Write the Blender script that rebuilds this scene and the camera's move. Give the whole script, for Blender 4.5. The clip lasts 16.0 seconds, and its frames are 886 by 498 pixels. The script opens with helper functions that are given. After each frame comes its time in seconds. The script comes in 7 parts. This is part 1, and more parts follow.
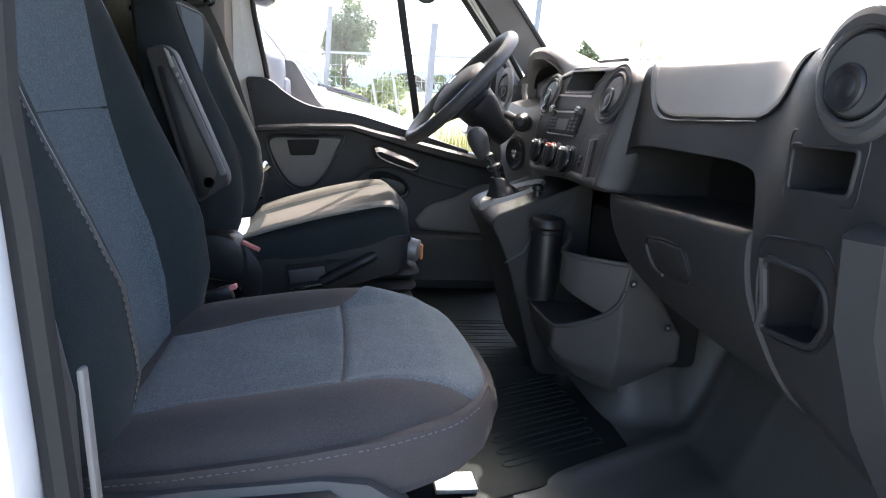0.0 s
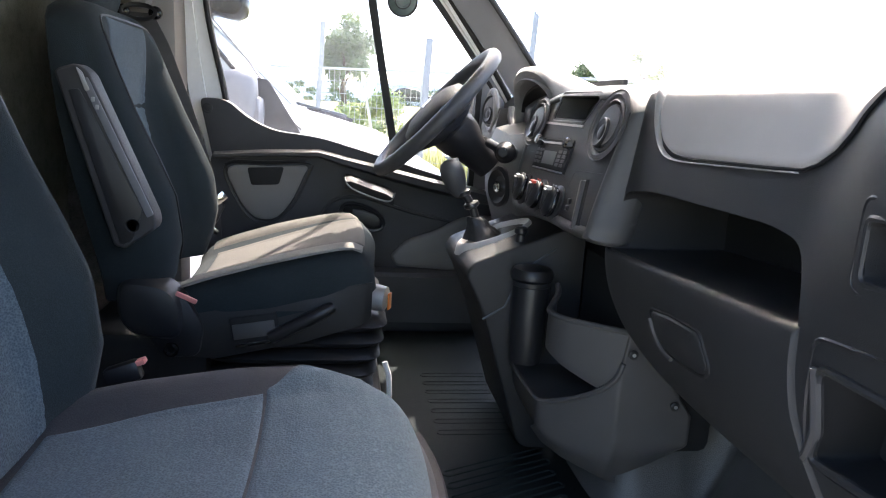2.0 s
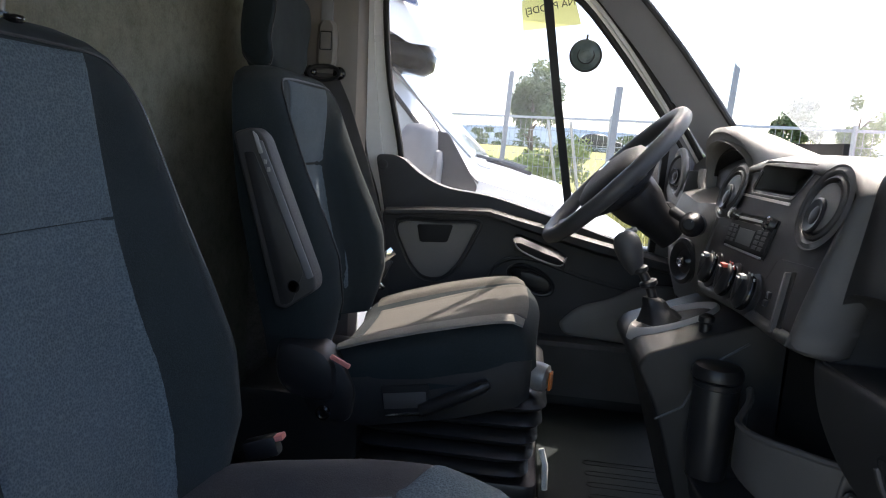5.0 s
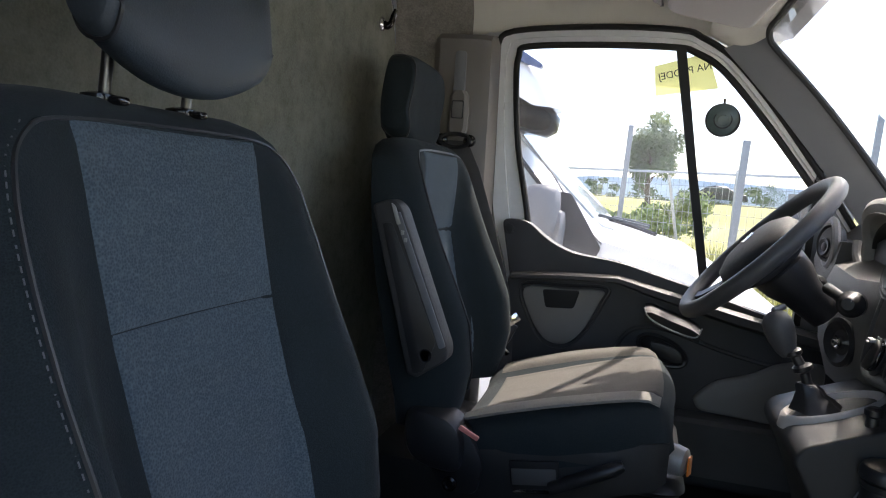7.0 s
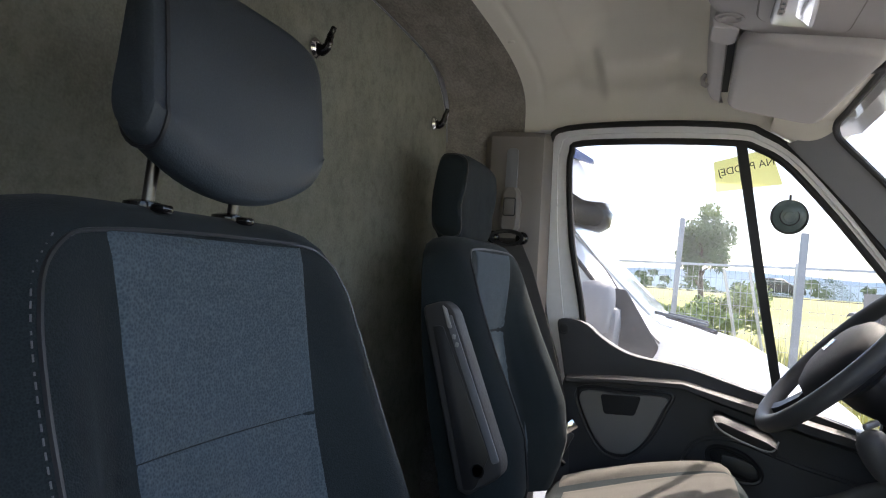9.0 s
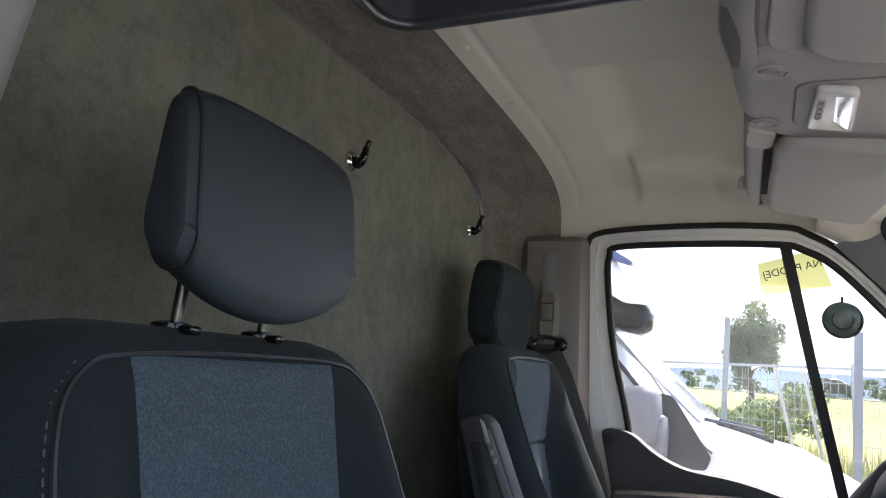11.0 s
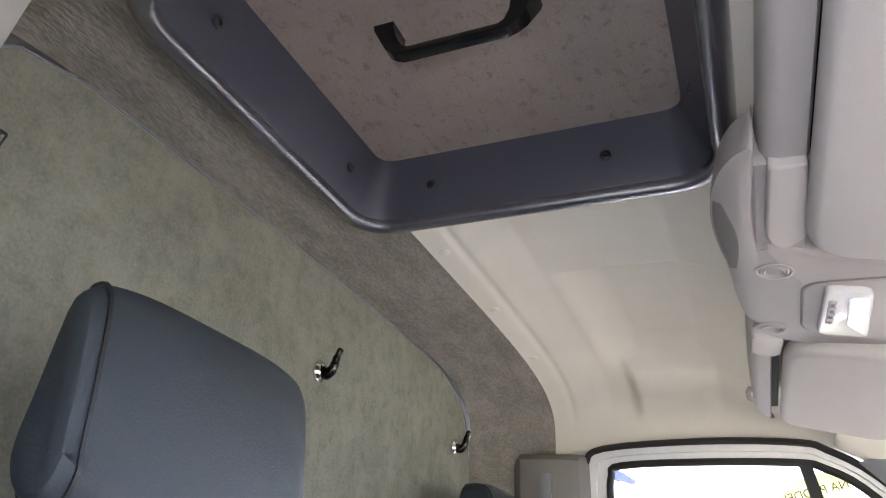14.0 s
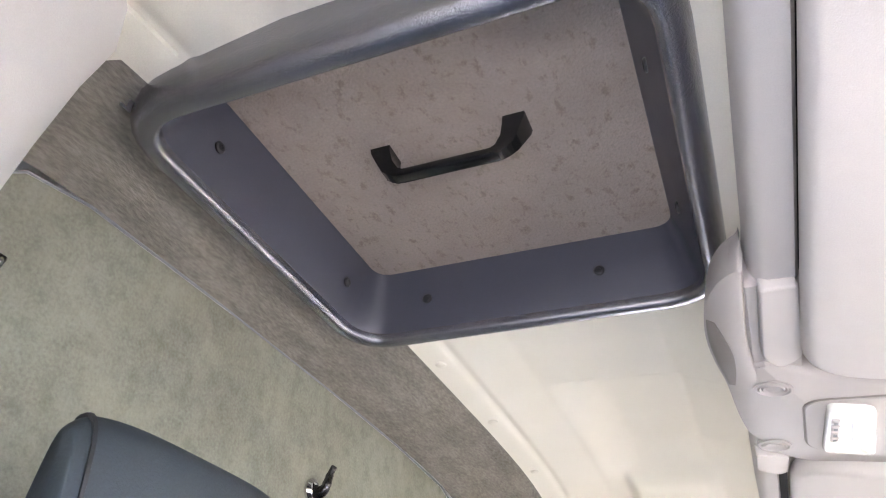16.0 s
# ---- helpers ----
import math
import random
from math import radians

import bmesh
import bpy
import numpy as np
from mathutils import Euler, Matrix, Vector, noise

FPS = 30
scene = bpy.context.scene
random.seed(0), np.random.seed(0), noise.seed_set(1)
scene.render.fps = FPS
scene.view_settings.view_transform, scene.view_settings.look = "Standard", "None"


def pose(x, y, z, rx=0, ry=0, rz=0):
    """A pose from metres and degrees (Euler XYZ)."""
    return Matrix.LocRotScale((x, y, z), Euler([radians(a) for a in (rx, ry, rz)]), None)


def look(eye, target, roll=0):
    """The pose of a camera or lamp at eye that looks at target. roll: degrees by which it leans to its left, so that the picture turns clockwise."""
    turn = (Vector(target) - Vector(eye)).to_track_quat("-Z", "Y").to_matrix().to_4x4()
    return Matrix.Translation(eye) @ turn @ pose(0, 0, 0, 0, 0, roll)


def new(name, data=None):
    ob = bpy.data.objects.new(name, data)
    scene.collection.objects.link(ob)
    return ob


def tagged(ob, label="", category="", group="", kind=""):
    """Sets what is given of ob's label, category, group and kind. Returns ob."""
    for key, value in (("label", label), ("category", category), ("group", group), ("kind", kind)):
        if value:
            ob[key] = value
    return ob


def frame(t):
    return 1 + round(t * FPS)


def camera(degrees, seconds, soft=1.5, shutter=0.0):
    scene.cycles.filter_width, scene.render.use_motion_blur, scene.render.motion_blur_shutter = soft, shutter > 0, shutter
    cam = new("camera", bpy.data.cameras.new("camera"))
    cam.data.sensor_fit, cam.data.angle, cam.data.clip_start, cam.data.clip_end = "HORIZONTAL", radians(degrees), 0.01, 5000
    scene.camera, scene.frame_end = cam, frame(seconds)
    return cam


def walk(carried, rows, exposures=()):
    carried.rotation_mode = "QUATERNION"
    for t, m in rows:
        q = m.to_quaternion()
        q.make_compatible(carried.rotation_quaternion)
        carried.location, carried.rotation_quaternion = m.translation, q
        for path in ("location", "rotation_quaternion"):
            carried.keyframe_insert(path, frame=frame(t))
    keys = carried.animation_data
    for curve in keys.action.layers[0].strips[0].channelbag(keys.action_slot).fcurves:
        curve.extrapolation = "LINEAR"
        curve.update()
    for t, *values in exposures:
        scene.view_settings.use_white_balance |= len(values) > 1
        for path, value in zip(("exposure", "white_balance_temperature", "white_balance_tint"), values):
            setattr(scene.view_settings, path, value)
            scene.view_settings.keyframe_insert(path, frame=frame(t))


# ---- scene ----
cam = camera(65.1, 16.0, soft=1.1)
PATH = [
    (0, (0.559, -1.382, 1.762), (0.867, 0.544, 1.323), 3.5),
    (0.5, (0.562, -1.318, 1.774), (0.877, 0.609, 1.34), 3.4),
    (1, (0.579, -1.258, 1.78), (0.903, 0.669, 1.354), 3.5),
    (1.5, (0.618, -1.201, 1.785), (0.944, 0.729, 1.373), 3.6),
    (2, (0.654, -1.156, 1.789), (0.96, 0.78, 1.389), 3.6),
    (2.5, (0.682, -1.111, 1.789), (0.916, 0.838, 1.409), 3.8),
    (3, (0.715, -1.096, 1.794), (0.816, 0.867, 1.427), 3.8),
    (5.5, (0.678, -1.036, 1.833), (0.383, 0.921, 1.545), 4.2),
    (6, (0.67, -1.036, 1.839), (0.277, 0.907, 1.58), 4.2),
    (6.5, (0.658, -1.041, 1.849), (0.187, 0.889, 1.622), 4.2),
    (7, (0.643, -1.04, 1.861), (0.104, 0.877, 1.67), 4.2),
    (7.5, (0.635, -1.022, 1.867), (0.034, 0.879, 1.716), 4.2),
    (8, (0.629, -1.002, 1.87), (-0.013, 0.89, 1.774), 4.2),
    (8.5, (0.619, -0.988, 1.872), (-0.042, 0.899, 1.857), 4.1),
    (8.7, (0.617, -0.988, 1.875), (-0.054, 0.896, 1.891), 4.2),
    (11, (0.611, -0.968, 1.896), (-0.187, 0.835, 2.233), 4.1),
    (11.5, (0.615, -0.968, 1.908), (-0.206, 0.808, 2.326), 4.1),
    (12, (0.621, -0.959, 1.918), (-0.215, 0.789, 2.415), 4.0),
    (12.5, (0.619, -0.937, 1.92), (-0.221, 0.781, 2.508), 4.1),
    (13, (0.596, -0.908, 1.91), (-0.23, 0.776, 2.605), 4.0),
    (13.5, (0.586, -0.88, 1.919), (-0.205, 0.773, 2.722), 4.1),
    (14, (0.59, -0.871, 1.927), (-0.149, 0.753, 2.831), 4.1),
    (14.5, (0.6, -0.869, 1.938), (-0.122, 0.71, 2.93), 4.3),
    (15, (0.591, -0.878, 1.94), (-0.117, 0.66, 3.005), 4.3),
    (15.5, (0.593, -0.879, 1.943), (-0.112, 0.63, 3.051), 4.3),
    (16, (0.6, -0.88, 1.943), (-0.098, 0.601, 3.091), 4.4),
]
EXPOSURES = [(0.0, 2.2, 6500, 15), (1.0, 2.47, 6500, 15), (2.5, 2.23, 6500, 15), (5.5, 1.43, 6500, 14), (8.5, 1.59, 6500, 14), (11.0, 1.65, 6500, 16), (12.5, 2.28, 6500, 17), (13.5, 2.72, 6500, 18),
             (14.5, 3.45, 6500, 18), (16.0, 3.92, 6500, 18)]
walk(cam, [(t, look(eye, target, roll)) for t, eye, target, roll in PATH], EXPOSURES)

# ---- light ----
GROUND, FLOOR = 0.45, 1.12
SUN_DIR = Vector((0.35, 0.60, 1.0)).normalized()
world = bpy.data.worlds.new("world")
scene.world = world
world.use_nodes = True
wn = world.node_tree
sky = wn.nodes.new("ShaderNodeTexSky")
sky.sky_type = "NISHITA"
sky.sun_disc = False
sky.sun_elevation = math.asin(SUN_DIR.z)
sky.sun_rotation = math.atan2(SUN_DIR.x, SUN_DIR.y)
sky.air_density, sky.dust_density, sky.ozone_density = 1.0, 1.0, 1.0
wn.links.new(sky.outputs[0], wn.nodes["Background"].inputs[0])
wn.nodes["Background"].inputs[1].default_value = 0.15
sun_data = bpy.data.lights.new("sun", "SUN")
sun_data.energy, sun_data.angle, sun_data.color = 3.0, radians(0.6), (1.0, 0.92, 0.80)
sun = new("sun", sun_data)
sun.matrix_basis = look((0, 0, 6), Vector((0, 0, 6)) - SUN_DIR)


# ---- materials ----
def material(name, color, rough=0.6, metal=0.0, var=0.25, fine=900.0, coarse=9.0, bump=0.15, dist=0.0006, spec=0.5, coat=0.0,
             dirt=None, stretch=(1, 1, 1)):
    """A plain surface: colour that wanders at two scales, fine grain as relief."""
    m = bpy.data.materials.new(name)
    m.use_nodes = True
    nt = m.node_tree
    b = nt.nodes["Principled BSDF"]
    co = nt.nodes.new("ShaderNodeTexCoord")
    mp = nt.nodes.new("ShaderNodeMapping")
    mp.inputs["Scale"].default_value = stretch
    nt.links.new(co.outputs["Object"], mp.inputs[0])
    big = nt.nodes.new("ShaderNodeTexNoise")
    big.inputs["Scale"].default_value, big.inputs["Detail"].default_value = coarse, 6.0
    small = nt.nodes.new("ShaderNodeTexNoise")
    small.inputs["Scale"].default_value, small.inputs["Detail"].default_value = fine, 3.0
    for n in (big, small):
        nt.links.new(mp.outputs[0], n.inputs["Vector"])
    add = nt.nodes.new("ShaderNodeMath")
    add.operation = "ADD"
    nt.links.new(big.outputs["Fac"], add.inputs[0])
    nt.links.new(small.outputs["Fac"], add.inputs[1])
    ramp = nt.nodes.new("ShaderNodeMapRange")
    ramp.inputs["From Min"].default_value, ramp.inputs["From Max"].default_value = 0.6, 1.4
    nt.links.new(add.outputs[0], ramp.inputs["Value"])
    mix = nt.nodes.new("ShaderNodeMix")
    mix.data_type = "RGBA"
    dark = tuple(c * (1 - var) for c in color)
    light = tuple(min(1.0, c * (1 + var)) for c in (dirt or color))
    mix.inputs["A"].default_value, mix.inputs["B"].default_value = (*dark, 1), (*light, 1)
    nt.links.new(ramp.outputs[0], mix.inputs["Factor"])
    nt.links.new(mix.outputs["Result"], b.inputs["Base Color"])
    rr = nt.nodes.new("ShaderNodeMapRange")
    rr.inputs["To Min"].default_value, rr.inputs["To Max"].default_value = max(0.02, rough - 0.07), min(1.0, rough + 0.07)
    nt.links.new(big.outputs["Fac"], rr.inputs["Value"])
    nt.links.new(rr.outputs[0], b.inputs["Roughness"])
    b.inputs["Metallic"].default_value = metal
    b.inputs["Specular IOR Level"].default_value = spec
    b.inputs["Coat Weight"].default_value = coat
    if bump:
        bp = nt.nodes.new("ShaderNodeBump")
        bp.inputs["Strength"].default_value, bp.inputs["Distance"].default_value = bump, dist
        nt.links.new(small.outputs["Fac"], bp.inputs["Height"])
        nt.links.new(bp.outputs[0], b.inputs["Normal"])
    return m


def woven(name, color, thread, scale=420.0, var=0.3, bump=0.5):
    """Seat cloth: small knots of thread over a mottled dye."""
    m = material(name, color, 0.9, var=var, fine=700, coarse=14, bump=0.0, spec=0.1)
    nt = m.node_tree
    b = nt.nodes["Principled BSDF"]
    mp = nt.nodes["Mapping"]
    mul = nt.nodes.new("ShaderNodeTexVoronoi")
    mul.inputs["Scale"].default_value, mul.inputs["Randomness"].default_value = scale, 0.85
    nt.links.new(mp.outputs[0], mul.inputs["Vector"])
    old = b.inputs["Base Color"].links[0].from_socket
    mix = nt.nodes.new("ShaderNodeMix")
    mix.data_type = "RGBA"
    nt.links.new(mul.outputs["Distance"], mix.inputs["Factor"])
    nt.links.new(old, mix.inputs["A"])
    mix.inputs["B"].default_value = (*thread, 1)
    nt.links.new(mix.outputs["Result"], b.inputs["Base Color"])
    bp = nt.nodes.new("ShaderNodeBump")
    bp.inputs["Strength"].default_value, bp.inputs["Distance"].default_value = bump, 0.0006
    nt.links.new(mul.outputs["Distance"], bp.inputs["Height"])
    soft = nt.nodes.new("ShaderNodeTexNoise")
    soft.inputs["Scale"].default_value, soft.inputs["Detail"].default_value = 11.0, 2.0
    nt.links.new(mp.outputs[0], soft.inputs["Vector"])
    dent = nt.nodes.new("ShaderNodeBump")
    dent.inputs["Strength"].default_value, dent.inputs["Distance"].default_value = 0.35, 0.012
    nt.links.new(soft.outputs["Fac"], dent.inputs["Height"])
    nt.links.new(dent.outputs[0], bp.inputs["Normal"])
    nt.links.new(bp.outputs[0], b.inputs["Normal"])
    b.inputs["Sheen Weight"].default_value = 0.06
    return m


def clear_glass(name, tint=(1, 1, 1), rough=0.0, dust=0.0):
    m = bpy.data.materials.new(name)
    m.use_nodes = True
    b = m.node_tree.nodes["Principled BSDF"]
    b.inputs["Base Color"].default_value = (*tint, 1)
    b.inputs["Roughness"].default_value = rough
    b.inputs["Transmission Weight"].default_value = 1.0
    b.inputs["IOR"].default_value = 1.45
    if dust:
        nt = m.node_tree
        veil = nt.nodes.new("ShaderNodeBsdfTranslucent")
        veil.inputs["Color"].default_value = (0.95, 0.96, 1.0, 1)
        n = nt.nodes.new("ShaderNodeTexNoise")
        n.inputs["Scale"].default_value, n.inputs["Detail"].default_value = 9.0, 4.0
        amount = nt.nodes.new("ShaderNodeMapRange")
        amount.inputs["To Min"].default_value, amount.inputs["To Max"].default_value = 0.6 * dust, 1.4 * dust
        nt.links.new(n.outputs["Fac"], amount.inputs["Value"])
        mix = nt.nodes.new("ShaderNodeMixShader")
        nt.links.new(amount.outputs[0], mix.inputs[0])
        nt.links.new(b.outputs[0], mix.inputs[1])
        nt.links.new(veil.outputs[0], mix.inputs[2])
        nt.links.new(mix.outputs[0], nt.nodes["Material Output"].inputs["Surface"])
    return m


DASH = material("dash_plastic", (0.070, 0.068, 0.067), 0.52, fine=1400, bump=0.4, dist=0.0008)
# darker copy of the dash plastic, with the recess shade in its colour
DASH_FACE = material("dash_face_shaded", (0.021, 0.021, 0.022), 0.58, var=0.12, fine=1400, bump=0.35, dist=0.0006, spec=0.35)
DASH_LOW = material("dash_grained_plastic", (0.028, 0.028, 0.029), 0.50, var=0.18, fine=1100, coarse=7, bump=0.4, dist=0.0009, spec=0.45)
# grey raised to carry windscreen daylight on the airbag cover and top pad
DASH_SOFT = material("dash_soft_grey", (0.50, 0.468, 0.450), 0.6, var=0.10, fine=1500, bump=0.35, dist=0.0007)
TRIMLIGHT = material("trim_light_grey", (0.30, 0.295, 0.29), 0.45, var=0.08, fine=1200, bump=0.15)
LINING = material("footwell_vinyl", (0.095, 0.092, 0.087), 0.38, fine=520, coarse=5, bump=0.7, dist=0.0012, var=0.35)
# sun on the cluster hood is put into this lighter grey
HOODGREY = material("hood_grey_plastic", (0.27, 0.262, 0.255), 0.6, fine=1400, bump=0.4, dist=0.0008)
HUBSKIN = material("hub_vinyl", (0.024, 0.026, 0.030), 0.68, fine=900, bump=0.45, dist=0.0009, spec=0.3)
WHEELSKIN = material("wheel_vinyl", (0.060, 0.060, 0.062), 0.5, fine=600, bump=0.35, dist=0.0008)
PLINTH = material("plinth_black_plastic", (0.017, 0.017, 0.018), 0.55, fine=1400, bump=0.4, dist=0.0008)
CONSOLE = material("console_grey_plastic", (0.070, 0.066, 0.065), 0.52, fine=1400, bump=0.4, dist=0.0008)
BLACK = material("black_plastic", (0.018, 0.018, 0.020), 0.4, fine=1200, bump=0.15)
COLPANEL = material("column_panel_plastic", (0.135, 0.127, 0.121), 0.55, var=0.1, fine=1300, bump=0.35, dist=0.0008)
# near-black that paints shade inside recesses and gaps; also the radio's own black
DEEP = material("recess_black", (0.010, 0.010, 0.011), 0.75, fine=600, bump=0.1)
GLOSS = material("gloss_black", (0.008, 0.008, 0.009), 0.12, var=0.1, bump=0.0)
DOORTRIM = material("door_trim_dark", (0.045, 0.044, 0.046), 0.6, fine=1300, bump=0.4, dist=0.0008)
PLATEGREY = material("seat_plate_grey", (0.085, 0.083, 0.082), 0.5, var=0.1, fine=1300, bump=0.2)
DOORGREY = material("door_trim_grey", (0.20, 0.19, 0.18), 0.6, var=0.12, fine=1300, bump=0.35, dist=0.0008)
PILLAR = material("pillar_trim_grey", (0.20, 0.182, 0.165), 0.6, var=0.08, fine=1200, bump=0.3, dist=0.0006)
PILLAR_DARK = material("pillar_trim_charcoal", (0.235, 0.24, 0.255), 0.65, var=0.1, fine=1200, bump=0.3, dist=0.0006)
LINER = material("headliner_cloth", (0.80, 0.77, 0.68), 0.95, var=0.06, fine=700, coarse=5, bump=0.35, dist=0.0009, spec=0.15)
VISOR = material("visor_vinyl", (0.46, 0.435, 0.415), 0.65, var=0.06, fine=900, coarse=6, bump=0.35, dist=0.0007, spec=0.35)
HEADPLASTIC = material("console_plastic", (0.375, 0.350, 0.333), 0.55, var=0.06, fine=1100, coarse=6, bump=0.3, dist=0.0006, spec=0.4)
CARPET_BAND = material("needle_felt_band", (0.250, 0.231, 0.200), 1.0, var=0.35, fine=260, coarse=28, bump=0.8, dist=0.002, spec=0.05,
                       stretch=(1, 0.35, 1))
BULKHEAD = material("bulkhead_velour", (0.225, 0.215, 0.170), 1.0, var=0.13, fine=260, coarse=5, bump=0.5, dist=0.0012, spec=0.05,
                    dirt=(0.27, 0.275, 0.225))
HATCH_FELT = material("hatch_felt", (0.33, 0.280, 0.248), 1.0, var=0.14, fine=300, coarse=5, bump=0.8, dist=0.002, spec=0.05)
RIM_WALL = material("hatch_rim_wall", (0.056, 0.058, 0.076), 0.36, var=0.08, fine=500, bump=0.12, dist=0.0008, spec=0.5)
RIM = material("hatch_rim_lip", (0.056, 0.058, 0.076), 0.16, var=0.04, fine=560, bump=0.5, dist=0.0012, spec=0.5, coat=1.0)
lacquer = RIM.node_tree.nodes["Principled BSDF"]
lacquer.inputs["IOR"].default_value, lacquer.inputs["Coat IOR"].default_value, lacquer.inputs["Coat Roughness"].default_value = 1.5, 2.3, 0.05
RIM.node_tree.links.new(RIM.node_tree.nodes["Bump"].outputs[0], lacquer.inputs["Coat Normal"])
WHITE = material("white_paint", (0.84, 0.84, 0.84), 0.3, var=0.04, fine=60, bump=0.0, coat=0.4)
CUPRUBBER = material("cup_vinyl", (0.12, 0.155, 0.15), 0.2, var=0.2, fine=60, coarse=20, bump=0.0)
RUBBER = material("rubber_seal", (0.016, 0.016, 0.016), 0.65, fine=300, bump=0.1)
FLOORVINYL = material("floor_vinyl", (0.026, 0.028, 0.028), 0.6, spec=0.3, fine=500, coarse=6, bump=0.5, dist=0.001, var=0.35)
MAT = material("floor_rubber", (0.012, 0.0175, 0.018), 0.65, spec=0.22, fine=700, coarse=6, bump=0.5, dist=0.001, var=0.35)
BLUE = woven("seat_cloth_blue", (0.047, 0.065, 0.082), (0.122, 0.156, 0.182), scale=380, bump=0.8)
NAVY = woven("seat_cloth_charcoal", (0.017, 0.023, 0.026), (0.030, 0.038, 0.042), scale=600)
CHARCOAL = woven("seat_cloth_warm_charcoal", (0.044, 0.042, 0.045), (0.068, 0.065, 0.069), scale=600)
VINYL = material("seat_vinyl", (0.026, 0.034, 0.041), 0.52, fine=500, bump=0.35, dist=0.0008)
SIDEGREY = material("seat_side_cloth", (0.062, 0.057, 0.059), 0.9, fine=700, bump=0.4, spec=0.2)
# driver's cushion cloths: strong sun on the seat is put into these colours
SUNLIT_GREY = woven("seat_cloth_sunlit_grey", (0.085, 0.080, 0.073), (0.135, 0.128, 0.116), scale=500)
SUNLIT_PALE = woven("seat_cloth_worn_sunlit", (0.17, 0.16, 0.145), (0.26, 0.25, 0.23), scale=500)
THREAD = material("thread_grey", (0.13, 0.13, 0.14), 0.8, bump=0.0)
CHROME = material("chrome", (0.75, 0.75, 0.76), 0.10, metal=1.0, var=0.05, bump=0.0)
STEEL = material("galvanised_steel", (0.42, 0.43, 0.44), 0.45, metal=0.8, var=0.2, fine=60, coarse=12, bump=0.1)
SILVER = material("silver_paint", (0.38, 0.375, 0.37), 0.4, metal=0.4, var=0.08, bump=0.0)
# dark plastic; the olive tint paints the meadow it reflects
SMOKED = material("smoked_visor", (0.006, 0.0055, 0.0022), 0.10, var=0.3, fine=30, coarse=8, bump=0.0, spec=0.2)
SMOKED.node_tree.nodes["Principled BSDF"].inputs["IOR"].default_value = 1.35
RED = material("red_plastic", (0.50, 0.05, 0.03), 0.4, bump=0.0)
PINK = material("faded_red_strap", (0.62, 0.22, 0.20), 0.5, bump=0.0)
ORANGE = material("orange_label", (0.75, 0.20, 0.03), 0.45, bump=0.0)
PAPER = material("white_label", (0.75, 0.75, 0.73), 0.6, var=0.05, bump=0.0)
YELLOW = material("yellow_film", (0.85, 0.75, 0.05), 0.6, var=0.05, bump=0.0)
LCD = material("lcd_grey", (0.030, 0.034, 0.034), 0.45, var=0.05, bump=0.0)
LENS = material("lamp_lens", (0.62, 0.62, 0.61), 0.15, var=0.05, fine=300, bump=0.3)
WEBBING = material("belt_webbing", (0.060, 0.057, 0.056), 0.85, fine=900, bump=0.5, stretch=(1, 1, 4))
GLASS = clear_glass("window_glass", dust=0.008)
DARKGLASS = material("tinted_glass", (0.03, 0.045, 0.05), 0.05, var=0.1, bump=0.0, spec=0.8)
LAND = material("dry_meadow", (0.42, 0.36, 0.13), 1.0, var=0.3, fine=3.0, coarse=0.2, bump=0.0, dirt=(0.36, 0.36, 0.12))
GRAVEL = material("gravel_yard", (0.46, 0.45, 0.43), 0.95, var=0.25, fine=25, coarse=1.2, bump=0.5, dist=0.02)
GRASS = material("tall_grass", (0.48, 0.42, 0.17), 0.9, var=0.35, fine=6, coarse=0.7, bump=0.0, dirt=(0.40, 0.40, 0.13))
LEAF = material("leaves", (0.105, 0.150, 0.060), 0.7, var=0.5, fine=9, coarse=1.5, bump=0.0)
LEAF_LIGHT = material("leaves_light", (0.19, 0.25, 0.07), 0.7, var=0.5, fine=9, coarse=1.5, bump=0.0)
POSTPAINT = material("pale_post", (0.25, 0.26, 0.265), 0.5, var=0.15, fine=40, coarse=5, bump=0.0)
BARK = material("bark", (0.10, 0.08, 0.06), 0.95, var=0.4, fine=30, coarse=4, bump=0.5, dist=0.02)
# distance haze is put into the hills' pale blue base colour
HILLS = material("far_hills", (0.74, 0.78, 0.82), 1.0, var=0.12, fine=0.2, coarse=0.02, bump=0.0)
ASPHALT = material("asphalt", (0.09, 0.09, 0.09), 0.9, var=0.2, fine=12, coarse=0.8, bump=0.0)
# reflected sky is painted as a pale base colour on this glass
SKYGLASS = material("sky_painted_glass", (0.42, 0.46, 0.48), 0.06, var=0.1, bump=0.0, spec=0.9)
DARKSTEEL = material("blackened_steel", (0.16, 0.16, 0.165), 0.3, metal=1.0, var=0.1, bump=0.0)
MIRRORGREY = material("mirror_grey", (0.17, 0.175, 0.19), 0.55, var=0.1, fine=200, bump=0.1)
NAVYPAINT = material("navy_paint", (0.03, 0.06, 0.16), 0.3, var=0.05, bump=0.0, coat=0.4)
CARPAINT = material("dark_car_paint", (0.02, 0.022, 0.028), 0.2, coat=0.5, bump=0.0)



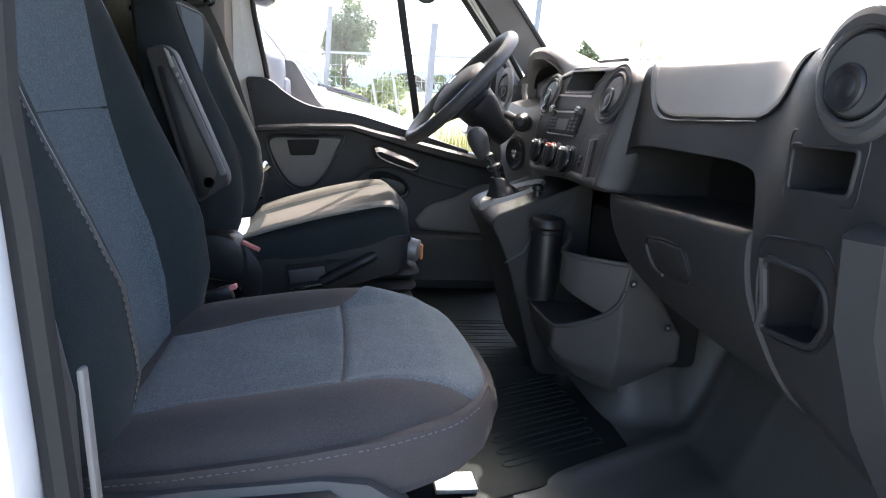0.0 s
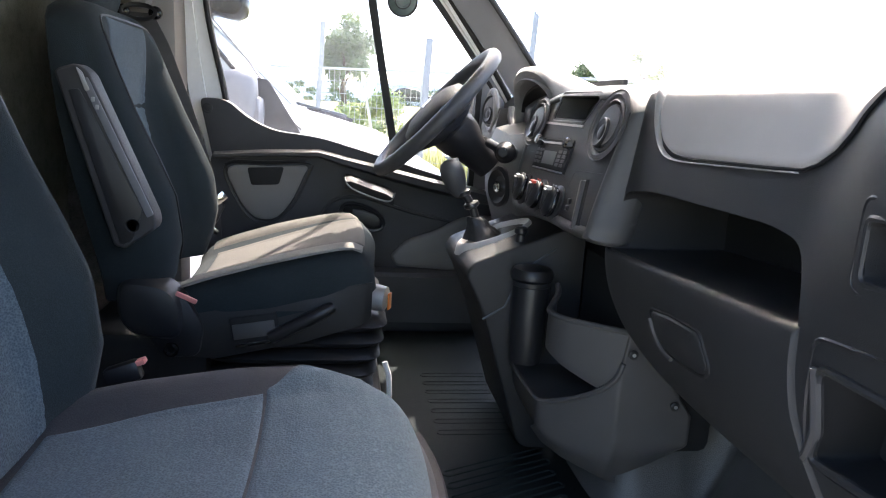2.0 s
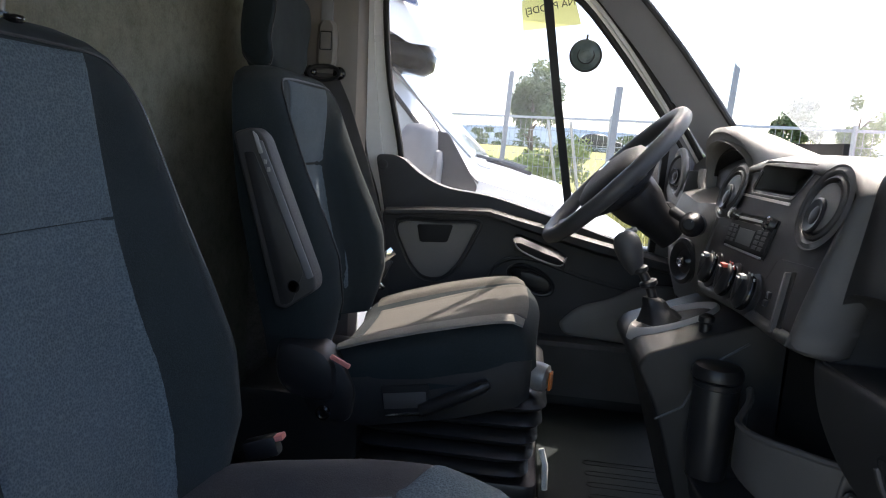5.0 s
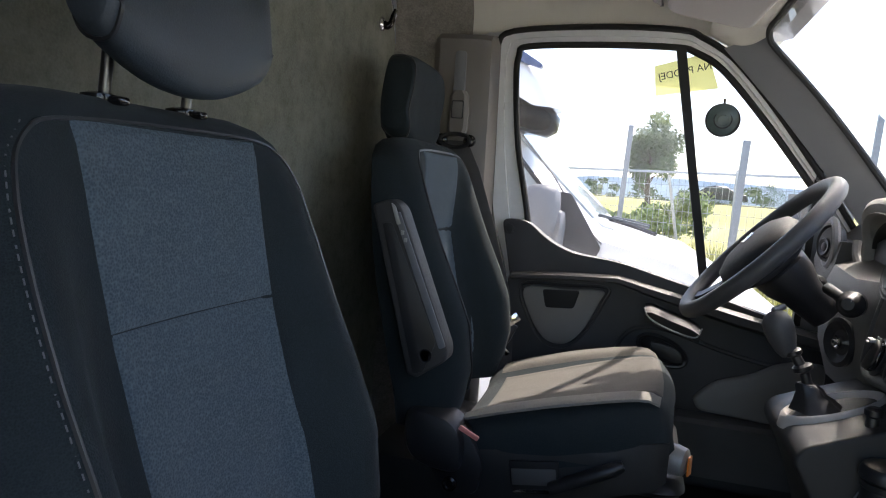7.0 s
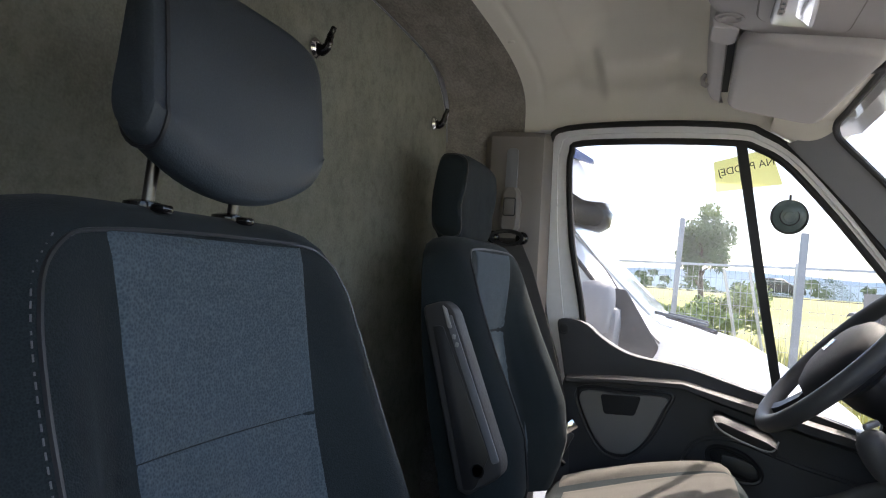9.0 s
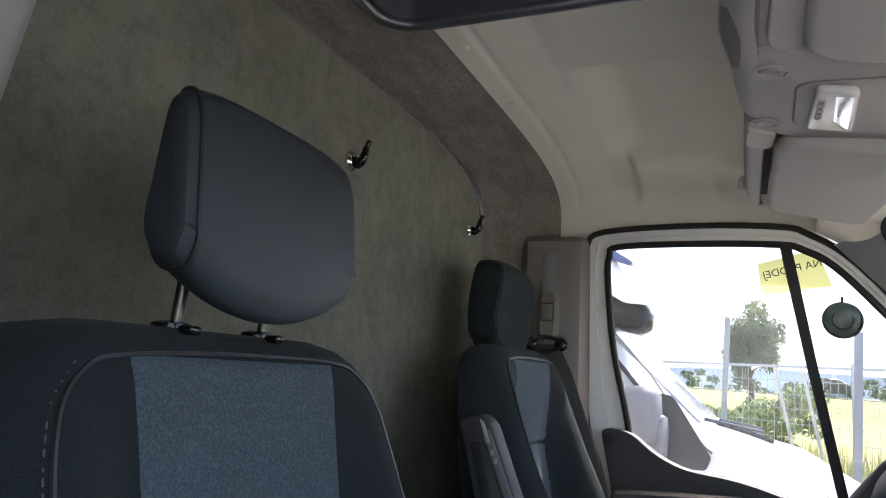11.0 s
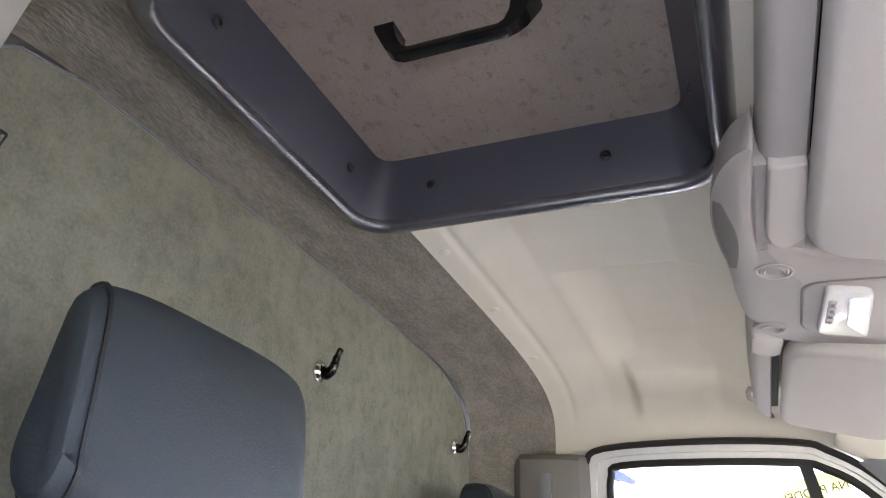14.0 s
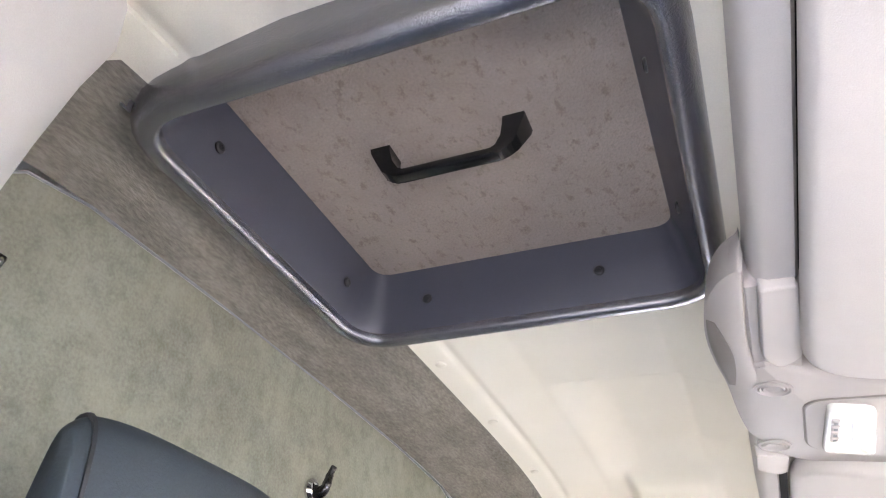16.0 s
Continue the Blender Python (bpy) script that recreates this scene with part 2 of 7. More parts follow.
def flecked(m, color, scale, low, high, amount, stretch=(1, 1, 1)):
    """Scattered darker flecks over a surface."""
    nt = m.node_tree
    bs = nt.nodes["Principled BSDF"]
    old = bs.inputs["Base Color"].links[0].from_socket
    co = nt.nodes.new("ShaderNodeTexCoord")
    mp = nt.nodes.new("ShaderNodeMapping")
    mp.inputs["Scale"].default_value = stretch
    nt.links.new(co.outputs["Object"], mp.inputs[0])
    n = nt.nodes.new("ShaderNodeTexNoise")
    n.inputs["Scale"].default_value, n.inputs["Detail"].default_value, n.inputs["Roughness"].default_value = scale, 5.0, 0.65
    nt.links.new(mp.outputs[0], n.inputs["Vector"])
    r = nt.nodes.new("ShaderNodeMapRange")
    r.inputs["From Min"].default_value, r.inputs["From Max"].default_value = low, high
    r.inputs["To Max"].default_value = amount
    nt.links.new(n.outputs["Fac"], r.inputs["Value"])
    mix = nt.nodes.new("ShaderNodeMix")
    mix.data_type = "RGBA"
    nt.links.new(r.outputs[0], mix.inputs["Factor"])
    nt.links.new(old, mix.inputs["A"])
    mix.inputs["B"].default_value = (*color, 1)
    nt.links.new(mix.outputs["Result"], bs.inputs["Base Color"])


flecked(HATCH_FELT, (0.15, 0.12, 0.095), 52, 0.55, 0.68, 0.55, (1.6, 1, 1))
flecked(HATCH_FELT, (0.25, 0.205, 0.18), 9, 0.45, 0.75, 0.6)
flecked(BULKHEAD, (0.125, 0.122, 0.090), 42, 0.47, 0.70, 0.45)
flecked(BULKHEAD, (0.13, 0.126, 0.095), 110, 0.55, 0.75, 0.35)
flecked(BULKHEAD, (0.36, 0.345, 0.275), 13, 0.48, 0.78, 0.6)
flecked(CARPET_BAND, (0.13, 0.12, 0.10), 90, 0.50, 0.72, 0.45, (1, 0.4, 1))


def film(name, color):
    """Thin coloured film that lets some light through."""
    m = bpy.data.materials.new(name)
    m.use_nodes = True
    nt = m.node_tree
    bs = nt.nodes["Principled BSDF"]
    bs.inputs["Base Color"].default_value = (*color, 1)
    bs.inputs["Roughness"].default_value = 0.6
    tr = nt.nodes.new("ShaderNodeBsdfTranslucent")
    tr.inputs["Color"].default_value = (*color, 1)
    mx = nt.nodes.new("ShaderNodeMixShader")
    mx.inputs[0].default_value = 0.7
    nt.links.new(bs.outputs[0], mx.inputs[1])
    nt.links.new(tr.outputs[0], mx.inputs[2])
    nt.links.new(mx.outputs[0], nt.nodes["Material Output"].inputs[0])
    return m


FILM = film("yellow_notice", (0.98, 0.95, 0.60))

# ---- mesh helpers ----
def thing(name, label, category, loc=(0, 0, 0), group="", kind=""):
    e = new(name)
    e.empty_display_size = 0.05
    e.matrix_basis = Matrix.Translation(loc)
    return tagged(e, label, category, group, kind)


def finish(me, mat, angle=38):
    me.materials.append(mat)
    me.shade_smooth()
    me.set_sharp_from_angle(angle=radians(angle))
    return me


def to_mesh(name, geo):
    me = bpy.data.meshes.new(name)
    if isinstance(geo, tuple):
        me.from_pydata([tuple(v) for v in geo[0]], [], geo[1])
        bm = bmesh.new()
        bm.from_mesh(me)
        bmesh.ops.recalc_face_normals(bm, faces=bm.faces)
        bm.to_mesh(me)
        bm.free()
    else:
        bmesh.ops.recalc_face_normals(geo, faces=geo.faces)
        geo.to_mesh(me)
        geo.free()
    return me


def part(name, geo, mat, parent, label="", angle=38):
    ob = new(name, finish(to_mesh(name, geo), mat, angle))
    ob.parent = parent
    if parent.parent is None:
        ob.matrix_parent_inverse = parent.matrix_basis.inverted()
    return tagged(ob, label)


def solid(name, geo, mat, label, category, kind="", group="", angle=38):
    return tagged(new(name, finish(to_mesh(name, geo), mat, angle)), label, category, group, kind)


def merge(*geos):
    vs, fs = [], []
    for g in geos:
        if not isinstance(g, tuple):
            g.verts.ensure_lookup_table()
            g2 = ([v.co.copy() for v in g.verts], [[v.index for v in f.verts] for f in g.faces])
            g.free()
            g = g2
        n = len(vs)
        vs += list(g[0])
        fs += [[i + n for i in f] for f in g[1]]
    return vs, fs


def moved(geo, m):
    if not isinstance(geo, tuple):
        geo = merge(geo)
    return [m @ Vector(v) for v in geo[0]], geo[1]


def loft(rings, cap=True, closed=True):
    n = len(rings[0])
    vs = [Vector(p) for r in rings for p in r]
    fs = []
    for k in range(len(rings) - 1):
        for i in range(n if closed else n - 1):
            j = (i + 1) % n
            fs.append([k * n + i, k * n + j, (k + 1) * n + j, (k + 1) * n + i])
    if cap:
        fs.append(list(range(n)))
        fs.append([(len(rings) - 1) * n + i for i in range(n)])
    return vs, fs


def box(c, s, r=0.004, seg=2, rot=(0, 0, 0)):
    bm = bmesh.new()
    bmesh.ops.create_cube(bm, size=1.0)
    for v in bm.verts:
        v.co = Vector((v.co.x * s[0], v.co.y * s[1], v.co.z * s[2]))
    if r:
        bmesh.ops.bevel(bm, geom=bm.edges[:], offset=min(r, 0.49 * min(s)), segments=seg, profile=0.5, affect="EDGES")
    bm.transform(pose(*c, *rot))
    return bm


def place2(axis, a, b, h):
    return {"x": (h, a, b), "y": (a, h, b), "z": (a, b, h)}[axis]


def prism(poly, axis, h0, h1, r=0.0, seg=2):
    """A flat outline (in x: y,z; y: x,z; z: x,y) pushed from h0 to h1, its edges rounded."""
    bm = bmesh.new()
    lo = [bm.verts.new(place2(axis, a, b, h0)) for a, b in poly]
    hi = [bm.verts.new(place2(axis, a, b, h1)) for a, b in poly]
    n = len(poly)
    bm.faces.new(lo)
    bm.faces.new(hi[::-1])
    for i in range(n):
        bm.faces.new([lo[i], hi[i], hi[(i + 1) % n], lo[(i + 1) % n]])
    bmesh.ops.recalc_face_normals(bm, faces=bm.faces)
    if r:
        rims = [e for e in bm.edges if len(e.link_faces) == 2 and e.calc_face_angle(0) > 0.6]
        bmesh.ops.bevel(bm, geom=rims, offset=r, segments=seg, profile=0.5, affect="EDGES", clamp_overlap=True)
    return bm


def rounded(poly, r, seg=4):
    """An outline with its corners cut round; r: one radius or one a corner."""
    out = []
    n = len(poly)
    for i in range(n):
        p, a, b = Vector(poly[i]), Vector(poly[i - 1]), Vector(poly[(i + 1) % n])
        q = r[i] if isinstance(r, (list, tuple)) else r
        q = min(q, 0.49 * (a - p).length, 0.49 * (b - p).length)
        s, e = p + (a - p).normalized() * q, p + (b - p).normalized() * q
        for k in range(seg + 1):
            u = k / seg
            out.append(tuple((1 - u) ** 2 * s + 2 * u * (1 - u) * p + u * u * e))
    return out


def tube(pts, r, n=8, closed=False, flat=1.0):
    """A round bar along points; r: one radius or one a point."""
    pts = [Vector(p) for p in pts]
    m = len(pts)
    rings, up = [], None
    for i, p in enumerate(pts):
        if closed:
            d = pts[(i + 1) % m] - pts[i - 1]
        else:
            d = pts[min(i + 1, m - 1)] - pts[max(i - 1, 0)]
        d.normalize()
        if up is None:
            up = d.orthogonal().normalized()
        up = (up - d * up.dot(d)).normalized()
        side = d.cross(up)
        q = r[i] if isinstance(r, (list, tuple)) else r
        rings.append([p + up * math.cos(a) * q + side * math.sin(a) * q * flat for a in (2 * math.pi * k / n for k in range(n))])
    if closed:
        rings.append(rings[0])
        return loft(rings, cap=False)
    return loft(rings)


def lathe(profile, centre, axis=(0, 0, 1), n=24):
    """A turned shape: (radius, height) along the axis."""
    m = Matrix.Translation(centre) @ Vector(axis).to_track_quat("Z", "Y").to_matrix().to_4x4()
    rings = [[m @ Vector((r * math.cos(2 * math.pi * k / n), r * math.sin(2 * math.pi * k / n), h)) for k in range(n)] for r, h in profile]
    return loft(rings)


def smooth(x):
    x = max(0.0, min(1.0, x))
    return x * x * (3 - 2 * x)


def curve(table, x):
    """A smooth reading between the rows (x, value, ...) of a short table."""
    if x <= table[0][0]:
        return table[0][1:]
    for a, b in zip(table, table[1:]):
        if x <= b[0]:
            u = (x - a[0]) / (b[0] - a[0])
            return tuple(p + (q - p) * u for p, q in zip(a[1:], b[1:]))
    return table[-1][1:]


def spline(pts, n=6, closed=False):
    """Catmull-Rom points through pts."""
    pts = [Vector(p) for p in pts]
    m = len(pts)
    out = []
    for i in range(m if closed else m - 1):
        p = [pts[(i + k) % m] if closed else pts[max(0, min(m - 1, i + k))] for k in (-1, 0, 1, 2)]
        for k in range(n):
            u = k / n
            out.append(0.5 * (2 * p[1] + (p[2] - p[0]) * u + (2 * p[0] - 5 * p[1] + 4 * p[2] - p[3]) * u * u + (3 * p[1] - p[0] - 3 * p[2] + p[3]) * u ** 3))
    if not closed:
        out.append(pts[-1])
    return out


def patch(fn, u0, u1, v0, v1, nu, nv, depth, away, roll=0.0):
    """A padded panel on a surface fn(u, v): closed, with edges that roll in by roll."""
    away = Vector(away)
    top, low = [], []
    for j in range(nv + 1):
        for i in range(nu + 1):
            a, b = i / nu, j / nv
            p = Vector(fn(u0 + (u1 - u0) * a, v0 + (v1 - v0) * b))
            e = min(min(a, 1 - a) * nu, min(b, 1 - b) * nv)
            dip = roll * max(0.0, 1 - e / 2.0) ** 2
            top.append(p - away * dip)
            low.append(p - away * depth)
    n = len(top)
    w = nu + 1
    fs = []
    for j in range(nv):
        for i in range(nu):
            q = [j * w + i, j * w + i + 1, (j + 1) * w + i + 1, (j + 1) * w + i]
            fs.append(q)
            fs.append([k + n for k in reversed(q)])
    rim = list(range(w)) + [j * w + nu for j in range(1, nv + 1)] + [nv * w + i for i in range(nu - 1, -1, -1)] + [j * w for j in range(nv - 1, 0, -1)]
    for a, b in zip(rim, rim[1:] + rim[:1]):
        fs.append([a, a + n, b + n, b])
    return top + low, fs


def inset(poly, d):
    """A closed smooth outline drawn in by d."""
    n, out = len(poly), []
    cy, cz = sum(p[0] for p in poly) / n, sum(p[1] for p in poly) / n
    for i in range(n):
        t = Vector(poly[(i + 1) % n]) - Vector(poly[i - 1])
        nn = Vector((-t.y, t.x)).normalized()
        if nn.dot(Vector((cy, cz)) - Vector(poly[i])) < 0:
            nn = -nn
        out.append(tuple(Vector(poly[i]) + nn * d))
    return out


def stitches(pts, step=0.009, gap=0.45, r=0.0007):
    """A row of short threads along a line."""
    pts = [Vector(p) for p in pts]
    geos, carry = [], 0.0
    for a, b in zip(pts, pts[1:]):
        d = b - a
        length = d.length
        if length < 1e-6:
            continue
        s = carry
        while s < length:
            e = min(length, s + step * (1 - gap))
            geos.append(tube([a + d * (s / length), a + d * (e / length)], r, 5))
            s += step
        carry = s - length
    return merge(*geos)


def screw(parent, c, axis, r=0.006, mat=None, name="screw"):
    p = part(name, lathe([(r, 0), (r, 0.002), (r * 0.75, 0.0035), (r * 0.4, 0.0035), (r * 0.35, 0.002)], c, axis, 14), mat or BLACK, parent)
    return p

# ---- ground and yard ----
solid("ground", ([(-1500, -1500, GROUND - 0.02), (1500, -1500, GROUND - 0.02), (1500, 1500, GROUND - 0.02), (-1500, 1500, GROUND - 0.02)], [[0, 1, 2, 3]]),
      LAND, "dry yellow meadow running out to the hills", "ground", "structure")
solid("pavement", box((1, -1.5, GROUND - 0.05), (34, 15.5, 0.1), 0.02), GRAVEL, "pale gravel yard under the parked vans", "ground", "structure")

# ---- cab shell ----
CEIL = [(0.0, 0.66, 2.387, 2.19, 4.5), (0.155, 0.83, 2.425, 2.262, 4.0), (0.30, 0.835, 2.445, 2.284, 5.0), (0.52, 0.835, 2.44, 2.284, 6.0),
        (0.64, 0.83, 2.39, 2.275, 6.0), (0.90, 0.80, 2.29, 2.255, 8.0)]


def ceil_z(x, y):
    w, zt, zs, n = curve(CEIL, x)
    n = n + 4 * smooth((0.12 - x) / 0.12) if y < 0 else n
    q = min(1.0, abs(y) / w)
    z = zs + (zt - zs) * (1 - q ** n) ** (1 / n)
    # driver's side: a shallow panel pressed up into the cloth, and a low pad above the door
    z += 0.052 * smooth((x - 0.305) / 0.085) * smooth((y - 0.195) / 0.018) * smooth((0.66 - x) / 0.05) * smooth((0.72 - y) / 0.12)
    z -= 0.022 * smooth((x - 0.345) / 0.03) * smooth((0.555 - x) / 0.045) * smooth((y - 0.66) / 0.035) * smooth((0.86 - y) / 0.03)
    # a pressed groove along the rear flange
    z += 0.004 * math.exp(-((x - 0.205) / 0.006) ** 2)
    return z


HATCH = (0.13, 0.597, -0.575, -0.125)


def ceil_sheet(x0, x1, nx, ny, thick, hole=True):
    vs, fs = [], []
    for i in range(nx + 1):
        x = x0 + (x1 - x0) * i / nx
        w = curve(CEIL, x)[0]
        for j in range(ny + 1):
            s = -1 + 2 * j / ny
            y = w * math.sin(s * math.pi / 2) if abs(s) > 0.0 else 0.0
            vs.append((x, y, ceil_z(x, y)))
    w = ny + 1
    for i in range(nx):
        for j in range(ny):
            q = [i * w + j, i * w + j + 1, (i + 1) * w + j + 1, (i + 1) * w + j]
            cx = sum(vs[k][0] for k in q) / 4
            cy = sum(vs[k][1] for k in q) / 4
            if hole and HATCH[0] - 0.016 < cx < HATCH[1] + 0.016 and HATCH[2] - 0.016 < cy < HATCH[3] + 0.016:
                continue
            fs.append(q)
    n = len(vs)
    vs += [(x, y, z + thick) for x, y, z in vs]
    fs += [[k + n for k in reversed(q)] for q in fs]
    return vs, fs


solid("ceiling", ceil_sheet(0.155, 0.90, 140, 260, 0.012), LINER, "cream cloth headliner with pressed panels over the cab", "ceiling", "structure", angle=60)
solid("trim_1", ceil_sheet(0.0, 0.157, 20, 190, 0.006), CARPET_BAND, "grey-brown felt band between bulkhead and headliner", "trim", "structure", angle=60)
solid("trim_18", patch(lambda u, v: (0.040 + 0.16 * u, -0.640 + 0.03 * u - 0.06 * (1 - u) - 0.16 * v, ceil_z(0.040 + 0.16 * u, -0.640 + 0.03 * u - 0.06 * (1 - u) - 0.16 * v) - 0.005), 0, 1, 0, 1, 20, 20, 0.006, (0, 0, -1)), LINER, "cream headliner corner over the felt band", "trim", "structure", angle=60)
clips = thing("trim_2", "cream push clips along the headliner's rear edge", "trim", (0.178, 0, 2.42), kind="structure")
for y in (0.04, 0.29, 0.56, -0.70):
    part("clip", lathe([(0.009, 0.002), (0.009, -0.002), (0.006, -0.0035)], (0.178, y, ceil_z(0.178, y)), (0, 0, 1), 16), LINER, clips)

wall_out = [(-0.655, 1.05), (0.655, 1.05), (0.655, 2.20), (0.640, 2.255), (0.605, 2.305), (0.55, 2.345), (0.47, 2.370), (0.25, 2.383), (0.0, 2.387),
            (-0.25, 2.387), (-0.50, 2.382), (-0.575, 2.368), (-0.62, 2.33), (-0.645, 2.27), (-0.655, 2.20)]
solid("wall_bulkhead", prism(wall_out, "x", -0.04, 0.0), BULKHEAD, "bulkhead behind the seats in mottled olive-grey velour", "wall", "structure")
solid("trim_3", tube([(0.002, y, z + 0.001) for y, z in wall_out[2:]], 0.0018, 6), PILLAR_DARK, "dark seam cord round the bulkhead", "trim", "structure")

# side returns between bulkhead and door pillars
for s, nm in ((1, "wall_left"), (-1, "wall_right")):
    solid(nm, loft([[(0.0, s * 0.655, z), (0.09, s * 0.775, z), (0.10, s * 0.80, z), (-0.02, s * 0.70, z)] for z in (1.05, 1.6, 2.0, 2.20, 2.27)]),
          CARPET_BAND, "felt-covered return between bulkhead and door pillar", "wall", "structure")

# floor with raised toe board
FLOORP = [(-0.04, 1.12), (1.26, 1.12), (1.36, 1.13), (1.44, 1.17), (1.50, 1.26), (1.54, 1.45), (1.56, 1.75)]
solid("floor", loft([[(x, y, z) for x, z in FLOORP] + [(x + 0.03, y, z - 0.04) for x, z in reversed(FLOORP)] for y in (-0.86, -0.3, 0.3, 0.90)]),
      FLOORVINYL, "black rubber cab floor rising to the toe board", "floor", "structure")

# exterior body of the van
BODY = thing("van_body", "white panel van bodywork round the cab", "van", (0.6, 0, GROUND), kind="structure")


def body_ring(x, zb, zt, w):
    o = [(-w, zb), (w, zb), (w + 0.02, zb + 0.5), (w, 1.65), (w - 0.09, 2.30), (w - 0.16, zt - 0.10), (w - 0.28, zt), (-w + 0.28, zt), (-w + 0.16, zt - 0.10),
         (-w + 0.09, 2.30), (-w, 1.65), (-w - 0.02, zb + 0.5)]
    return [(x, y, z) for y, z in rounded(o, 0.06, 3)]


part("cargo_box", loft([body_ring(x, 0.85, 2.75, 1.0) for x in (-3.9, -2.0, -0.07)]), WHITE, BODY)
part("roof", loft([[(x, y, z) for y, z in ((-0.93, zl), (-0.80, zt - 0.02), (-0.5, zt), (0.5, zt), (0.80, zt - 0.02), (0.93, zl), (0.88, zl), (0.76, zt - 0.07), (-0.76, zt - 0.07), (-0.88, zl))]
                   for x, zt, zl in ((-0.08, 2.74, 2.27), (0.3, 2.72, 2.27), (0.62, 2.62, 2.27), (0.86, 2.42, 2.26), (0.94, 2.32, 2.27))], cap=False), WHITE, BODY)
# unseen overhang, added to keep sun off the passenger seat
part("sleeper_nose", loft([[(x, y, z) for x, z in ((0.80, 2.46), (0.98, 2.415), (1.14, 2.41), (1.17, 2.43), (1.16, 2.48), (1.0, 2.60), (0.80, 2.70))] for y in (-0.72, -0.66, 0.66, 0.72)]), WHITE, BODY)
part("bonnet", loft([[(x, y, z) for y, z in ((-w, 0.85), (-w, zt - 0.1), (-w + 0.15, zt), (w - 0.15, zt), (w, zt - 0.1), (w, 0.85))]
                     for x, zt, w in ((1.56, 1.72, 0.95), (1.9, 1.62, 0.93), (2.15, 1.45, 0.85), (2.25, 1.2, 0.8))]), WHITE, BODY)
for s in (1, -1):
    part("side_sill", box((0.75, s * 0.955, 1.0), (1.75, 0.07, 0.36), 0.03), WHITE, BODY)
    for x in (1.55, -2.6):
        w = part("wheel", lathe([(0.10, -0.09), (0.30, -0.09), (0.33, -0.06), (0.33, 0.06), (0.30, 0.09), (0.10, 0.09)], (x, s * 0.86, GROUND + 0.33), (0, 1, 0), 28), RUBBER, BODY)
        part("rim", lathe([(0.19, -0.092), (0.19, 0.092)], (x, s * 0.86, GROUND + 0.33), (0, 1, 0), 20), STEEL, w)
# white door pillar behind the passenger opening, with its rubber lip
part("pillar", prism([(0.10, 1.0), (0.358, 1.0), (0.352, 1.5), (0.338, 1.72), (0.338, 1.8), (0.345, 2.06), (0.37, 2.28), (0.10, 2.30)], "y", -0.93, -0.876, 0.008), WHITE, BODY)
part("pillar", prism([(0.10, 1.0), (0.24, 1.0), (0.225, 1.79), (0.215, 2.08), (0.23, 2.26), (0.10, 2.30)], "y", 0.885, 0.93, 0.01), WHITE, BODY)

# passenger pillar trim in the doorway
ptrim = thing("trim_4", "pale grey pillar trim beside the open passenger door", "trim", (0.25, -0.85, 1.2), kind="structure")
part("lower_cover", prism([(0.10, 1.1), (0.36, 1.1), (0.352, 1.5), (0.32, 1.68), (0.30, 1.74), (0.10, 1.74)], "y", -0.872, -0.80, 0.02, 3), DASH, ptrim, "dark lower pillar cover")
part("upper_cover", loft([[(0.060, -0.80, z), (0.060, -0.69 - k, z), (e - 0.03, -0.672 - k, z), (e, -0.680 - k, z), (e + 0.035, -0.705 - k, z), (e + 0.075, -0.76 - k * 0.6, z), (e + 0.11, -0.872, z), (0.06, -0.872, z)]
                          for z, e, k in ((1.735, 0.115, 0.05), (1.82, 0.118, 0.035), (1.90, 0.122, 0.02), (1.98, 0.134, 0.006), (2.05, 0.148, 0.0), (2.16, 0.176, 0.0), (2.25, 0.198, 0.0), (2.30, 0.215, 0.0), (2.33, 0.235, 0.0))]), VISOR, ptrim, angle=50)
solid("trim_5", tube([(0.370, -0.885, 1.1), (0.364, -0.885, 1.45), (0.350, -0.885, 1.66), (0.342, -0.885, 1.74), (0.345, -0.885, 1.90), (0.36, -0.885, 2.06), (0.38, -0.88, 2.2), (0.42, -0.86, 2.29), (0.7, -0.85, 2.29)], 0.012, 8),
      RUBBER, "black rubber seal along the passenger doorway", "seal", "structure")
part("door_header", prism([(0.34, 2.17), (0.80, 2.17), (0.95, 2.10), (1.03, 2.10), (0.90, 2.30), (0.34, 2.30)], "y", -0.93, -0.872, 0.015), WHITE, BODY)
solid("trim_6", box((0.386, -0.872, 1.39), (0.006, 0.012, 0.32), 0.003, rot=(0, -3, 0)), DOORGREY, "thin grey edge strip on the passenger pillar", "trim", "structure")


# ---- driver's door and pillars ----
def dy(z):
    return 0.89 - 0.13 * (z - 1.75)


GLASS_LINE = [(0.355, 1.55), (0.345, 1.70), (0.335, 1.80), (0.300, 1.975), (0.284, 2.15), (0.288, 2.213), (0.312, 2.236), (0.5, 2.243), (0.684, 2.240), (0.735, 2.228),
              (0.80, 2.19), (0.892, 2.094), (0.983, 1.987), (1.06, 1.89), (1.16, 1.74), (1.22, 1.55)]
FRAME_LINE = [(0.300, 1.53), (0.272, 1.66), (0.236, 1.787), (0.224, 2.00), (0.224, 2.16), (0.232, 2.235), (0.275, 2.272), (0.5, 2.285), (0.69, 2.279), (0.745, 2.262),
              (0.825, 2.212), (0.93, 2.10), (1.03, 1.975), (1.11, 1.87), (1.22, 1.70), (1.27, 1.53)]
door = thing("door_1", "driver's door, shut, with dark trim and grey pocket", "door", (0.7, 0.9, 1.15), kind="structure")


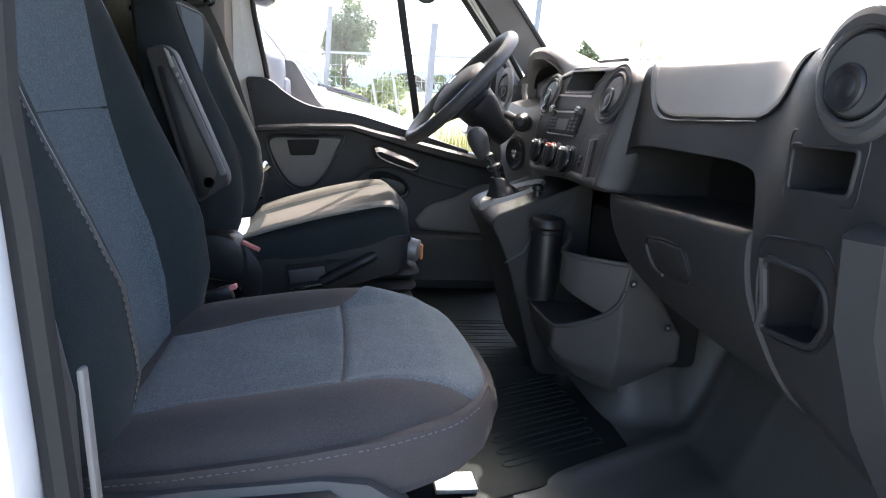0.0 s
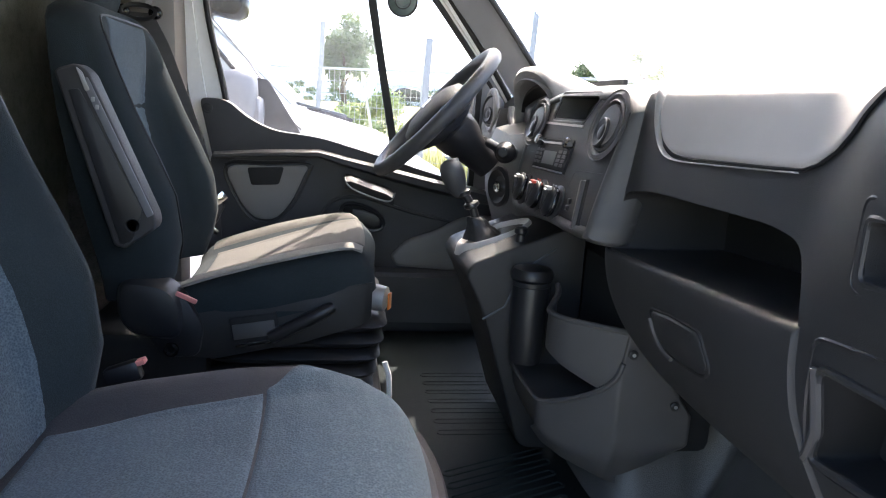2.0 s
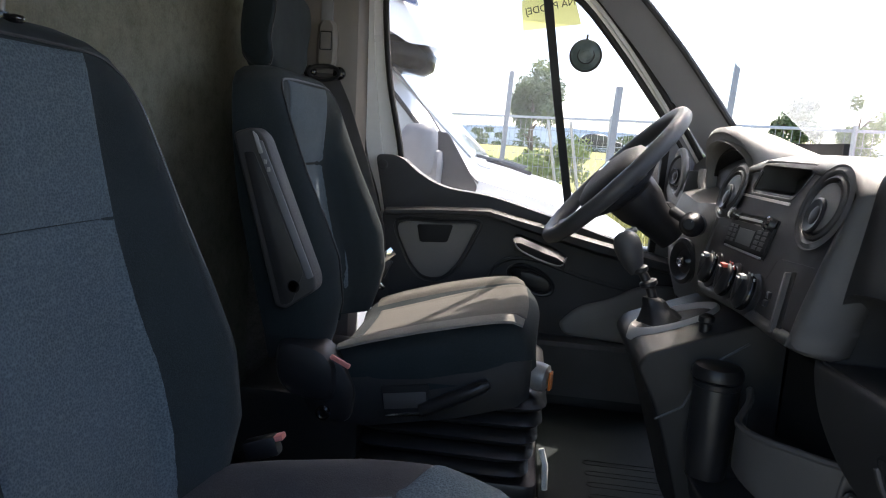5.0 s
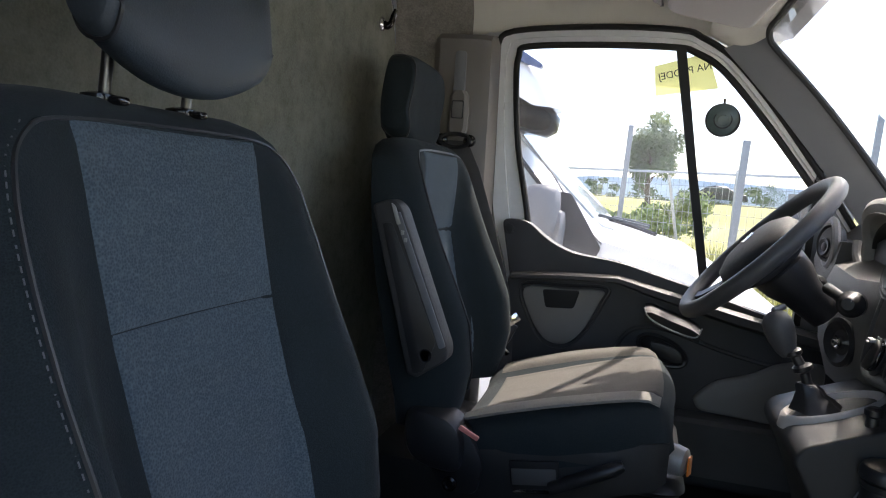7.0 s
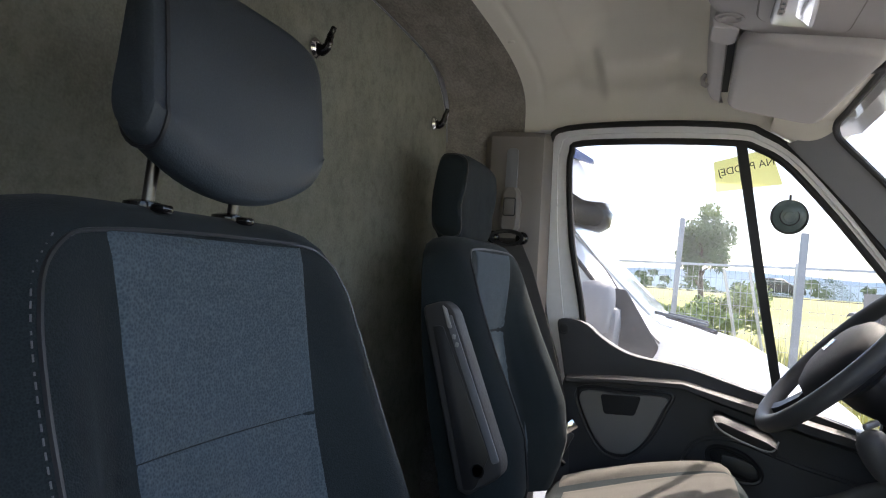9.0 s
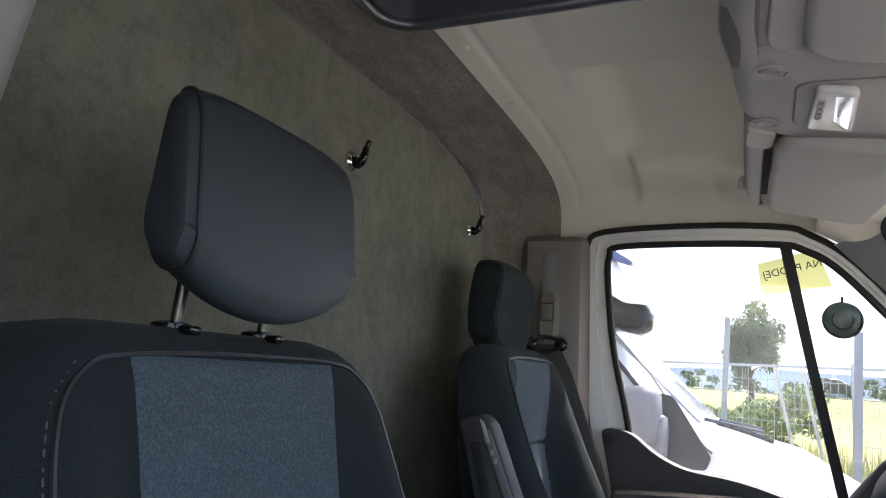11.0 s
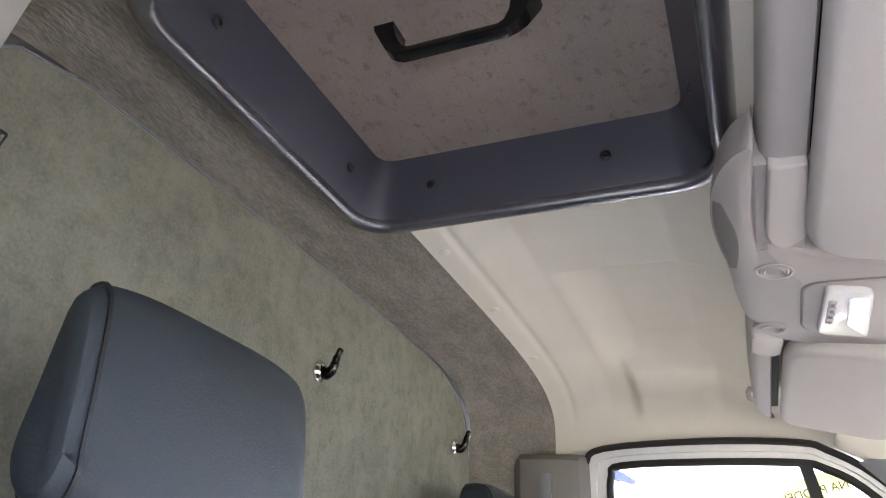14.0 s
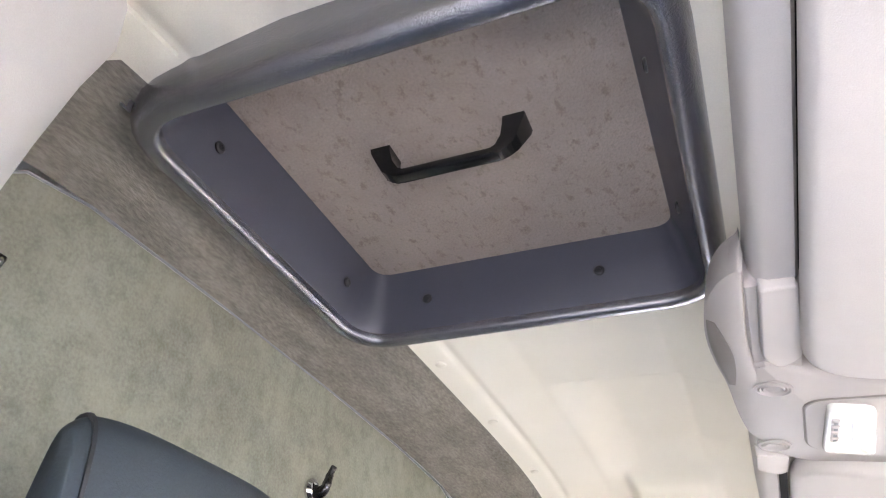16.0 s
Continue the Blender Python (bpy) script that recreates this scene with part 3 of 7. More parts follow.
def band(a, b, off0, off1):
    rings = []
    for (ax, az), (bx, bz) in zip(a, b):
        rings.append([(ax, dy(az) + off0, az), (bx, dy(bz) + off0, bz), (bx, dy(bz) + off1, bz), (ax, dy(az) + off1, az)])
    return loft(rings)


FR = [tuple(p) for p in spline([(x, z, 0) for x, z in FRAME_LINE], 4)]
GL = [tuple(p) for p in spline([(x, z, 0) for x, z in GLASS_LINE], 4)]
FR = [(p[0], p[1]) for p in FR]
GL = [(p[0], p[1]) for p in GL]
MID = [(a[0] * 0.5 + b[0] * 0.5, a[1] * 0.5 + b[1] * 0.5) for a, b in zip(FR, GL)]
part("window_frame", band(FR, MID, -0.006, 0.035), WHITE, door, "white painted window frame")
part("window_frame", band(MID, GL, 0.004, 0.035), WHITE, door, "white painted inner step of the frame")
part("seal", tube([(x, dy(z) - 0.010, z) for x, z in FR], 0.0075, 8), RUBBER, door, "black outer door seal")
part("seal", tube([(x, dy(z) + 0.004, z) for x, z in GL], 0.0085, 8), RUBBER, door, "black glass run channel")
part("divider_bar", loft([[(x - w, dy(z) - 0.004, z), (x + w, dy(z) - 0.004, z), (x + w, dy(z) + 0.018, z), (x - w, dy(z) + 0.018, z)]
                          for x, z, w in ((0.697, 2.245, 0.012), (0.755, 1.95, 0.011), (0.832, 1.58, 0.011))]), RUBBER, door)
n = len(GL)
pane = part("pane", ([(x, dy(z) + 0.012, z) for x, z in GL] + [(x, dy(z) + 0.016, z) for x, z in GL],
                     [list(range(n)), [k + n for k in reversed(range(n))]] + [[k, (k + 1) % n, (k + 1) % n + n, k + n] for k in range(n)]), GLASS, door, "clear side window")
pane.visible_shadow = False
# upper dark quarter panel
upper = rounded([(0.275, 1.775), (0.345, 1.775), (0.40, 1.728), (0.47, 1.695), (0.60, 1.684), (0.80, 1.632), (0.98, 1.582), (0.98, 1.545), (0.60, 1.625), (0.31, 1.61), (0.300, 1.66)],
                [0.02, 0.03, 0.05, 0.05, 0.05, 0.05, 0, 0, 0, 0, 0.01], 4)
part("upper_panel", prism(upper, "y", 0.852, 0.905, 0.006), DOORTRIM, door)
part("bolt", lathe([(0.0135, 0), (0.0135, 0.003), (0.010, 0.004), (0.009, 0.0025), (0.004, 0.003)], (0.297, 0.853, 1.747), (0, -1, 0), 18), BLACK, door)
# grey corner panel ahead of the glass, black upright and the mirror outside
corner = [(1.058, 1.55), (1.058, 1.955), (1.10, 1.895), (1.16, 1.81), (1.21, 1.73), (1.27, 1.55)]
part("corner_panel", loft([[(x, dy(z) + o, z) for x, z in corner] for o in (-0.002, 0.022)]), PILLAR_DARK, door, "grey corner panel")
part("corner_bar", loft([[(1.044, dy(z) - 0.006, z), (1.060, dy(z) - 0.006, z), (1.060, dy(z) + 0.022, z), (1.044, dy(z) + 0.022, z)] for z in (1.56, 1.75, 1.962)]), RUBBER, door)
mirror = part("door_mirror", loft([[(x, 1.10 + k * 0.095 * math.copysign(abs(math.cos(a)) ** 0.5, math.cos(a)), 1.735 + k * 0.115 * math.copysign(abs(math.sin(a)) ** 0.5, math.sin(a))) for a in (2 * math.pi * j / 28 for j in range(28))]
                                   for x, k in ((1.012, 0.94), (1.005, 0.97), (1.012, 1.0), (1.06, 1.0), (1.10, 0.85), (1.12, 0.55))]), MIRRORGREY, door, "grey outside mirror housing")
part("mirror_glass", loft([[(x, 1.10 + 0.084 * math.copysign(abs(math.cos(a)) ** 0.5, math.cos(a)), 1.735 + 0.103 * math.copysign(abs(math.sin(a)) ** 0.5, math.sin(a))) for a in (2 * math.pi * j / 28 for j in range(28))] for x in (1.0025, 1.010)]), CHROME, mirror, "mirror glass")
part("mirror_arm", tube([(1.06, 1.06, 1.64), (1.10, 0.97, 1.62), (1.13, 0.90, 1.62)], 0.028, 10), MIRRORGREY, door)
# ledge and armrest
ledge = []
for x, z, d, h in ((0.315, 1.628, 0.035, 0.012), (0.45, 1.640, 0.040, 0.012), (0.60, 1.648, 0.042, 0.014), (0.68, 1.630, 0.046, 0.018), (0.80, 1.606, 0.050, 0.022), (0.90, 1.585, 0.050, 0.024), (1.05, 1.555, 0.045, 0.024), (1.18, 1.53, 0.04, 0.02)):
    ledge.append([(x, 0.895, z + 0.004), (x, 0.865 - d * 0.6, z + 0.003), (x, 0.865 - d, z - 0.004), (x, 0.865 - d, z - h), (x, 0.868 - d * 0.4, z - h * 1.5), (x, 0.895, z - h * 1.5)])
part("ledge", loft(ledge), DOORTRIM, door, angle=25)
main = rounded([(0.30, 1.625), (0.60, 1.64), (0.90, 1.575), (1.22, 1.52), (1.22, 1.14), (0.42, 1.14), (0.30, 1.35)], 0.02, 3)
part("main_panel", prism(main, "y", 0.866, 0.93, 0.006), DOORTRIM, door)
pk = spline([(x, z, 0) for x, z in ((0.352, 1.588), (0.46, 1.596), (0.562, 1.602), (0.556, 1.57), (0.525, 1.50), (0.49, 1.456), (0.455, 1.444), (0.415, 1.456), (0.375, 1.51))], 4, True)
part("pocket_panel", prism([(p.x, p.y) for p in pk], "y", 0.852, 0.868, 0.004), DOORGREY, door, "light grey pocket panel")
# flat near-black plate paints the shade of the pocket opening
part("pocket_slot", prism(rounded([(0.402, 1.590), (0.504, 1.596), (0.490, 1.546), (0.414, 1.541)], 0.008), "y", 0.849, 0.856, 0.002), DEEP, door, "dark pocket opening")
part("pocket_surround", tube([(p.x + 0, 0.866, p.y) for p in spline([(x, z, 0) for x, z in ((0.343, 1.596), (0.46, 1.606), (0.573, 1.611), (0.566, 1.57), (0.532, 1.495), (0.49, 1.446), (0.455, 1.433), (0.41, 1.446), (0.365, 1.51))], 4, True)], 0.005, 6, True), BLACK, door)
# grab handle below the ledge
part("grab_handle", loft([[(x, 0.79, z), (x, 0.775, z - 0.012), (x, 0.79, z - 0.034), (x, 0.87, z - 0.030), (x, 0.87, z)] for x, z in ((0.675, 1.582), (0.69, 1.585), (0.74, 1.568), (0.79, 1.553), (0.812, 1.540))]), DOORTRIM, door)
part("grab_handle_edge", tube(spline([(0.672, 0.782, 1.582), (0.690, 0.772, 1.556), (0.75, 0.770, 1.532), (0.800, 0.775, 1.522), (0.815, 0.785, 1.545)], 5), 0.0022, 6), SILVER, door, "worn bright handle edge")
# inner handle in an oval cup
ov = [(0.728 + 0.062 * math.cos(a), 1.460 + 0.034 * math.sin(a) - 0.10 * 0.062 * math.cos(a) * 3) for a in (2 * math.pi * k / 32 for k in range(32))]
part("handle_cup", tube([(x, 0.862, z) for x, z in ov], 0.0065, 8, True), BLACK, door)
part("handle_well", prism([(x, z) for x, z in ov], "y", 0.8645, 0.868), DEEP, door)
part("door_handle", loft([[(x, 0.868, z - h), (x, 0.852, z - h), (x, 0.850, z), (x, 0.852, z + h), (x, 0.868, z + h)] for x, z, h in ((0.700, 1.470, 0.012), (0.73, 1.462, 0.018), (0.765, 1.452, 0.018), (0.778, 1.447, 0.010))]), BLACK, door)
arch = spline([(x, z, 0) for x, z in ((0.60, 1.40), (0.62, 1.475), (0.66, 1.512), (0.73, 1.518), (0.80, 1.50), (0.88, 1.478), (1.0, 1.455))], 5)
part("arch_moulding", tube([(p.x, 0.866, p.y) for p in arch], 0.006, 6), DOORTRIM, door)
low = rounded([(0.815, 1.35), (0.86, 1.40), (0.95, 1.43), (1.02, 1.475), (1.12, 1.48), (1.12, 1.30), (0.83, 1.318)], [0.01, 0.03, 0.03, 0.04, 0.02, 0.02, 0.02])
part("lower_panel", prism(low, "y", 0.845, 0.87, 0.012, 3), DOORGREY, door, "lower grey door panel")
part("door_bin", loft([[(x, 0.80, 1.16), (x, 0.79, 1.30), (x, 0.80, 1.31), (x, 0.87, 1.31), (x, 0.87, 1.16)] for x in (0.45, 0.6, 0.8, 1.12)]), DASH, door)
part("door_skin", prism([(0.29, 1.14), (1.22, 1.14), (1.22, 1.56), (0.29, 1.60)], "y", 0.932, 0.985, 0.01), WHITE, door, "white outer door skin")
# yellow sale notice stuck outside on the glass, read from the street
sticker = thing("notice", "yellow for-sale notice stuck outside on the side window", "notice", (0.72, 0.85, 2.17))


def on_glass(x, z, off):
    return (x, dy(z) + off, z)


part("sheet", ([on_glass(x, z, o) for o in (0.018, 0.019) for x, z in ((0.638, 2.196), (0.765, 2.232), (0.798, 2.146), (0.648, 2.122))],
               [[0, 1, 2, 3], [7, 6, 5, 4], [0, 1, 5, 4], [1, 2, 6, 5], [2, 3, 7, 6], [3, 0, 4, 7]]), FILM, sticker)
txt = bpy.data.curves.new("letters", "FONT")
txt.body, txt.size, txt.extrude, txt.align_x, txt.align_y = "NA PRODEJ", 0.0252, 0.0002, "CENTER", "CENTER"
tob = new("letters", txt)
tob.matrix_basis = Matrix.Translation(on_glass(0.713, 2.184, 0.0150)) @ pose(0, 0, 0, 97.4, -15, 0) @ Matrix.Diagonal((-1, 1, 1, 1))
tob.data.materials.append(BLACK)
tob.parent = sticker
tob.matrix_parent_inverse = sticker.matrix_basis.inverted()
# round suction cup on the quarter glass
cupm = Vector(on_glass(0.816, 2.068, 0.011))
sc = thing("suction_cup", "round dark suction cup with a tab on the side window", "suction cup", cupm)
part("cup", lathe([(0.041, 0.0), (0.041, 0.002), (0.038, 0.004), (0.029, 0.009), (0.014, 0.012)], cupm, (0, -1, -0.13), 32), CUPRUBBER, sc)
for r, w, o in ((0.040, 0.0026, 0.004), (0.021, 0.0014, 0.011)):
    part("rim_ring", tube([cupm + Vector((r * math.cos(a), -o, r * math.sin(a))) for a in (2 * math.pi * k / 32 for k in range(32))], w, 6, True), BLACK, sc)
part("hub", lathe([(0.014, 0.010), (0.013, 0.014), (0.006, 0.015)], cupm, (0, -1, -0.13), 18), CUPRUBBER, sc)
part("tab", box(cupm + Vector((0, -0.004, 0.047)), (0.006, 0.003, 0.014), 0.001), BLACK, sc)

# B pillar cover with belt guide
bp = thing("trim_7", "grey-brown pillar cover with belt height adjuster", "trim", (0.16, 0.78, 1.2), kind="structure")
part("cover", loft([[(0.070, 0.80, z), (0.078, 0.765 + k, z), (0.095, 0.752 + k, z), (0.205, 0.760 + k, z), (0.228, 0.775 + k, z), (0.240, 0.83 + k, z), (0.240, 0.88, z), (0.07, 0.88, z)]
                    for z, k in ((1.15, 0.05), (1.5, 0.04), (1.75, 0.025), (2.0, 0.005), (2.15, -0.008), (2.235, -0.014), (2.25, 0.0), (2.258, 0.04))]), PILLAR, bp)
part("adjuster_track", prism(rounded([(0.138, 2.02), (0.168, 2.02), (0.168, 2.205), (0.138, 2.205)], 0.011), "y", 0.741, 0.756, 0.001), PILLAR_DARK, bp)
part("adjuster_button", loft([[(x0, 0.755, z), (x0, 0.738, z), (x0 + 0.008, 0.730, z), (x1 - 0.008, 0.730, z), (x1, 0.738, z), (x1, 0.755, z)] for z, x0, x1 in ((1.985, 0.140, 0.172), (2.0, 0.131, 0.182), (2.05, 0.130, 0.184), (2.09, 0.133, 0.180), (2.102, 0.142, 0.172))]), PILLAR, bp)
part("button_key", box((0.157, 0.729, 2.052), (0.026, 0.005, 0.040), 0.002), DOORGREY, bp)
part("button_frame", tube([(x, 0.7275, z) for x, z in rounded([(0.142, 2.030), (0.172, 2.030), (0.172, 2.074), (0.142, 2.074)], 0.004, 3)], 0.0016, 5, True), BLACK, bp)
part("belt_ring", tube([(0.160 + 0.040 * math.cos(a), 0.722 - 0.008 * abs(math.cos(a)), 1.972 + 0.017 * math.sin(a)) for a in (2 * math.pi * k / 20 for k in range(20))], 0.0055, 8, True), BLACK, bp)
for x in (0.122, 0.198):
    part("ring_knob", lathe([(0.013, -0.008), (0.016, -0.003), (0.016, 0.006), (0.010, 0.010)], (x, 0.722, 1.972), (0, -1, 0), 16), GLOSS, bp)
belt = thing("seat_belt", "black seat belt hanging by the driver's door pillar", "seat belt", (0.3, 0.74, 1.4))
part("webbing", loft([[(x - w, y, z), (x + w, y + 0.012, z), (x + w, y + 0.0145, z), (x - w, y + 0.0025, z)] for x, y, z, w in
                      ((0.160, 0.727, 1.972, 0.028), (0.190, 0.730, 1.90, 0.034), (0.240, 0.76, 1.75, 0.033), (0.290, 0.79, 1.58, 0.030), (0.315, 0.80, 1.45, 0.022), (0.325, 0.81, 1.20, 0.022))], closed=True), WEBBING, belt)
part("webbing", loft([[(x - w, y, z), (x + w, y + 0.008, z), (x + w, y + 0.0105, z), (x - w, y + 0.0025, z)] for x, y, z, w in
                      ((0.165, 0.738, 1.96, 0.022), (0.20, 0.745, 1.80, 0.022), (0.262, 0.80, 1.55, 0.020), (0.285, 0.82, 1.40, 0.02))]), WEBBING, belt)
part("tongue", box((0.322, 0.785, 1.475), (0.045, 0.012, 0.055), 0.004, rot=(0, 25, 10)), BLACK, belt)
part("tongue_blade", box((0.335, 0.778, 1.505), (0.024, 0.003, 0.05), 0.001, rot=(0, 50, 10)), CHROME, belt)
part("buckle_clip", box((0.318, 0.775, 1.432), (0.05, 0.012, 0.016), 0.004, rot=(0, 45, 0)), CHROME, belt)

# front pillars, header and windscreen
for s, nm in ((1, "trim_8"), (-1, "trim_9")):
    solid(nm, loft([[(x - 0.004, s * (dy(z) - 0.022), z), (x + 0.075, s * yi, z + 0.018), (x + 0.095, s * (yi + 0.01), z + 0.01), (x + 0.10, s * (yi + 0.08), z), (x + 0.01, s * (dy(z) + 0.05), z)]
                    for x, z, yi in ((0.80, 2.235, 0.735), (0.85, 2.185, 0.735), (0.95, 2.08, 0.745), (1.06, 1.955, 0.765), (1.16, 1.83, 0.785), (1.27, 1.69, 0.80), (1.36, 1.58, 0.81))]),
          PILLAR_DARK, "charcoal windscreen pillar trim", "trim", "structure")
solid("trim_10", prism([(0.80, 2.277), (0.872, 2.262), (0.886, 2.268), (0.89, 2.34), (0.80, 2.31)], "y", -0.70, 0.70, 0.004), LINER, "cream windscreen header rail", "trim", "structure")
for s, nm in ((1, "trim_15"), (-1, "trim_16")):
    solid(nm, patch(lambda u, v, s=s: (0.76 + (0.128 - 0.03 * smooth((v - 0.55) / 0.45)) * u, s * (0.58 + 0.235 * v), 2.286 - 0.022 * u - 0.055 * smooth((v - 0.45) / 0.55) * (0.35 + 0.65 * u)), 0, 1, 0, 1, 14, 24, 0.012, (0, 0, -1), 0.002), LINER, "cream corner trim above the windscreen pillar", "trim", "structure", angle=60)
ws = part("windscreen", loft([[(0.89, y, 2.30), (1.60, y, 1.70), (1.605, y, 1.704), (0.895, y, 2.304)] for y in (-0.78, 0.78)]), GLASS, thing("window_1", "wide clear windscreen", "window", (1.3, 0, 1.9), kind="structure"))
ws.visible_shadow = False
seal_half = [(0.884, 0.0, 2.262), (0.884, 0.55, 2.262), (0.880, 0.66, 2.260), (0.8795, 0.695, 2.254), (0.886, 0.722, 2.240), (0.905, 0.734, 2.219), (0.99, 0.742, 2.134), (1.08, 0.756, 2.035), (1.19, 0.778, 1.905), (1.345, 0.80, 1.72)]
for s, nm in ((1, "trim_11"), (-1, "trim_17")):
    solid(nm, tube([(p.x, s * p.y, p.z) for p in spline(seal_half, 5)], 0.0075, 8), RUBBER, "black windscreen edge seal", "seal", "structure")

# passenger door, swung wide open; out of view, added to hold back outside light
pd = thing("door_2", "white passenger door standing wide open", "door", (1.09, -0.95, 1.0), kind="structure")
swing = Matrix.Translation((1.09, -0.95, 0)) @ Matrix.Rotation(radians(-70), 4, "Z")
part("door_skin", moved(prism(rounded([(0.0, 1.0), (1.02, 1.0), (1.04, 1.35), (1.00, 1.70), (0.0, 1.62)], 0.04), "y", 0.03, 0.08, 0.012), swing), WHITE, pd)
part("inner_panel", moved(prism(rounded([(0.02, 1.03), (1.00, 1.03), (1.02, 1.35), (0.98, 1.68), (0.02, 1.60)], 0.04), "y", -0.03, 0.029, 0.012), swing), DOORTRIM, pd, "dark inner door trim")
DOOR_TOP = [(0.02, 1.63), (0.14, 1.80), (0.33, 2.06), (0.46, 2.19), (0.58, 2.23), (0.90, 2.24), (0.97, 2.20), (0.985, 2.0), (0.98, 1.69)]
part("window_frame", moved(tube([(a, 0.03, b) for a, b in DOOR_TOP], 0.022, 8), swing), WHITE, pd)
glass_line = [(a, b) for a, b in DOOR_TOP]
open_pane = part("pane", moved(loft([[(a, y, b) for a, b in glass_line] for y in (0.028, 0.032)]), swing), GLASS, pd, "clear side window")
open_pane.visible_shadow = False

# ---- roof hatch ----
hatch = thing("roof_hatch", "roof hatch to the sleeper with glossy dark-grey moulded rim", "hatch", (0.36, -0.35, 2.44))


def hatch_ring(grow, z, r):
    x0, x1, y0, y1 = HATCH
    return [(x, y, z) for x, y in rounded([(x0 - grow, y0 - grow), (x1 + grow, y0 - grow), (x1 + grow, y1 + grow), (x0 - grow, y1 + grow)], r + grow, 8)]


part("rim", loft([hatch_ring(g, z, 0.055) for g, z in ((-0.034, 2.490), (-0.020, 2.45), (-0.0065, 2.402), (-0.004, 2.396))], cap=False), RIM_WALL, hatch, "smooth inner wall of the rim", angle=60)
part("lip", loft([hatch_ring(g, z, 0.055) for g, z in ((-0.004, 2.396), (-0.0036, 2.389), (-0.002, 2.3850), (0.001, 2.3828), (0.005, 2.382), (0.011, 2.383), (0.017, 2.386), (0.022, 2.391), (0.0255, 2.399), (0.026, 2.41), (0.026, 2.46))], cap=False), RIM, hatch, "pebbled glossy lip of the rim", angle=60)
part("panel", box((0.362, -0.35, 2.487), (0.48, 0.47, 0.02), 0.0), HATCH_FELT, hatch, "mottled pinkish-grey felt panel")
for x, y, ax in ((0.153, -0.488, (1, 0, 0)), (0.135, -0.213, (1, 0, 0)), (0.234, -0.139, (0, -1, 0)), (0.471, -0.139, (0, -1, 0)), (0.576, -0.24, (-1, 0, 0)), (0.576, -0.45, (-1, 0, 0))):
    c = {1: (0.1465, y, 2.435), -1: (0.5805, y, 2.435), 0: (x, -0.1415, 2.435)}[ax[0]]
    screw(hatch, c, ax, 0.007)
grip = part("handle", merge(
    *[loft([[(0.362 + f * (r + t), -0.380 + 0.015 * w, z), (0.362 + f * (r - t), -0.380 + 0.015 * w, z), (0.362 + f * (r - t), -0.380 - 0.015 * w, z), (0.362 + f * (r + t), -0.380 - 0.015 * w, z)] for z, r, t, w in ((2.477, 0.078, 0.012, 1.0), (2.470, 0.077, 0.0115, 0.95), (2.456, 0.072, 0.0095, 0.7), (2.446, 0.066, 0.010, 0.55), (2.440, 0.056, 0.012, 0.5), (2.436, 0.050, 0.010, 0.45))]) for f in (-1, 1)],
    box((0.362, -0.380, 2.440), (0.120, 0.016, 0.012), 0.005)), GLOSS, hatch, "black plastic grab handle")

# ---- overhead console and visors ----
oc = thing("overhead_console", "pale grey overhead console with reading lamp and two visors' mounts", "console", (0.7, 0, 2.3))
edge_a = [(p.x, p.y) for p in spline([(x, y, 0) for x, y in ((0.6225, -0.140), (0.6185, -0.125), (0.616, -0.08), (0.616, 0.0), (0.616, 0.07), (0.6185, 0.11), (0.627, 0.14))], 4)]
edge_b = [(p.x, p.y) for p in spline([(x, y, 0) for x, y in ((0.633, -0.146), (0.645, -0.137), (0.68, -0.118), (0.748, -0.093), (0.90, -0.05))], 4)]
edge_c = [(0.66, 0.166), (0.72, 0.195), (0.774, 0.217), (0.90, 0.245)]
outline = edge_a + edge_c + edge_b[::-1][:-1]
lean = Matrix(((1, 0, 0, 0), (0, 1, 0, 0), (-0.10, 0, 1, 0.062), (0, 0, 0, 1)))
part("body", moved(merge(loft([[(x, y, z) for x, y in inset(outline, i)] for i, z in ((0.0, 2.325), (0.0, 2.300), (0.0015, 2.292), (0.005, 2.288), (0.010, 2.2865))])), lean), HEADPLASTIC, oc, angle=40)
# swept scoop on the passenger's side of the console
SWEEP_OUT = spline([(0.622, -0.3225, 2.2905), (0.615, -0.317, 2.292), (0.604, -0.300, 2.295), (0.5935, -0.268, 2.300), (0.5855, -0.222, 2.304), (0.5835, -0.172, 2.304), (0.5875, -0.122, 2.302), (0.595, -0.068, 2.300), (0.601, 0.012, 2.297), (0.609, 0.068, 2.293), (0.6175, 0.088, 2.290)], 4)
SWEEP_IN = spline([(0.6235, -0.322, 2.2885), (0.6235, -0.309, 2.288), (0.623, -0.290, 2.2875), (0.622, -0.262, 2.287), (0.6205, -0.228, 2.2865), (0.6205, -0.188, 2.2863), (0.6225, -0.150, 2.2862), (0.628, -0.092, 2.2861), (0.630, 0.0, 2.286), (0.629, 0.06, 2.286), (0.628, 0.086, 2.2862)], 4)


def sweep(k, v, off=0.0):
    """A place on the scoop: k runs along it, v from the outer edge to the ridge."""
    a, b = SWEEP_OUT[k], SWEEP_IN[k]
    return Vector((a.x + v * (b.x - a.x), a.y + v * (b.y - a.y), a.z + (b.z - a.z) * math.sin(v * math.pi / 2) - off))


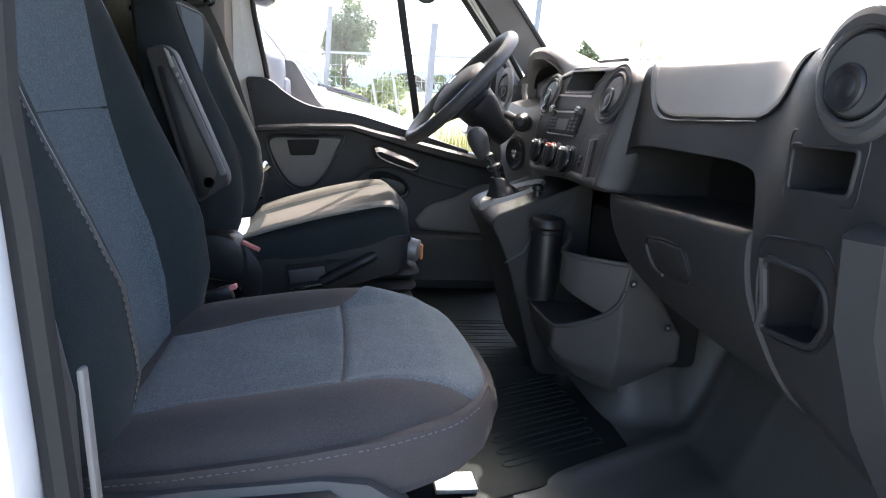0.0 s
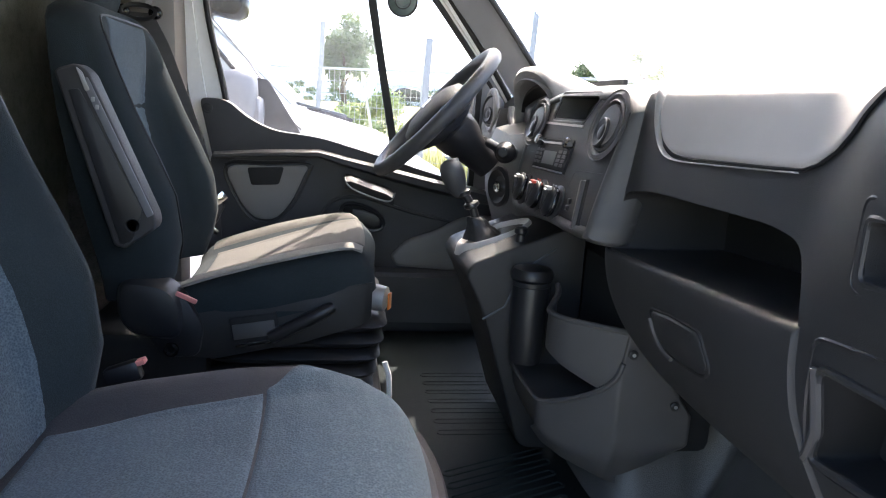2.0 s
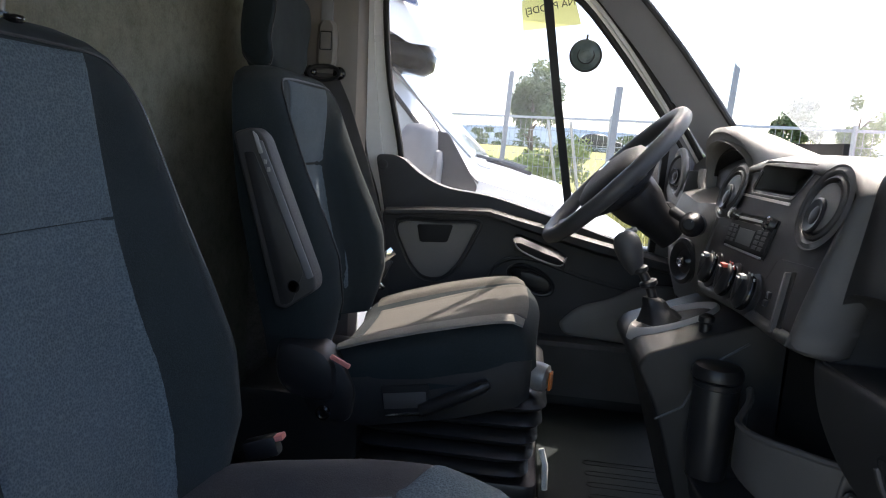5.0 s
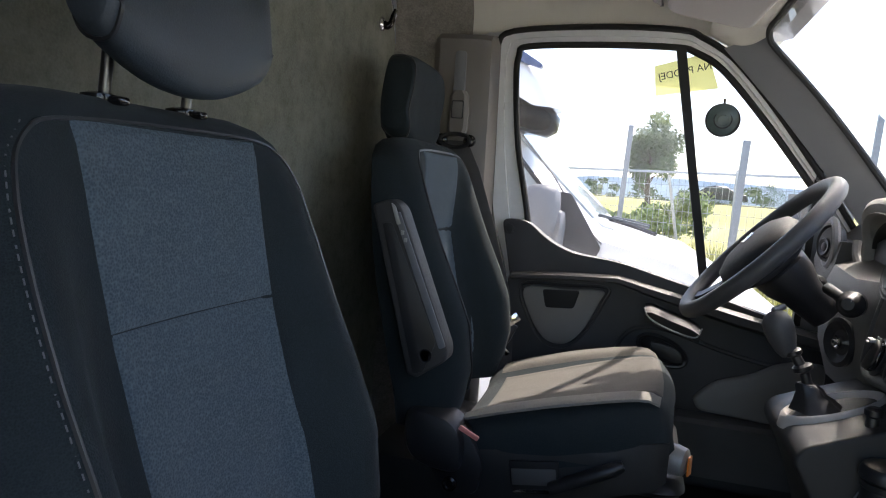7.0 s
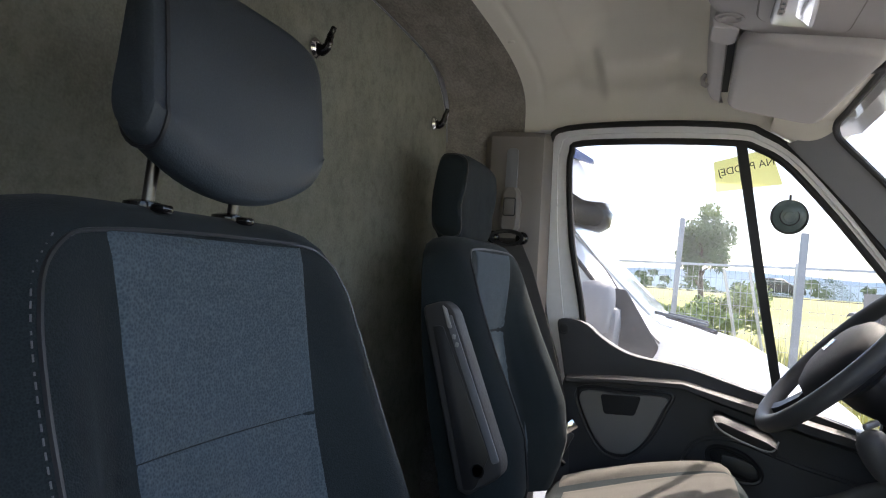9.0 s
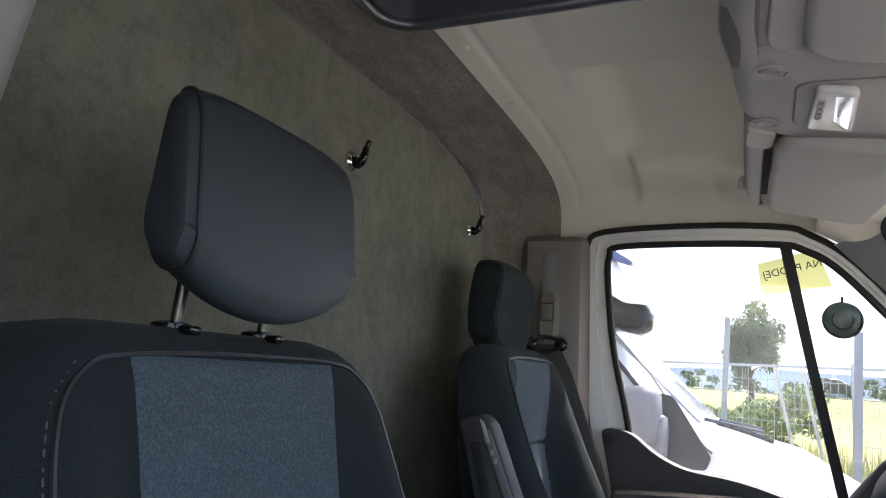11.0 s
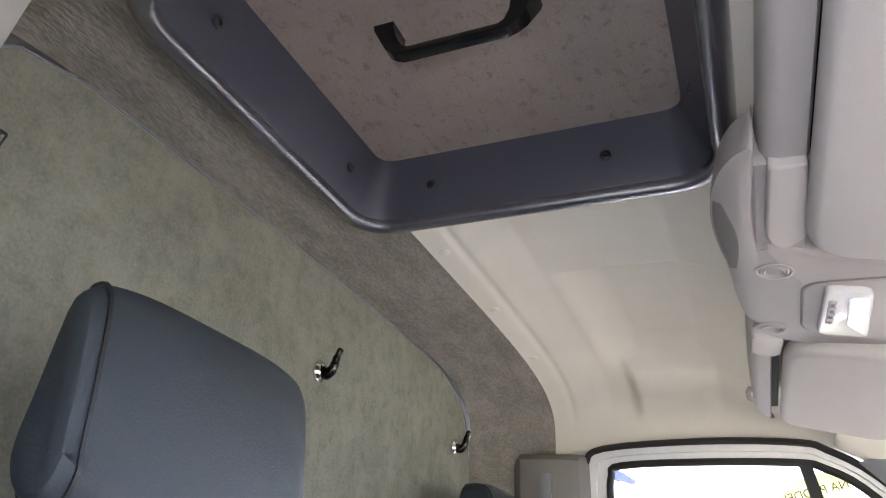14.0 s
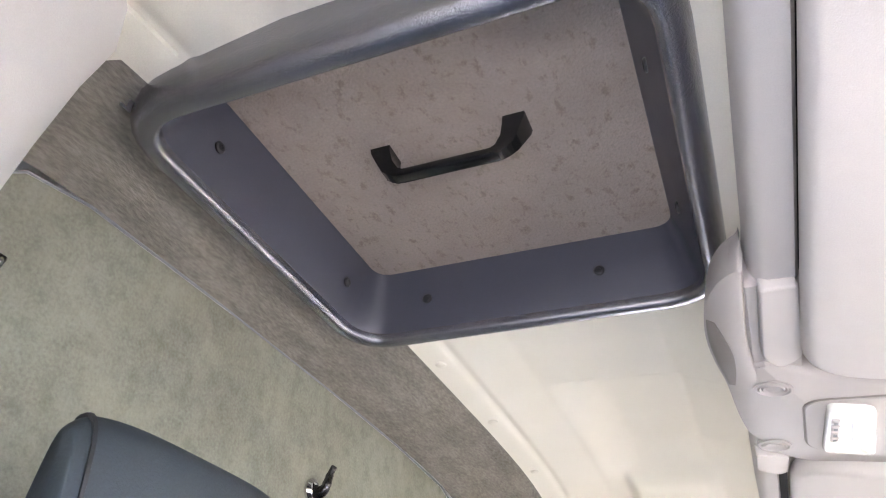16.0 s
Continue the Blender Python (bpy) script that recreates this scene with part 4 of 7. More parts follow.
part("scoop", loft([[a + Vector((0.008, 0, 0.04)), a + Vector((0.001, 0, 0.008))] + [sweep(k, v) for v in (0.0, 0.1, 0.25, 0.45, 0.65, 0.85, 0.95, 1.0)] + [b + Vector((0.0015, 0, 0.002)), b + Vector((0.004, 0, 0.016)), b + Vector((0.006, 0, 0.05))]
                    for k, (a, b) in enumerate(zip(SWEEP_OUT, SWEEP_IN))]), HEADPLASTIC, oc, angle=50)
LENS_SPAN = range(16, 29)
part("grip_scoop", loft([[sweep(k, 0.05 + w * q, o) for q, o in ((0.0, -0.001), (0.04, 0.0008), (0.35, 0.0008), (0.65, 0.0008), (0.96, 0.0008), (1.0, -0.001))] for k, w in ((k, 0.05 + 0.52 * math.sin(math.pi * (0.08 + 0.84 * (k - 16) / 12.0)) ** 0.8) for k in LENS_SPAN)]), PILLAR, oc, "smooth darker grip scoop", angle=60)
part("visor_pocket", loft([[(0.6225, y, 2.34), (0.6225, y, 2.292), (0.626, y, 2.2888), (0.672, y, 2.2880), (0.672, y, 2.34)] for y in (-0.296, -0.20, -0.112)]), HEADPLASTIC, oc, "shallow pocket behind the visor mount")


def visor_box(x0, x1, rows):
    """A long cover beside a visor: rounded outer edge, open gap on the visor's side."""
    return loft([[(x0 + 0.006 + t, y, 2.37), (x0 + t, y, 2.335), (x0 + 0.001 + t, y, 2.305), (x0 + 0.006 + t, y, 2.294), (x0 + 0.014 + t, y, 2.290), (x1 - 0.003, y, 2.289), (x1, y, 2.293), (x1, y, 2.37)] for y, t in rows])


part("passenger_cover", visor_box(0.632, 0.670, ((-0.80, 0.008), (-0.62, 0.006), (-0.45, 0.002), (-0.33, 0.0), (-0.25, -0.004), (-0.20, -0.006), (-0.14, 0.0))), VISOR, oc, angle=40)
part("driver_cover", visor_box(0.609, 0.641, ((0.10, 0.003), (0.20, 0.001), (0.38, 0.0), (0.50, 0.001), (0.585, 0.003), (0.612, 0.008), (0.628, 0.016), (0.634, 0.024))), VISOR, oc, angle=40)
part("hook", tube([(0.609, 0.49, 2.312), (0.603, 0.495, 2.305), (0.604, 0.505, 2.297), (0.612, 0.51, 2.294)], 0.005, 8), VISOR, oc)
# near-black strips paint the shade in the gaps beside the visors
for x, y0, y1 in ((0.676, -0.80, -0.24), (0.648, 0.19, 0.62)):
    part("gap_liner", box((x, (y0 + y1) / 2, 2.335), (0.014, y1 - y0, 0.05), 0.0), DEEP, oc)
part("visor_mount", moved(prism(rounded([(0.636, -0.302), (0.668, -0.302), (0.672, -0.16), (0.650, -0.135), (0.633, -0.165)], [0.006, 0.004, 0.01, 0.02, 0.02], 4), "z", 2.279, 2.30, 0.005, 3), Matrix.Identity(4)), VISOR, oc)
part("visor_mount", prism(rounded([(0.614, 0.135), (0.655, 0.150), (0.652, 0.215), (0.640, 0.225), (0.612, 0.20)], [0.006, 0.01, 0.01, 0.012, 0.01], 4), "z", 2.281, 2.30, 0.005, 3), VISOR, oc)
part("cloth_return", loft([[(0.646, y, 2.335), (0.652, y, 2.42), (0.68, y, 2.42), (0.68, y, 2.335)] for y in (-0.80, 0.0, 0.66)]), LINER, oc, "cream cloth above the covers", angle=40)
for y, x in ((-0.076, 0.642), (0.108, 0.638)):
    part("speaker_disc", lathe([(0.021, -0.003), (0.021, 0.0025), (0.018, 0.003), (0.0165, 0.0012), (0.0145, 0.0028), (0.0125, 0.001), (0.0105, 0.0028), (0.008, 0.001)], (x, y, 2.2855), (-0.10, 0, -1), 24), HEADPLASTIC, oc)
BEZ = rounded([(0.672, -0.042), (0.80, -0.065), (0.80, 0.150), (0.676, 0.112)], 0.026, 6)
lampb = part("lamp_bezel", moved(prism(BEZ, "z", 2.2835, 2.29, 0.002), lean), HEADPLASTIC, oc)
part("bezel_groove", moved(merge(tube([(x, y, 2.2862) for x, y in inset(BEZ, -0.001)], 0.0014, 5, True)), lean), PILLAR, lampb)
LQ = rounded([(0.694, -0.045), (0.742, -0.037), (0.750, 0.106), (0.691, 0.100)], 0.013, 6)
lens = part("lens", moved(prism(LQ, "z", 2.274, 2.286, 0.004, 3), lean), LENS, lampb, "clear ribbed lamp lens")
for k in range(4):
    part("switch", moved(merge(box((0.702, -0.010 + 0.019 * k, 2.2735), (0.009, 0.014, 0.004), 0.0015)), lean), VISOR, lampb, "small rocker switch")
    part("switch_mark", moved(merge(box((0.702, -0.010 + 0.019 * k, 2.2712), (0.004, 0.006, 0.001), 0.0)), lean), PILLAR_DARK, lampb)
part("reflector", moved(merge(loft([[(0.716, -0.028, 2.2735), (0.736, -0.026, 2.2735), (0.730, 0.030, 2.2725)], [(0.722, 0.06, 2.2735), (0.742, 0.092, 2.2735), (0.734, 0.040, 2.2725)]])), lean), CHROME, lampb, "bright folded reflector")
for s, nm in ((1, "driver's"), (-1, "passenger's")):
    o = -0.003 if s < 0 else -0.018
    sv = thing("sun_visor", "grey padded %s sun visor folded up against the roof" % nm, "sun visor", (0.76, s * 0.46, 2.26), "sun visors")
    part("pad", prism(rounded([(0.672 + o, s * (0.135 if s < 0 else 0.165)), (0.672 + o, s * (0.64 if s < 0 else 0.605)), (0.84, s * (0.71 if s < 0 else 0.655)), (0.87, s * (0.125 if s < 0 else 0.165))], [0.06, 0.04, 0.05, 0.03], 6), "z", -0.016, 0.016, 0.013, 4), VISOR, sv)
    sv.children[0].data.transform(Matrix.Translation((0.672, 0, 2.282)) @ pose(0, 0, 0, 0, 9, 0) @ Matrix.Translation((-0.672, 0, 0)))
    part("pivot", tube([(0.85, s * 0.27, 2.246), (0.872, s * 0.27, 2.25), (0.885, s * 0.27, 2.272)], 0.006, 8), BLACK, sv, "small black clip")
    if s < 0:
        part("label", box((0.80, s * 0.40, 2.236), (0.04, 0.10, 0.001), 0.0, rot=(0, 9, 0)), YELLOW, sv, "airbag warning label")

# coat hooks on the bulkhead
for k, y in enumerate((-0.577, 0.0, 0.556)):
    h = thing("coat_hook", "black curved coat hook on a chrome base", "coat hook", (0, y, 2.235), "coat hooks on the bulkhead")
    part("base", lathe([(0.017, 0.0), (0.017, 0.004), (0.013, 0.008), (0.010, 0.010)], (0.0, y, 2.228), (1, 0, 0), 20), CHROME, h)
    part("prong", tube(spline([(0.004, y, 2.228), (0.016, y, 2.223), (0.025, y, 2.232), (0.029, y, 2.248), (0.035, y, 2.262)], 5), [0.010, 0.010, 0.010, 0.009, 0.009, 0.009, 0.008, 0.008, 0.008, 0.008, 0.007, 0.007, 0.007, 0.006, 0.006, 0.006, 0.005, 0.005, 0.005, 0.005, 0.004], 10), GLOSS, h)


# ---- dashboard ----
def cut(geo, *cutters):
    """geo with other closed shapes taken out of it."""
    def temp(g):
        ob = bpy.data.objects.new("temp", to_mesh("temp", g))
        scene.collection.objects.link(ob)
        return ob
    main = temp(geo)
    tools = [temp(c) for c in cutters]
    for t in tools:
        m = main.modifiers.new("cut", "BOOLEAN")
        m.operation, m.object, m.solver = "DIFFERENCE", t, "EXACT"
    dep = bpy.context.evaluated_depsgraph_get()
    me = bpy.data.meshes.new_from_object(main.evaluated_get(dep))
    out = ([v.co.copy() for v in me.vertices], [list(p.vertices) for p in me.polygons])
    for ob in [main] + tools:
        bpy.data.objects.remove(ob)
    bpy.data.meshes.remove(me)
    return out


dash = thing("dashboard", "dark grey moulded dashboard across the cab", "dashboard", (1.2, 0, 1.15))
# upright fascia: front of the dashboard as depth over height, in the middle and at the passenger's end
F_MID = [(1.36, 1.26), (1.38, 1.215), (1.40, 1.168), (1.43, 1.118), (1.46, 1.088), (1.50, 1.066), (1.54, 1.053), (1.575, 1.047), (1.61, 1.047), (1.65, 1.051), (1.70, 1.058), (1.75, 1.066), (1.79, 1.070), (1.815, 1.0735), (1.827, 1.079), (1.833, 1.093), (1.836, 1.13)]
F_END = [(1.36, 1.16), (1.40, 1.118), (1.44, 1.090), (1.53, 1.062), (1.61, 1.040), (1.68, 1.016), (1.76, 1.008), (1.80, 1.010), (1.82, 1.018), (1.834, 1.034), (1.842, 1.06), (1.847, 1.10)]
F_LEFT = [(1.36, -0.62), (1.40, -0.58), (1.425, -0.50), (1.437, -0.45), (1.45, -0.385), (1.464, -0.331), (1.485, -0.285), (1.505, -0.258), (1.53, -0.238), (1.556, -0.224), (1.607, -0.208), (1.651, -0.206), (1.718, -0.208), (1.781, -0.212), (1.84, -0.218)]


def even(table, n=60):
    """The table as a smooth line with many steps."""
    return [(p.x, p.y) for p in spline([(a, b, 0) for a, b in table], n // len(table) + 2)]


F_MID, F_END, F_LEFT = even(F_MID), even(F_END), even(F_LEFT)


def face(y, z):
    w = smooth((-0.60 - y) / 0.17)
    a, b = curve(F_MID, z)[0], curve(F_END, z)[0]
    hollow = 0.010 * smooth((-y - 0.86) / 0.035) ** 2
    return (1 - w) * a + w * b + hollow


part("upper_beam", loft([[(x, y, z) for x, z in ((1.56, 1.70), (1.56, 1.765), (1.45, 1.795), (1.25, 1.826), (1.15, 1.832), (1.12, 1.80), (1.12, 1.72), (1.3, 1.685))] for y in (-0.86, -0.3, 0.1, 0.5, 0.86)]), DASH, dash, angle=50)
zrow = [1.365 + 0.0085 * k for k in range(56)]
frings = []
for z in zrow:
    yl, yr = curve(F_LEFT, z)[0], -0.893
    xl = face(yl - 0.012, z)
    ring = [(1.46, yl + 0.004, z), (max(1.22, xl + 0.07), yl + 0.004, z), (xl + 0.045, yl + 0.003, z), (xl + 0.020, yl + 0.001, z), (xl + 0.009, yl - 0.002, z), (xl + 0.003, yl - 0.006, z)]
    for k in range(76):
        y = yl - 0.012 + (yr - yl + 0.012) * k / 75
        ring.append((face(y, z), y, z))
    xr = face(yr, z)
    ring += [(xr + 0.008, yr - 0.004, z), (xr + 0.03, yr - 0.006, z), (1.46, yr - 0.006, z)]
    frings.append(ring)
top = frings[-1]
for lift, back in ((0.003, 0.010), (0.004, 0.035), (0.0045, 0.08)):
    frings.append([(min(1.46, x + back), y, z + lift - (0.006 * smooth((y + 0.70) / 0.1))) for x, y, z in top])
shelf_hole = prism(rounded([(-0.226, 1.606), (-0.222, 1.655), (-0.232, 1.690), (-0.30, 1.698), (-0.42, 1.699), (-0.565, 1.700), (-0.612, 1.692), (-0.630, 1.662), (-0.640, 1.622), (-0.42, 1.612)], [0.004, 0.02, 0.03, 0.04, 0.1, 0.1, 0.05, 0.03, 0.004, 0.1], 6), "x", 0.90, 1.24)
cub = prism(rounded([(-0.732, 1.731), (-0.832, 1.733), (-0.822, 1.693), (-0.730, 1.687)], 0.008), "x", 0.90, 1.09)
pocket = prism(rounded([(-0.676, 1.600), (-0.760, 1.602), (-0.778, 1.590), (-0.776, 1.556), (-0.752, 1.524), (-0.733, 1.518), (-0.664, 1.515)], [0.008, 0.02, 0.02, 0.03, 0.02, 0.02, 0.008], 5), "x", 0.90, 1.125)
tower = part("fascia", cut(loft(frings), shelf_hole, cub, pocket), DASH_LOW, dash, angle=50)
# near-black sheet paints the shade deep in the shelf
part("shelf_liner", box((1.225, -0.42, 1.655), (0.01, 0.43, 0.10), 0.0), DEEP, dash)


def surface_loop(pts, h):
    return [(face(y, z) - h, y, z) for y, z in pts]


def swell(pts, rows, lengthen=1.0):
    """A panel on the fascia: outline drawn in by s and raised by h, row by row."""
    cy, cz = sum(p[0] for p in pts) / len(pts), sum(p[1] for p in pts) / len(pts)
    return loft([[(face(cy + (y - cy) * s, cz + (z - cz) * s) - h, cy + (y - cy) * s, cz + (z - cz) * s) for y, z in pts] for s, h in rows])


# grey airbag cover and the top pad behind it
PAD_LOW = [(-0.712, 1.826), (-0.700, 1.818), (-0.680, 1.806), (-0.655, 1.789), (-0.63, 1.774), (-0.605, 1.761), (-0.588, 1.755), (-0.54, 1.7525), (-0.474, 1.751), (-0.40, 1.7485), (-0.362, 1.7485), (-0.340, 1.7510), (-0.324, 1.7555), (-0.311, 1.763), (-0.302, 1.772), (-0.296, 1.782), (-0.290, 1.795), (-0.284, 1.810)]


def pad_face(u, v):
    y = -0.284 - 0.428 * u
    a, b = curve(PAD_LOW, y)[0], 1.8290
    z = a + (b - a) * v
    return (face(y, z) - 0.0065, y, z)


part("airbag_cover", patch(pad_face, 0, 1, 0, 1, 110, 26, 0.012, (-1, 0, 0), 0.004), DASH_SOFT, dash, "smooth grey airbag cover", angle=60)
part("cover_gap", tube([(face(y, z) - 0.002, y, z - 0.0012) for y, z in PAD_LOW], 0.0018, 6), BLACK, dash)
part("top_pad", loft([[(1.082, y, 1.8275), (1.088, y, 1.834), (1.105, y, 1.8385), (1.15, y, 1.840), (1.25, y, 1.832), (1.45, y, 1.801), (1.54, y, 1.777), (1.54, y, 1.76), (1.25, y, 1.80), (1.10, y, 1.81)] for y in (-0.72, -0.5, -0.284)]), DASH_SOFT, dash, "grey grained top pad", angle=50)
part("top_seam", tube([(1.125, -0.40, 1.840), (1.12, -0.5, 1.840), (1.125, -0.66, 1.840)], 0.0018, 5), BLACK, dash)
tc = spline([(-0.268, 1.828, 0), (-0.276, 1.800, 0), (-0.287, 1.775, 0), (-0.303, 1.757, 0), (-0.328, 1.7455, 0), (-0.365, 1.7425, 0), (-0.42, 1.7440, 0), (-0.50, 1.7470, 0), (-0.58, 1.7505, 0)], 6)
part("trim_curve", loft([[(face(p.x, p.y) + 0.004, p.x + w, p.y + w * 0.8), (face(p.x, p.y) - 0.005, p.x + w * 0.8, p.y + w * 0.6), (face(p.x, p.y) - 0.007, p.x, p.y), (face(p.x, p.y) - 0.005, p.x - w * 0.8, p.y - w * 0.6), (face(p.x, p.y) + 0.004, p.x - w, p.y - w * 0.8)] for p, w in ((p, 0.0105 * (1 - smooth((k - 14) / 14) * 0.88)) for k, p in enumerate(tc))]), TRIMLIGHT, dash, "light grey edge beside the airbag cover", angle=60)
# glovebox lid, a little proud of the fascia
grow = []
for z, sink in [(1.6125, 0.012), (1.6125, 0.001), (1.611, -0.0035), (1.607, -0.005)] + [(1.60 - 0.0085 * k, -0.0055) for k in range(26)] + [(1.378, 0.0), (1.374, 0.02)]:
    yl, yr = curve(F_LEFT, z)[0] + 0.001, curve([(1.37, -0.70), (1.50, -0.664), (1.545, -0.650), (1.585, -0.645), (1.63, -0.642)], z)[0]
    ring = [(face(yl - 0.012, z) + 0.03, yl + 0.001, z), (face(yl - 0.012, z) + 0.008, yl, z), (face(yl - 0.012, z) + 0.001 + sink, yl - 0.003, z)]
    for k in range(34):
        y = yl - 0.009 + (yr + 0.004 - yl + 0.009) * k / 33
        zz = z + (0.05 * (-0.40 - y) * smooth((z - 1.50) / 0.11))
        ring.append((face(y, zz) + sink, y, zz))
    zz = z + (0.05 * (-0.40 - yr) * smooth((z - 1.50) / 0.11))
    ring += [(face(yr, zz) - 0.001, yr + 0.001, zz), (face(yr, zz) + 0.012, yr, zz)]
    ring += [(1.42, yr, zz), (1.42, yl, z)]
    grow.append(ring)
glove = part("glovebox", loft(grow), DASH_LOW, dash, "convex glovebox lid", angle=50)
gh = rounded([(-0.372, 1.560), (-0.43, 1.568), (-0.496, 1.570), (-0.514, 1.535), (-0.500, 1.520), (-0.44, 1.514), (-0.40, 1.518), (-0.385, 1.528)], 0.010, 4)
part("handle_groove", tube(surface_loop(gh, 0.0052), 0.0026, 6, True), DEEP, glove)
part("handle_flap", swell(gh, ((0.95, 0.004), (0.93, 0.0072), (0.85, 0.009), (0.4, 0.0085))), DASH_LOW, glove)
# lighter grey paints the highlight along the handle's lower lip
part("handle_lip", tube(surface_loop([(q.x, q.y) for q in spline([(-0.374, 1.548, 0), (-0.382, 1.530, 0), (-0.398, 1.516, 0), (-0.42, 1.511, 0)], 5)], 0.008), 0.0032, 6), CONSOLE, glove, "lower lip of the glovebox handle, highlight put into its grey")
# mouldings round the cubby and the pocket
part("cubby_frame", tube(surface_loop(rounded([(-0.722, 1.747), (-0.845, 1.747), (-0.832, 1.682), (-0.712, 1.676)], 0.012, 4), -0.0010), 0.0020, 6, True), BLACK, tower)
part("cubby_frame", tube(surface_loop(rounded([(-0.730, 1.733), (-0.834, 1.735), (-0.824, 1.691), (-0.728, 1.685)], 0.009, 4), 0.0), 0.0026, 6, True), DASH_LOW, tower)
pl = rounded([(-0.664, 1.624), (-0.737, 1.634), (-0.786, 1.637), (-0.795, 1.622), (-0.792, 1.565), (-0.776, 1.538), (-0.750, 1.513), (-0.70, 1.506), (-0.654, 1.508), (-0.660, 1.568)], 0.015, 4)
part("pocket_lip", tube(surface_loop(pl, -0.0006), 0.0024, 6, True), BLACK, tower)
part("pocket_edge", tube(surface_loop(rounded([(-0.674, 1.602), (-0.760, 1.604), (-0.780, 1.591), (-0.778, 1.556), (-0.752, 1.522), (-0.733, 1.516), (-0.660, 1.512), (-0.676, 1.545)], 0.014, 5), 0.0005), 0.0042, 8, True), DASH_LOW, tower)
part("pocket_wall", tube(surface_loop([(-0.672, 1.600), (-0.675, 1.57), (-0.674, 1.545), (-0.662, 1.520), (-0.656, 1.512)], 0.001), 0.0055, 8), CONSOLE, tower, "lighter grey pocket edge")
part("end_bulge", loft([[(1.0 + k, -0.835, z), (0.985 + k, -0.855, z), (1.0 + k, -0.885, z), (1.12 + k, -0.895, z), (1.14 + k, -0.84, z)] for z, k in ((1.675, 0.03), (1.66, 0.005), (1.58, 0.012), (1.48, 0.05), (1.40, 0.10), (1.36, 0.15))]), DASH_LOW, tower)


def round_vent(c, r, axis, parent, lean=0.0, tall=1.0, collar=False):
    """A ball vent: oval bezel, hinged flap and a round dial on it."""
    c, ax = Vector(c), Vector(axis).normalized()
    side = ax.cross(Vector((0, 0, 1))).normalized()
    up = side.cross(ax)

    def oval(s, h):
        return [c + side * (math.cos(a) + lean * math.sin(a)) * r * s + up * math.sin(a) * r * s * tall + ax * h for a in (2 * math.pi * k / 40 for k in range(40))]
    v = part("vent", loft([oval(1.0, -0.014), oval(1.0, -0.001), oval(0.93, 0.0), oval(0.90, -0.007), oval(0.3, -0.009)]), BLACK, parent)
    part("bezel", loft([oval(1.07, -0.004), oval(1.05, 0.003), oval(0.97, 0.005), oval(0.92, 0.001), oval(0.91, -0.006)], cap=False), DASH, v)
    part("flap", loft([oval(0.84, -0.008), oval(0.84, 0.001), oval(0.80, 0.0035), oval(0.55, 0.0045), oval(0.2, 0.004)]), DASH, v, "black vent flap")
    if collar:
        part("surround", loft([oval(1.42, 0.003), oval(1.36, 0.0015), oval(1.22, 0.0045), oval(1.12, 0.002), oval(1.05, -0.006)], cap=False), DASH, v, angle=60)
    part("hinge_gap", tube(oval(0.86, 0.001), r * 0.022, 5, True), DEEP, v)
    d = c + ax * 0.005 - up * r * 0.26 + side * r * 0.18
    part("dial", lathe([(r * 0.50, -0.006), (r * 0.50, 0.001), (r * 0.45, 0.003), (r * 0.26, 0.0005), (r * 0.2, 0.002), (r * 0.04, 0.0025)], d, ax, 28), BLACK, v)
    return v


round_vent((1.004, -0.822, 1.798), 0.043, (-1, -0.12, 0.10), dash)
# raised collar round the end vent
part("vent_collar", tube([(1.011, -0.822 + 0.051 * math.cos(a), 1.798 + 0.050 * math.sin(a)) for a in (2 * math.pi * k / 36 for k in range(36))], 0.010, 8, True), DASH, dash)

# ---- centre stack ----
stack = thing("centre_stack", "dark centre stack with vents, radio and heater knobs", "dashboard", (1.1, -0.05, 1.56))


def on_stack(y, z, d=0.0):
    """A point on the leaning front of the stack, d towards the cabin."""
    return Vector((1.04 + 0.30 * (z - 1.72) - d, y, z))


def stack_slab(poly, d0, d1, r=0.002):
    """A thin plate lying on the stack's front, from d0 to d1, its rim eased by r."""
    return loft([[on_stack(y, z, d) for y, z in inset(poly, i)] for i, d in ((0, d0), (0, d1 - r), (r, d1))])


S_OUT = [(p.x, p.y) for p in spline([(y, z, 0) for y, z in ((0.196, 1.592), (0.245, 1.636), (0.266, 1.684), (0.278, 1.73), (0.284, 1.768), (0.256, 1.812), (0.195, 1.834), (0.089, 1.843), (-0.074, 1.843), (-0.150, 1.839), (-0.205, 1.827), (-0.232, 1.806), (-0.233, 1.785), (-0.229, 1.75),
                                                            (-0.229, 1.70), (-0.231, 1.66), (-0.236, 1.628), (-0.226, 1.607), (-0.138, 1.601), (-0.013, 1.600), (0.10, 1.594))], 6, True)]
S_SLOT = rounded([(0.131, 1.823), (-0.064, 1.822), (-0.028, 1.783), (0.139, 1.782)], 0.007, 4)
S_RADIO = [(0.178, 1.742), (-0.030, 1.748), (-0.034, 1.689), (0.163, 1.685)]
frame_rings = [[on_stack(y, z, d) for y, z in inset(S_OUT, i)] for i, d in ((0.004, -0.060), (0.0, -0.045), (0.001, -0.036), (0.003, -0.022), (0.007, -0.009), (0.012, 0.000), (0.017, 0.0045), (0.022, 0.0055), (0.026, 0.003), (0.028, 0.0))]
for scale, depth in ((0.86, -0.075), (0.80, -0.095), (0.76, -0.28)):
    frame_rings.insert(0, [on_stack(0.01 + (y - 0.01) * scale, 1.715 + (z - 1.715) * (scale + 0.06), depth) for y, z in S_OUT])
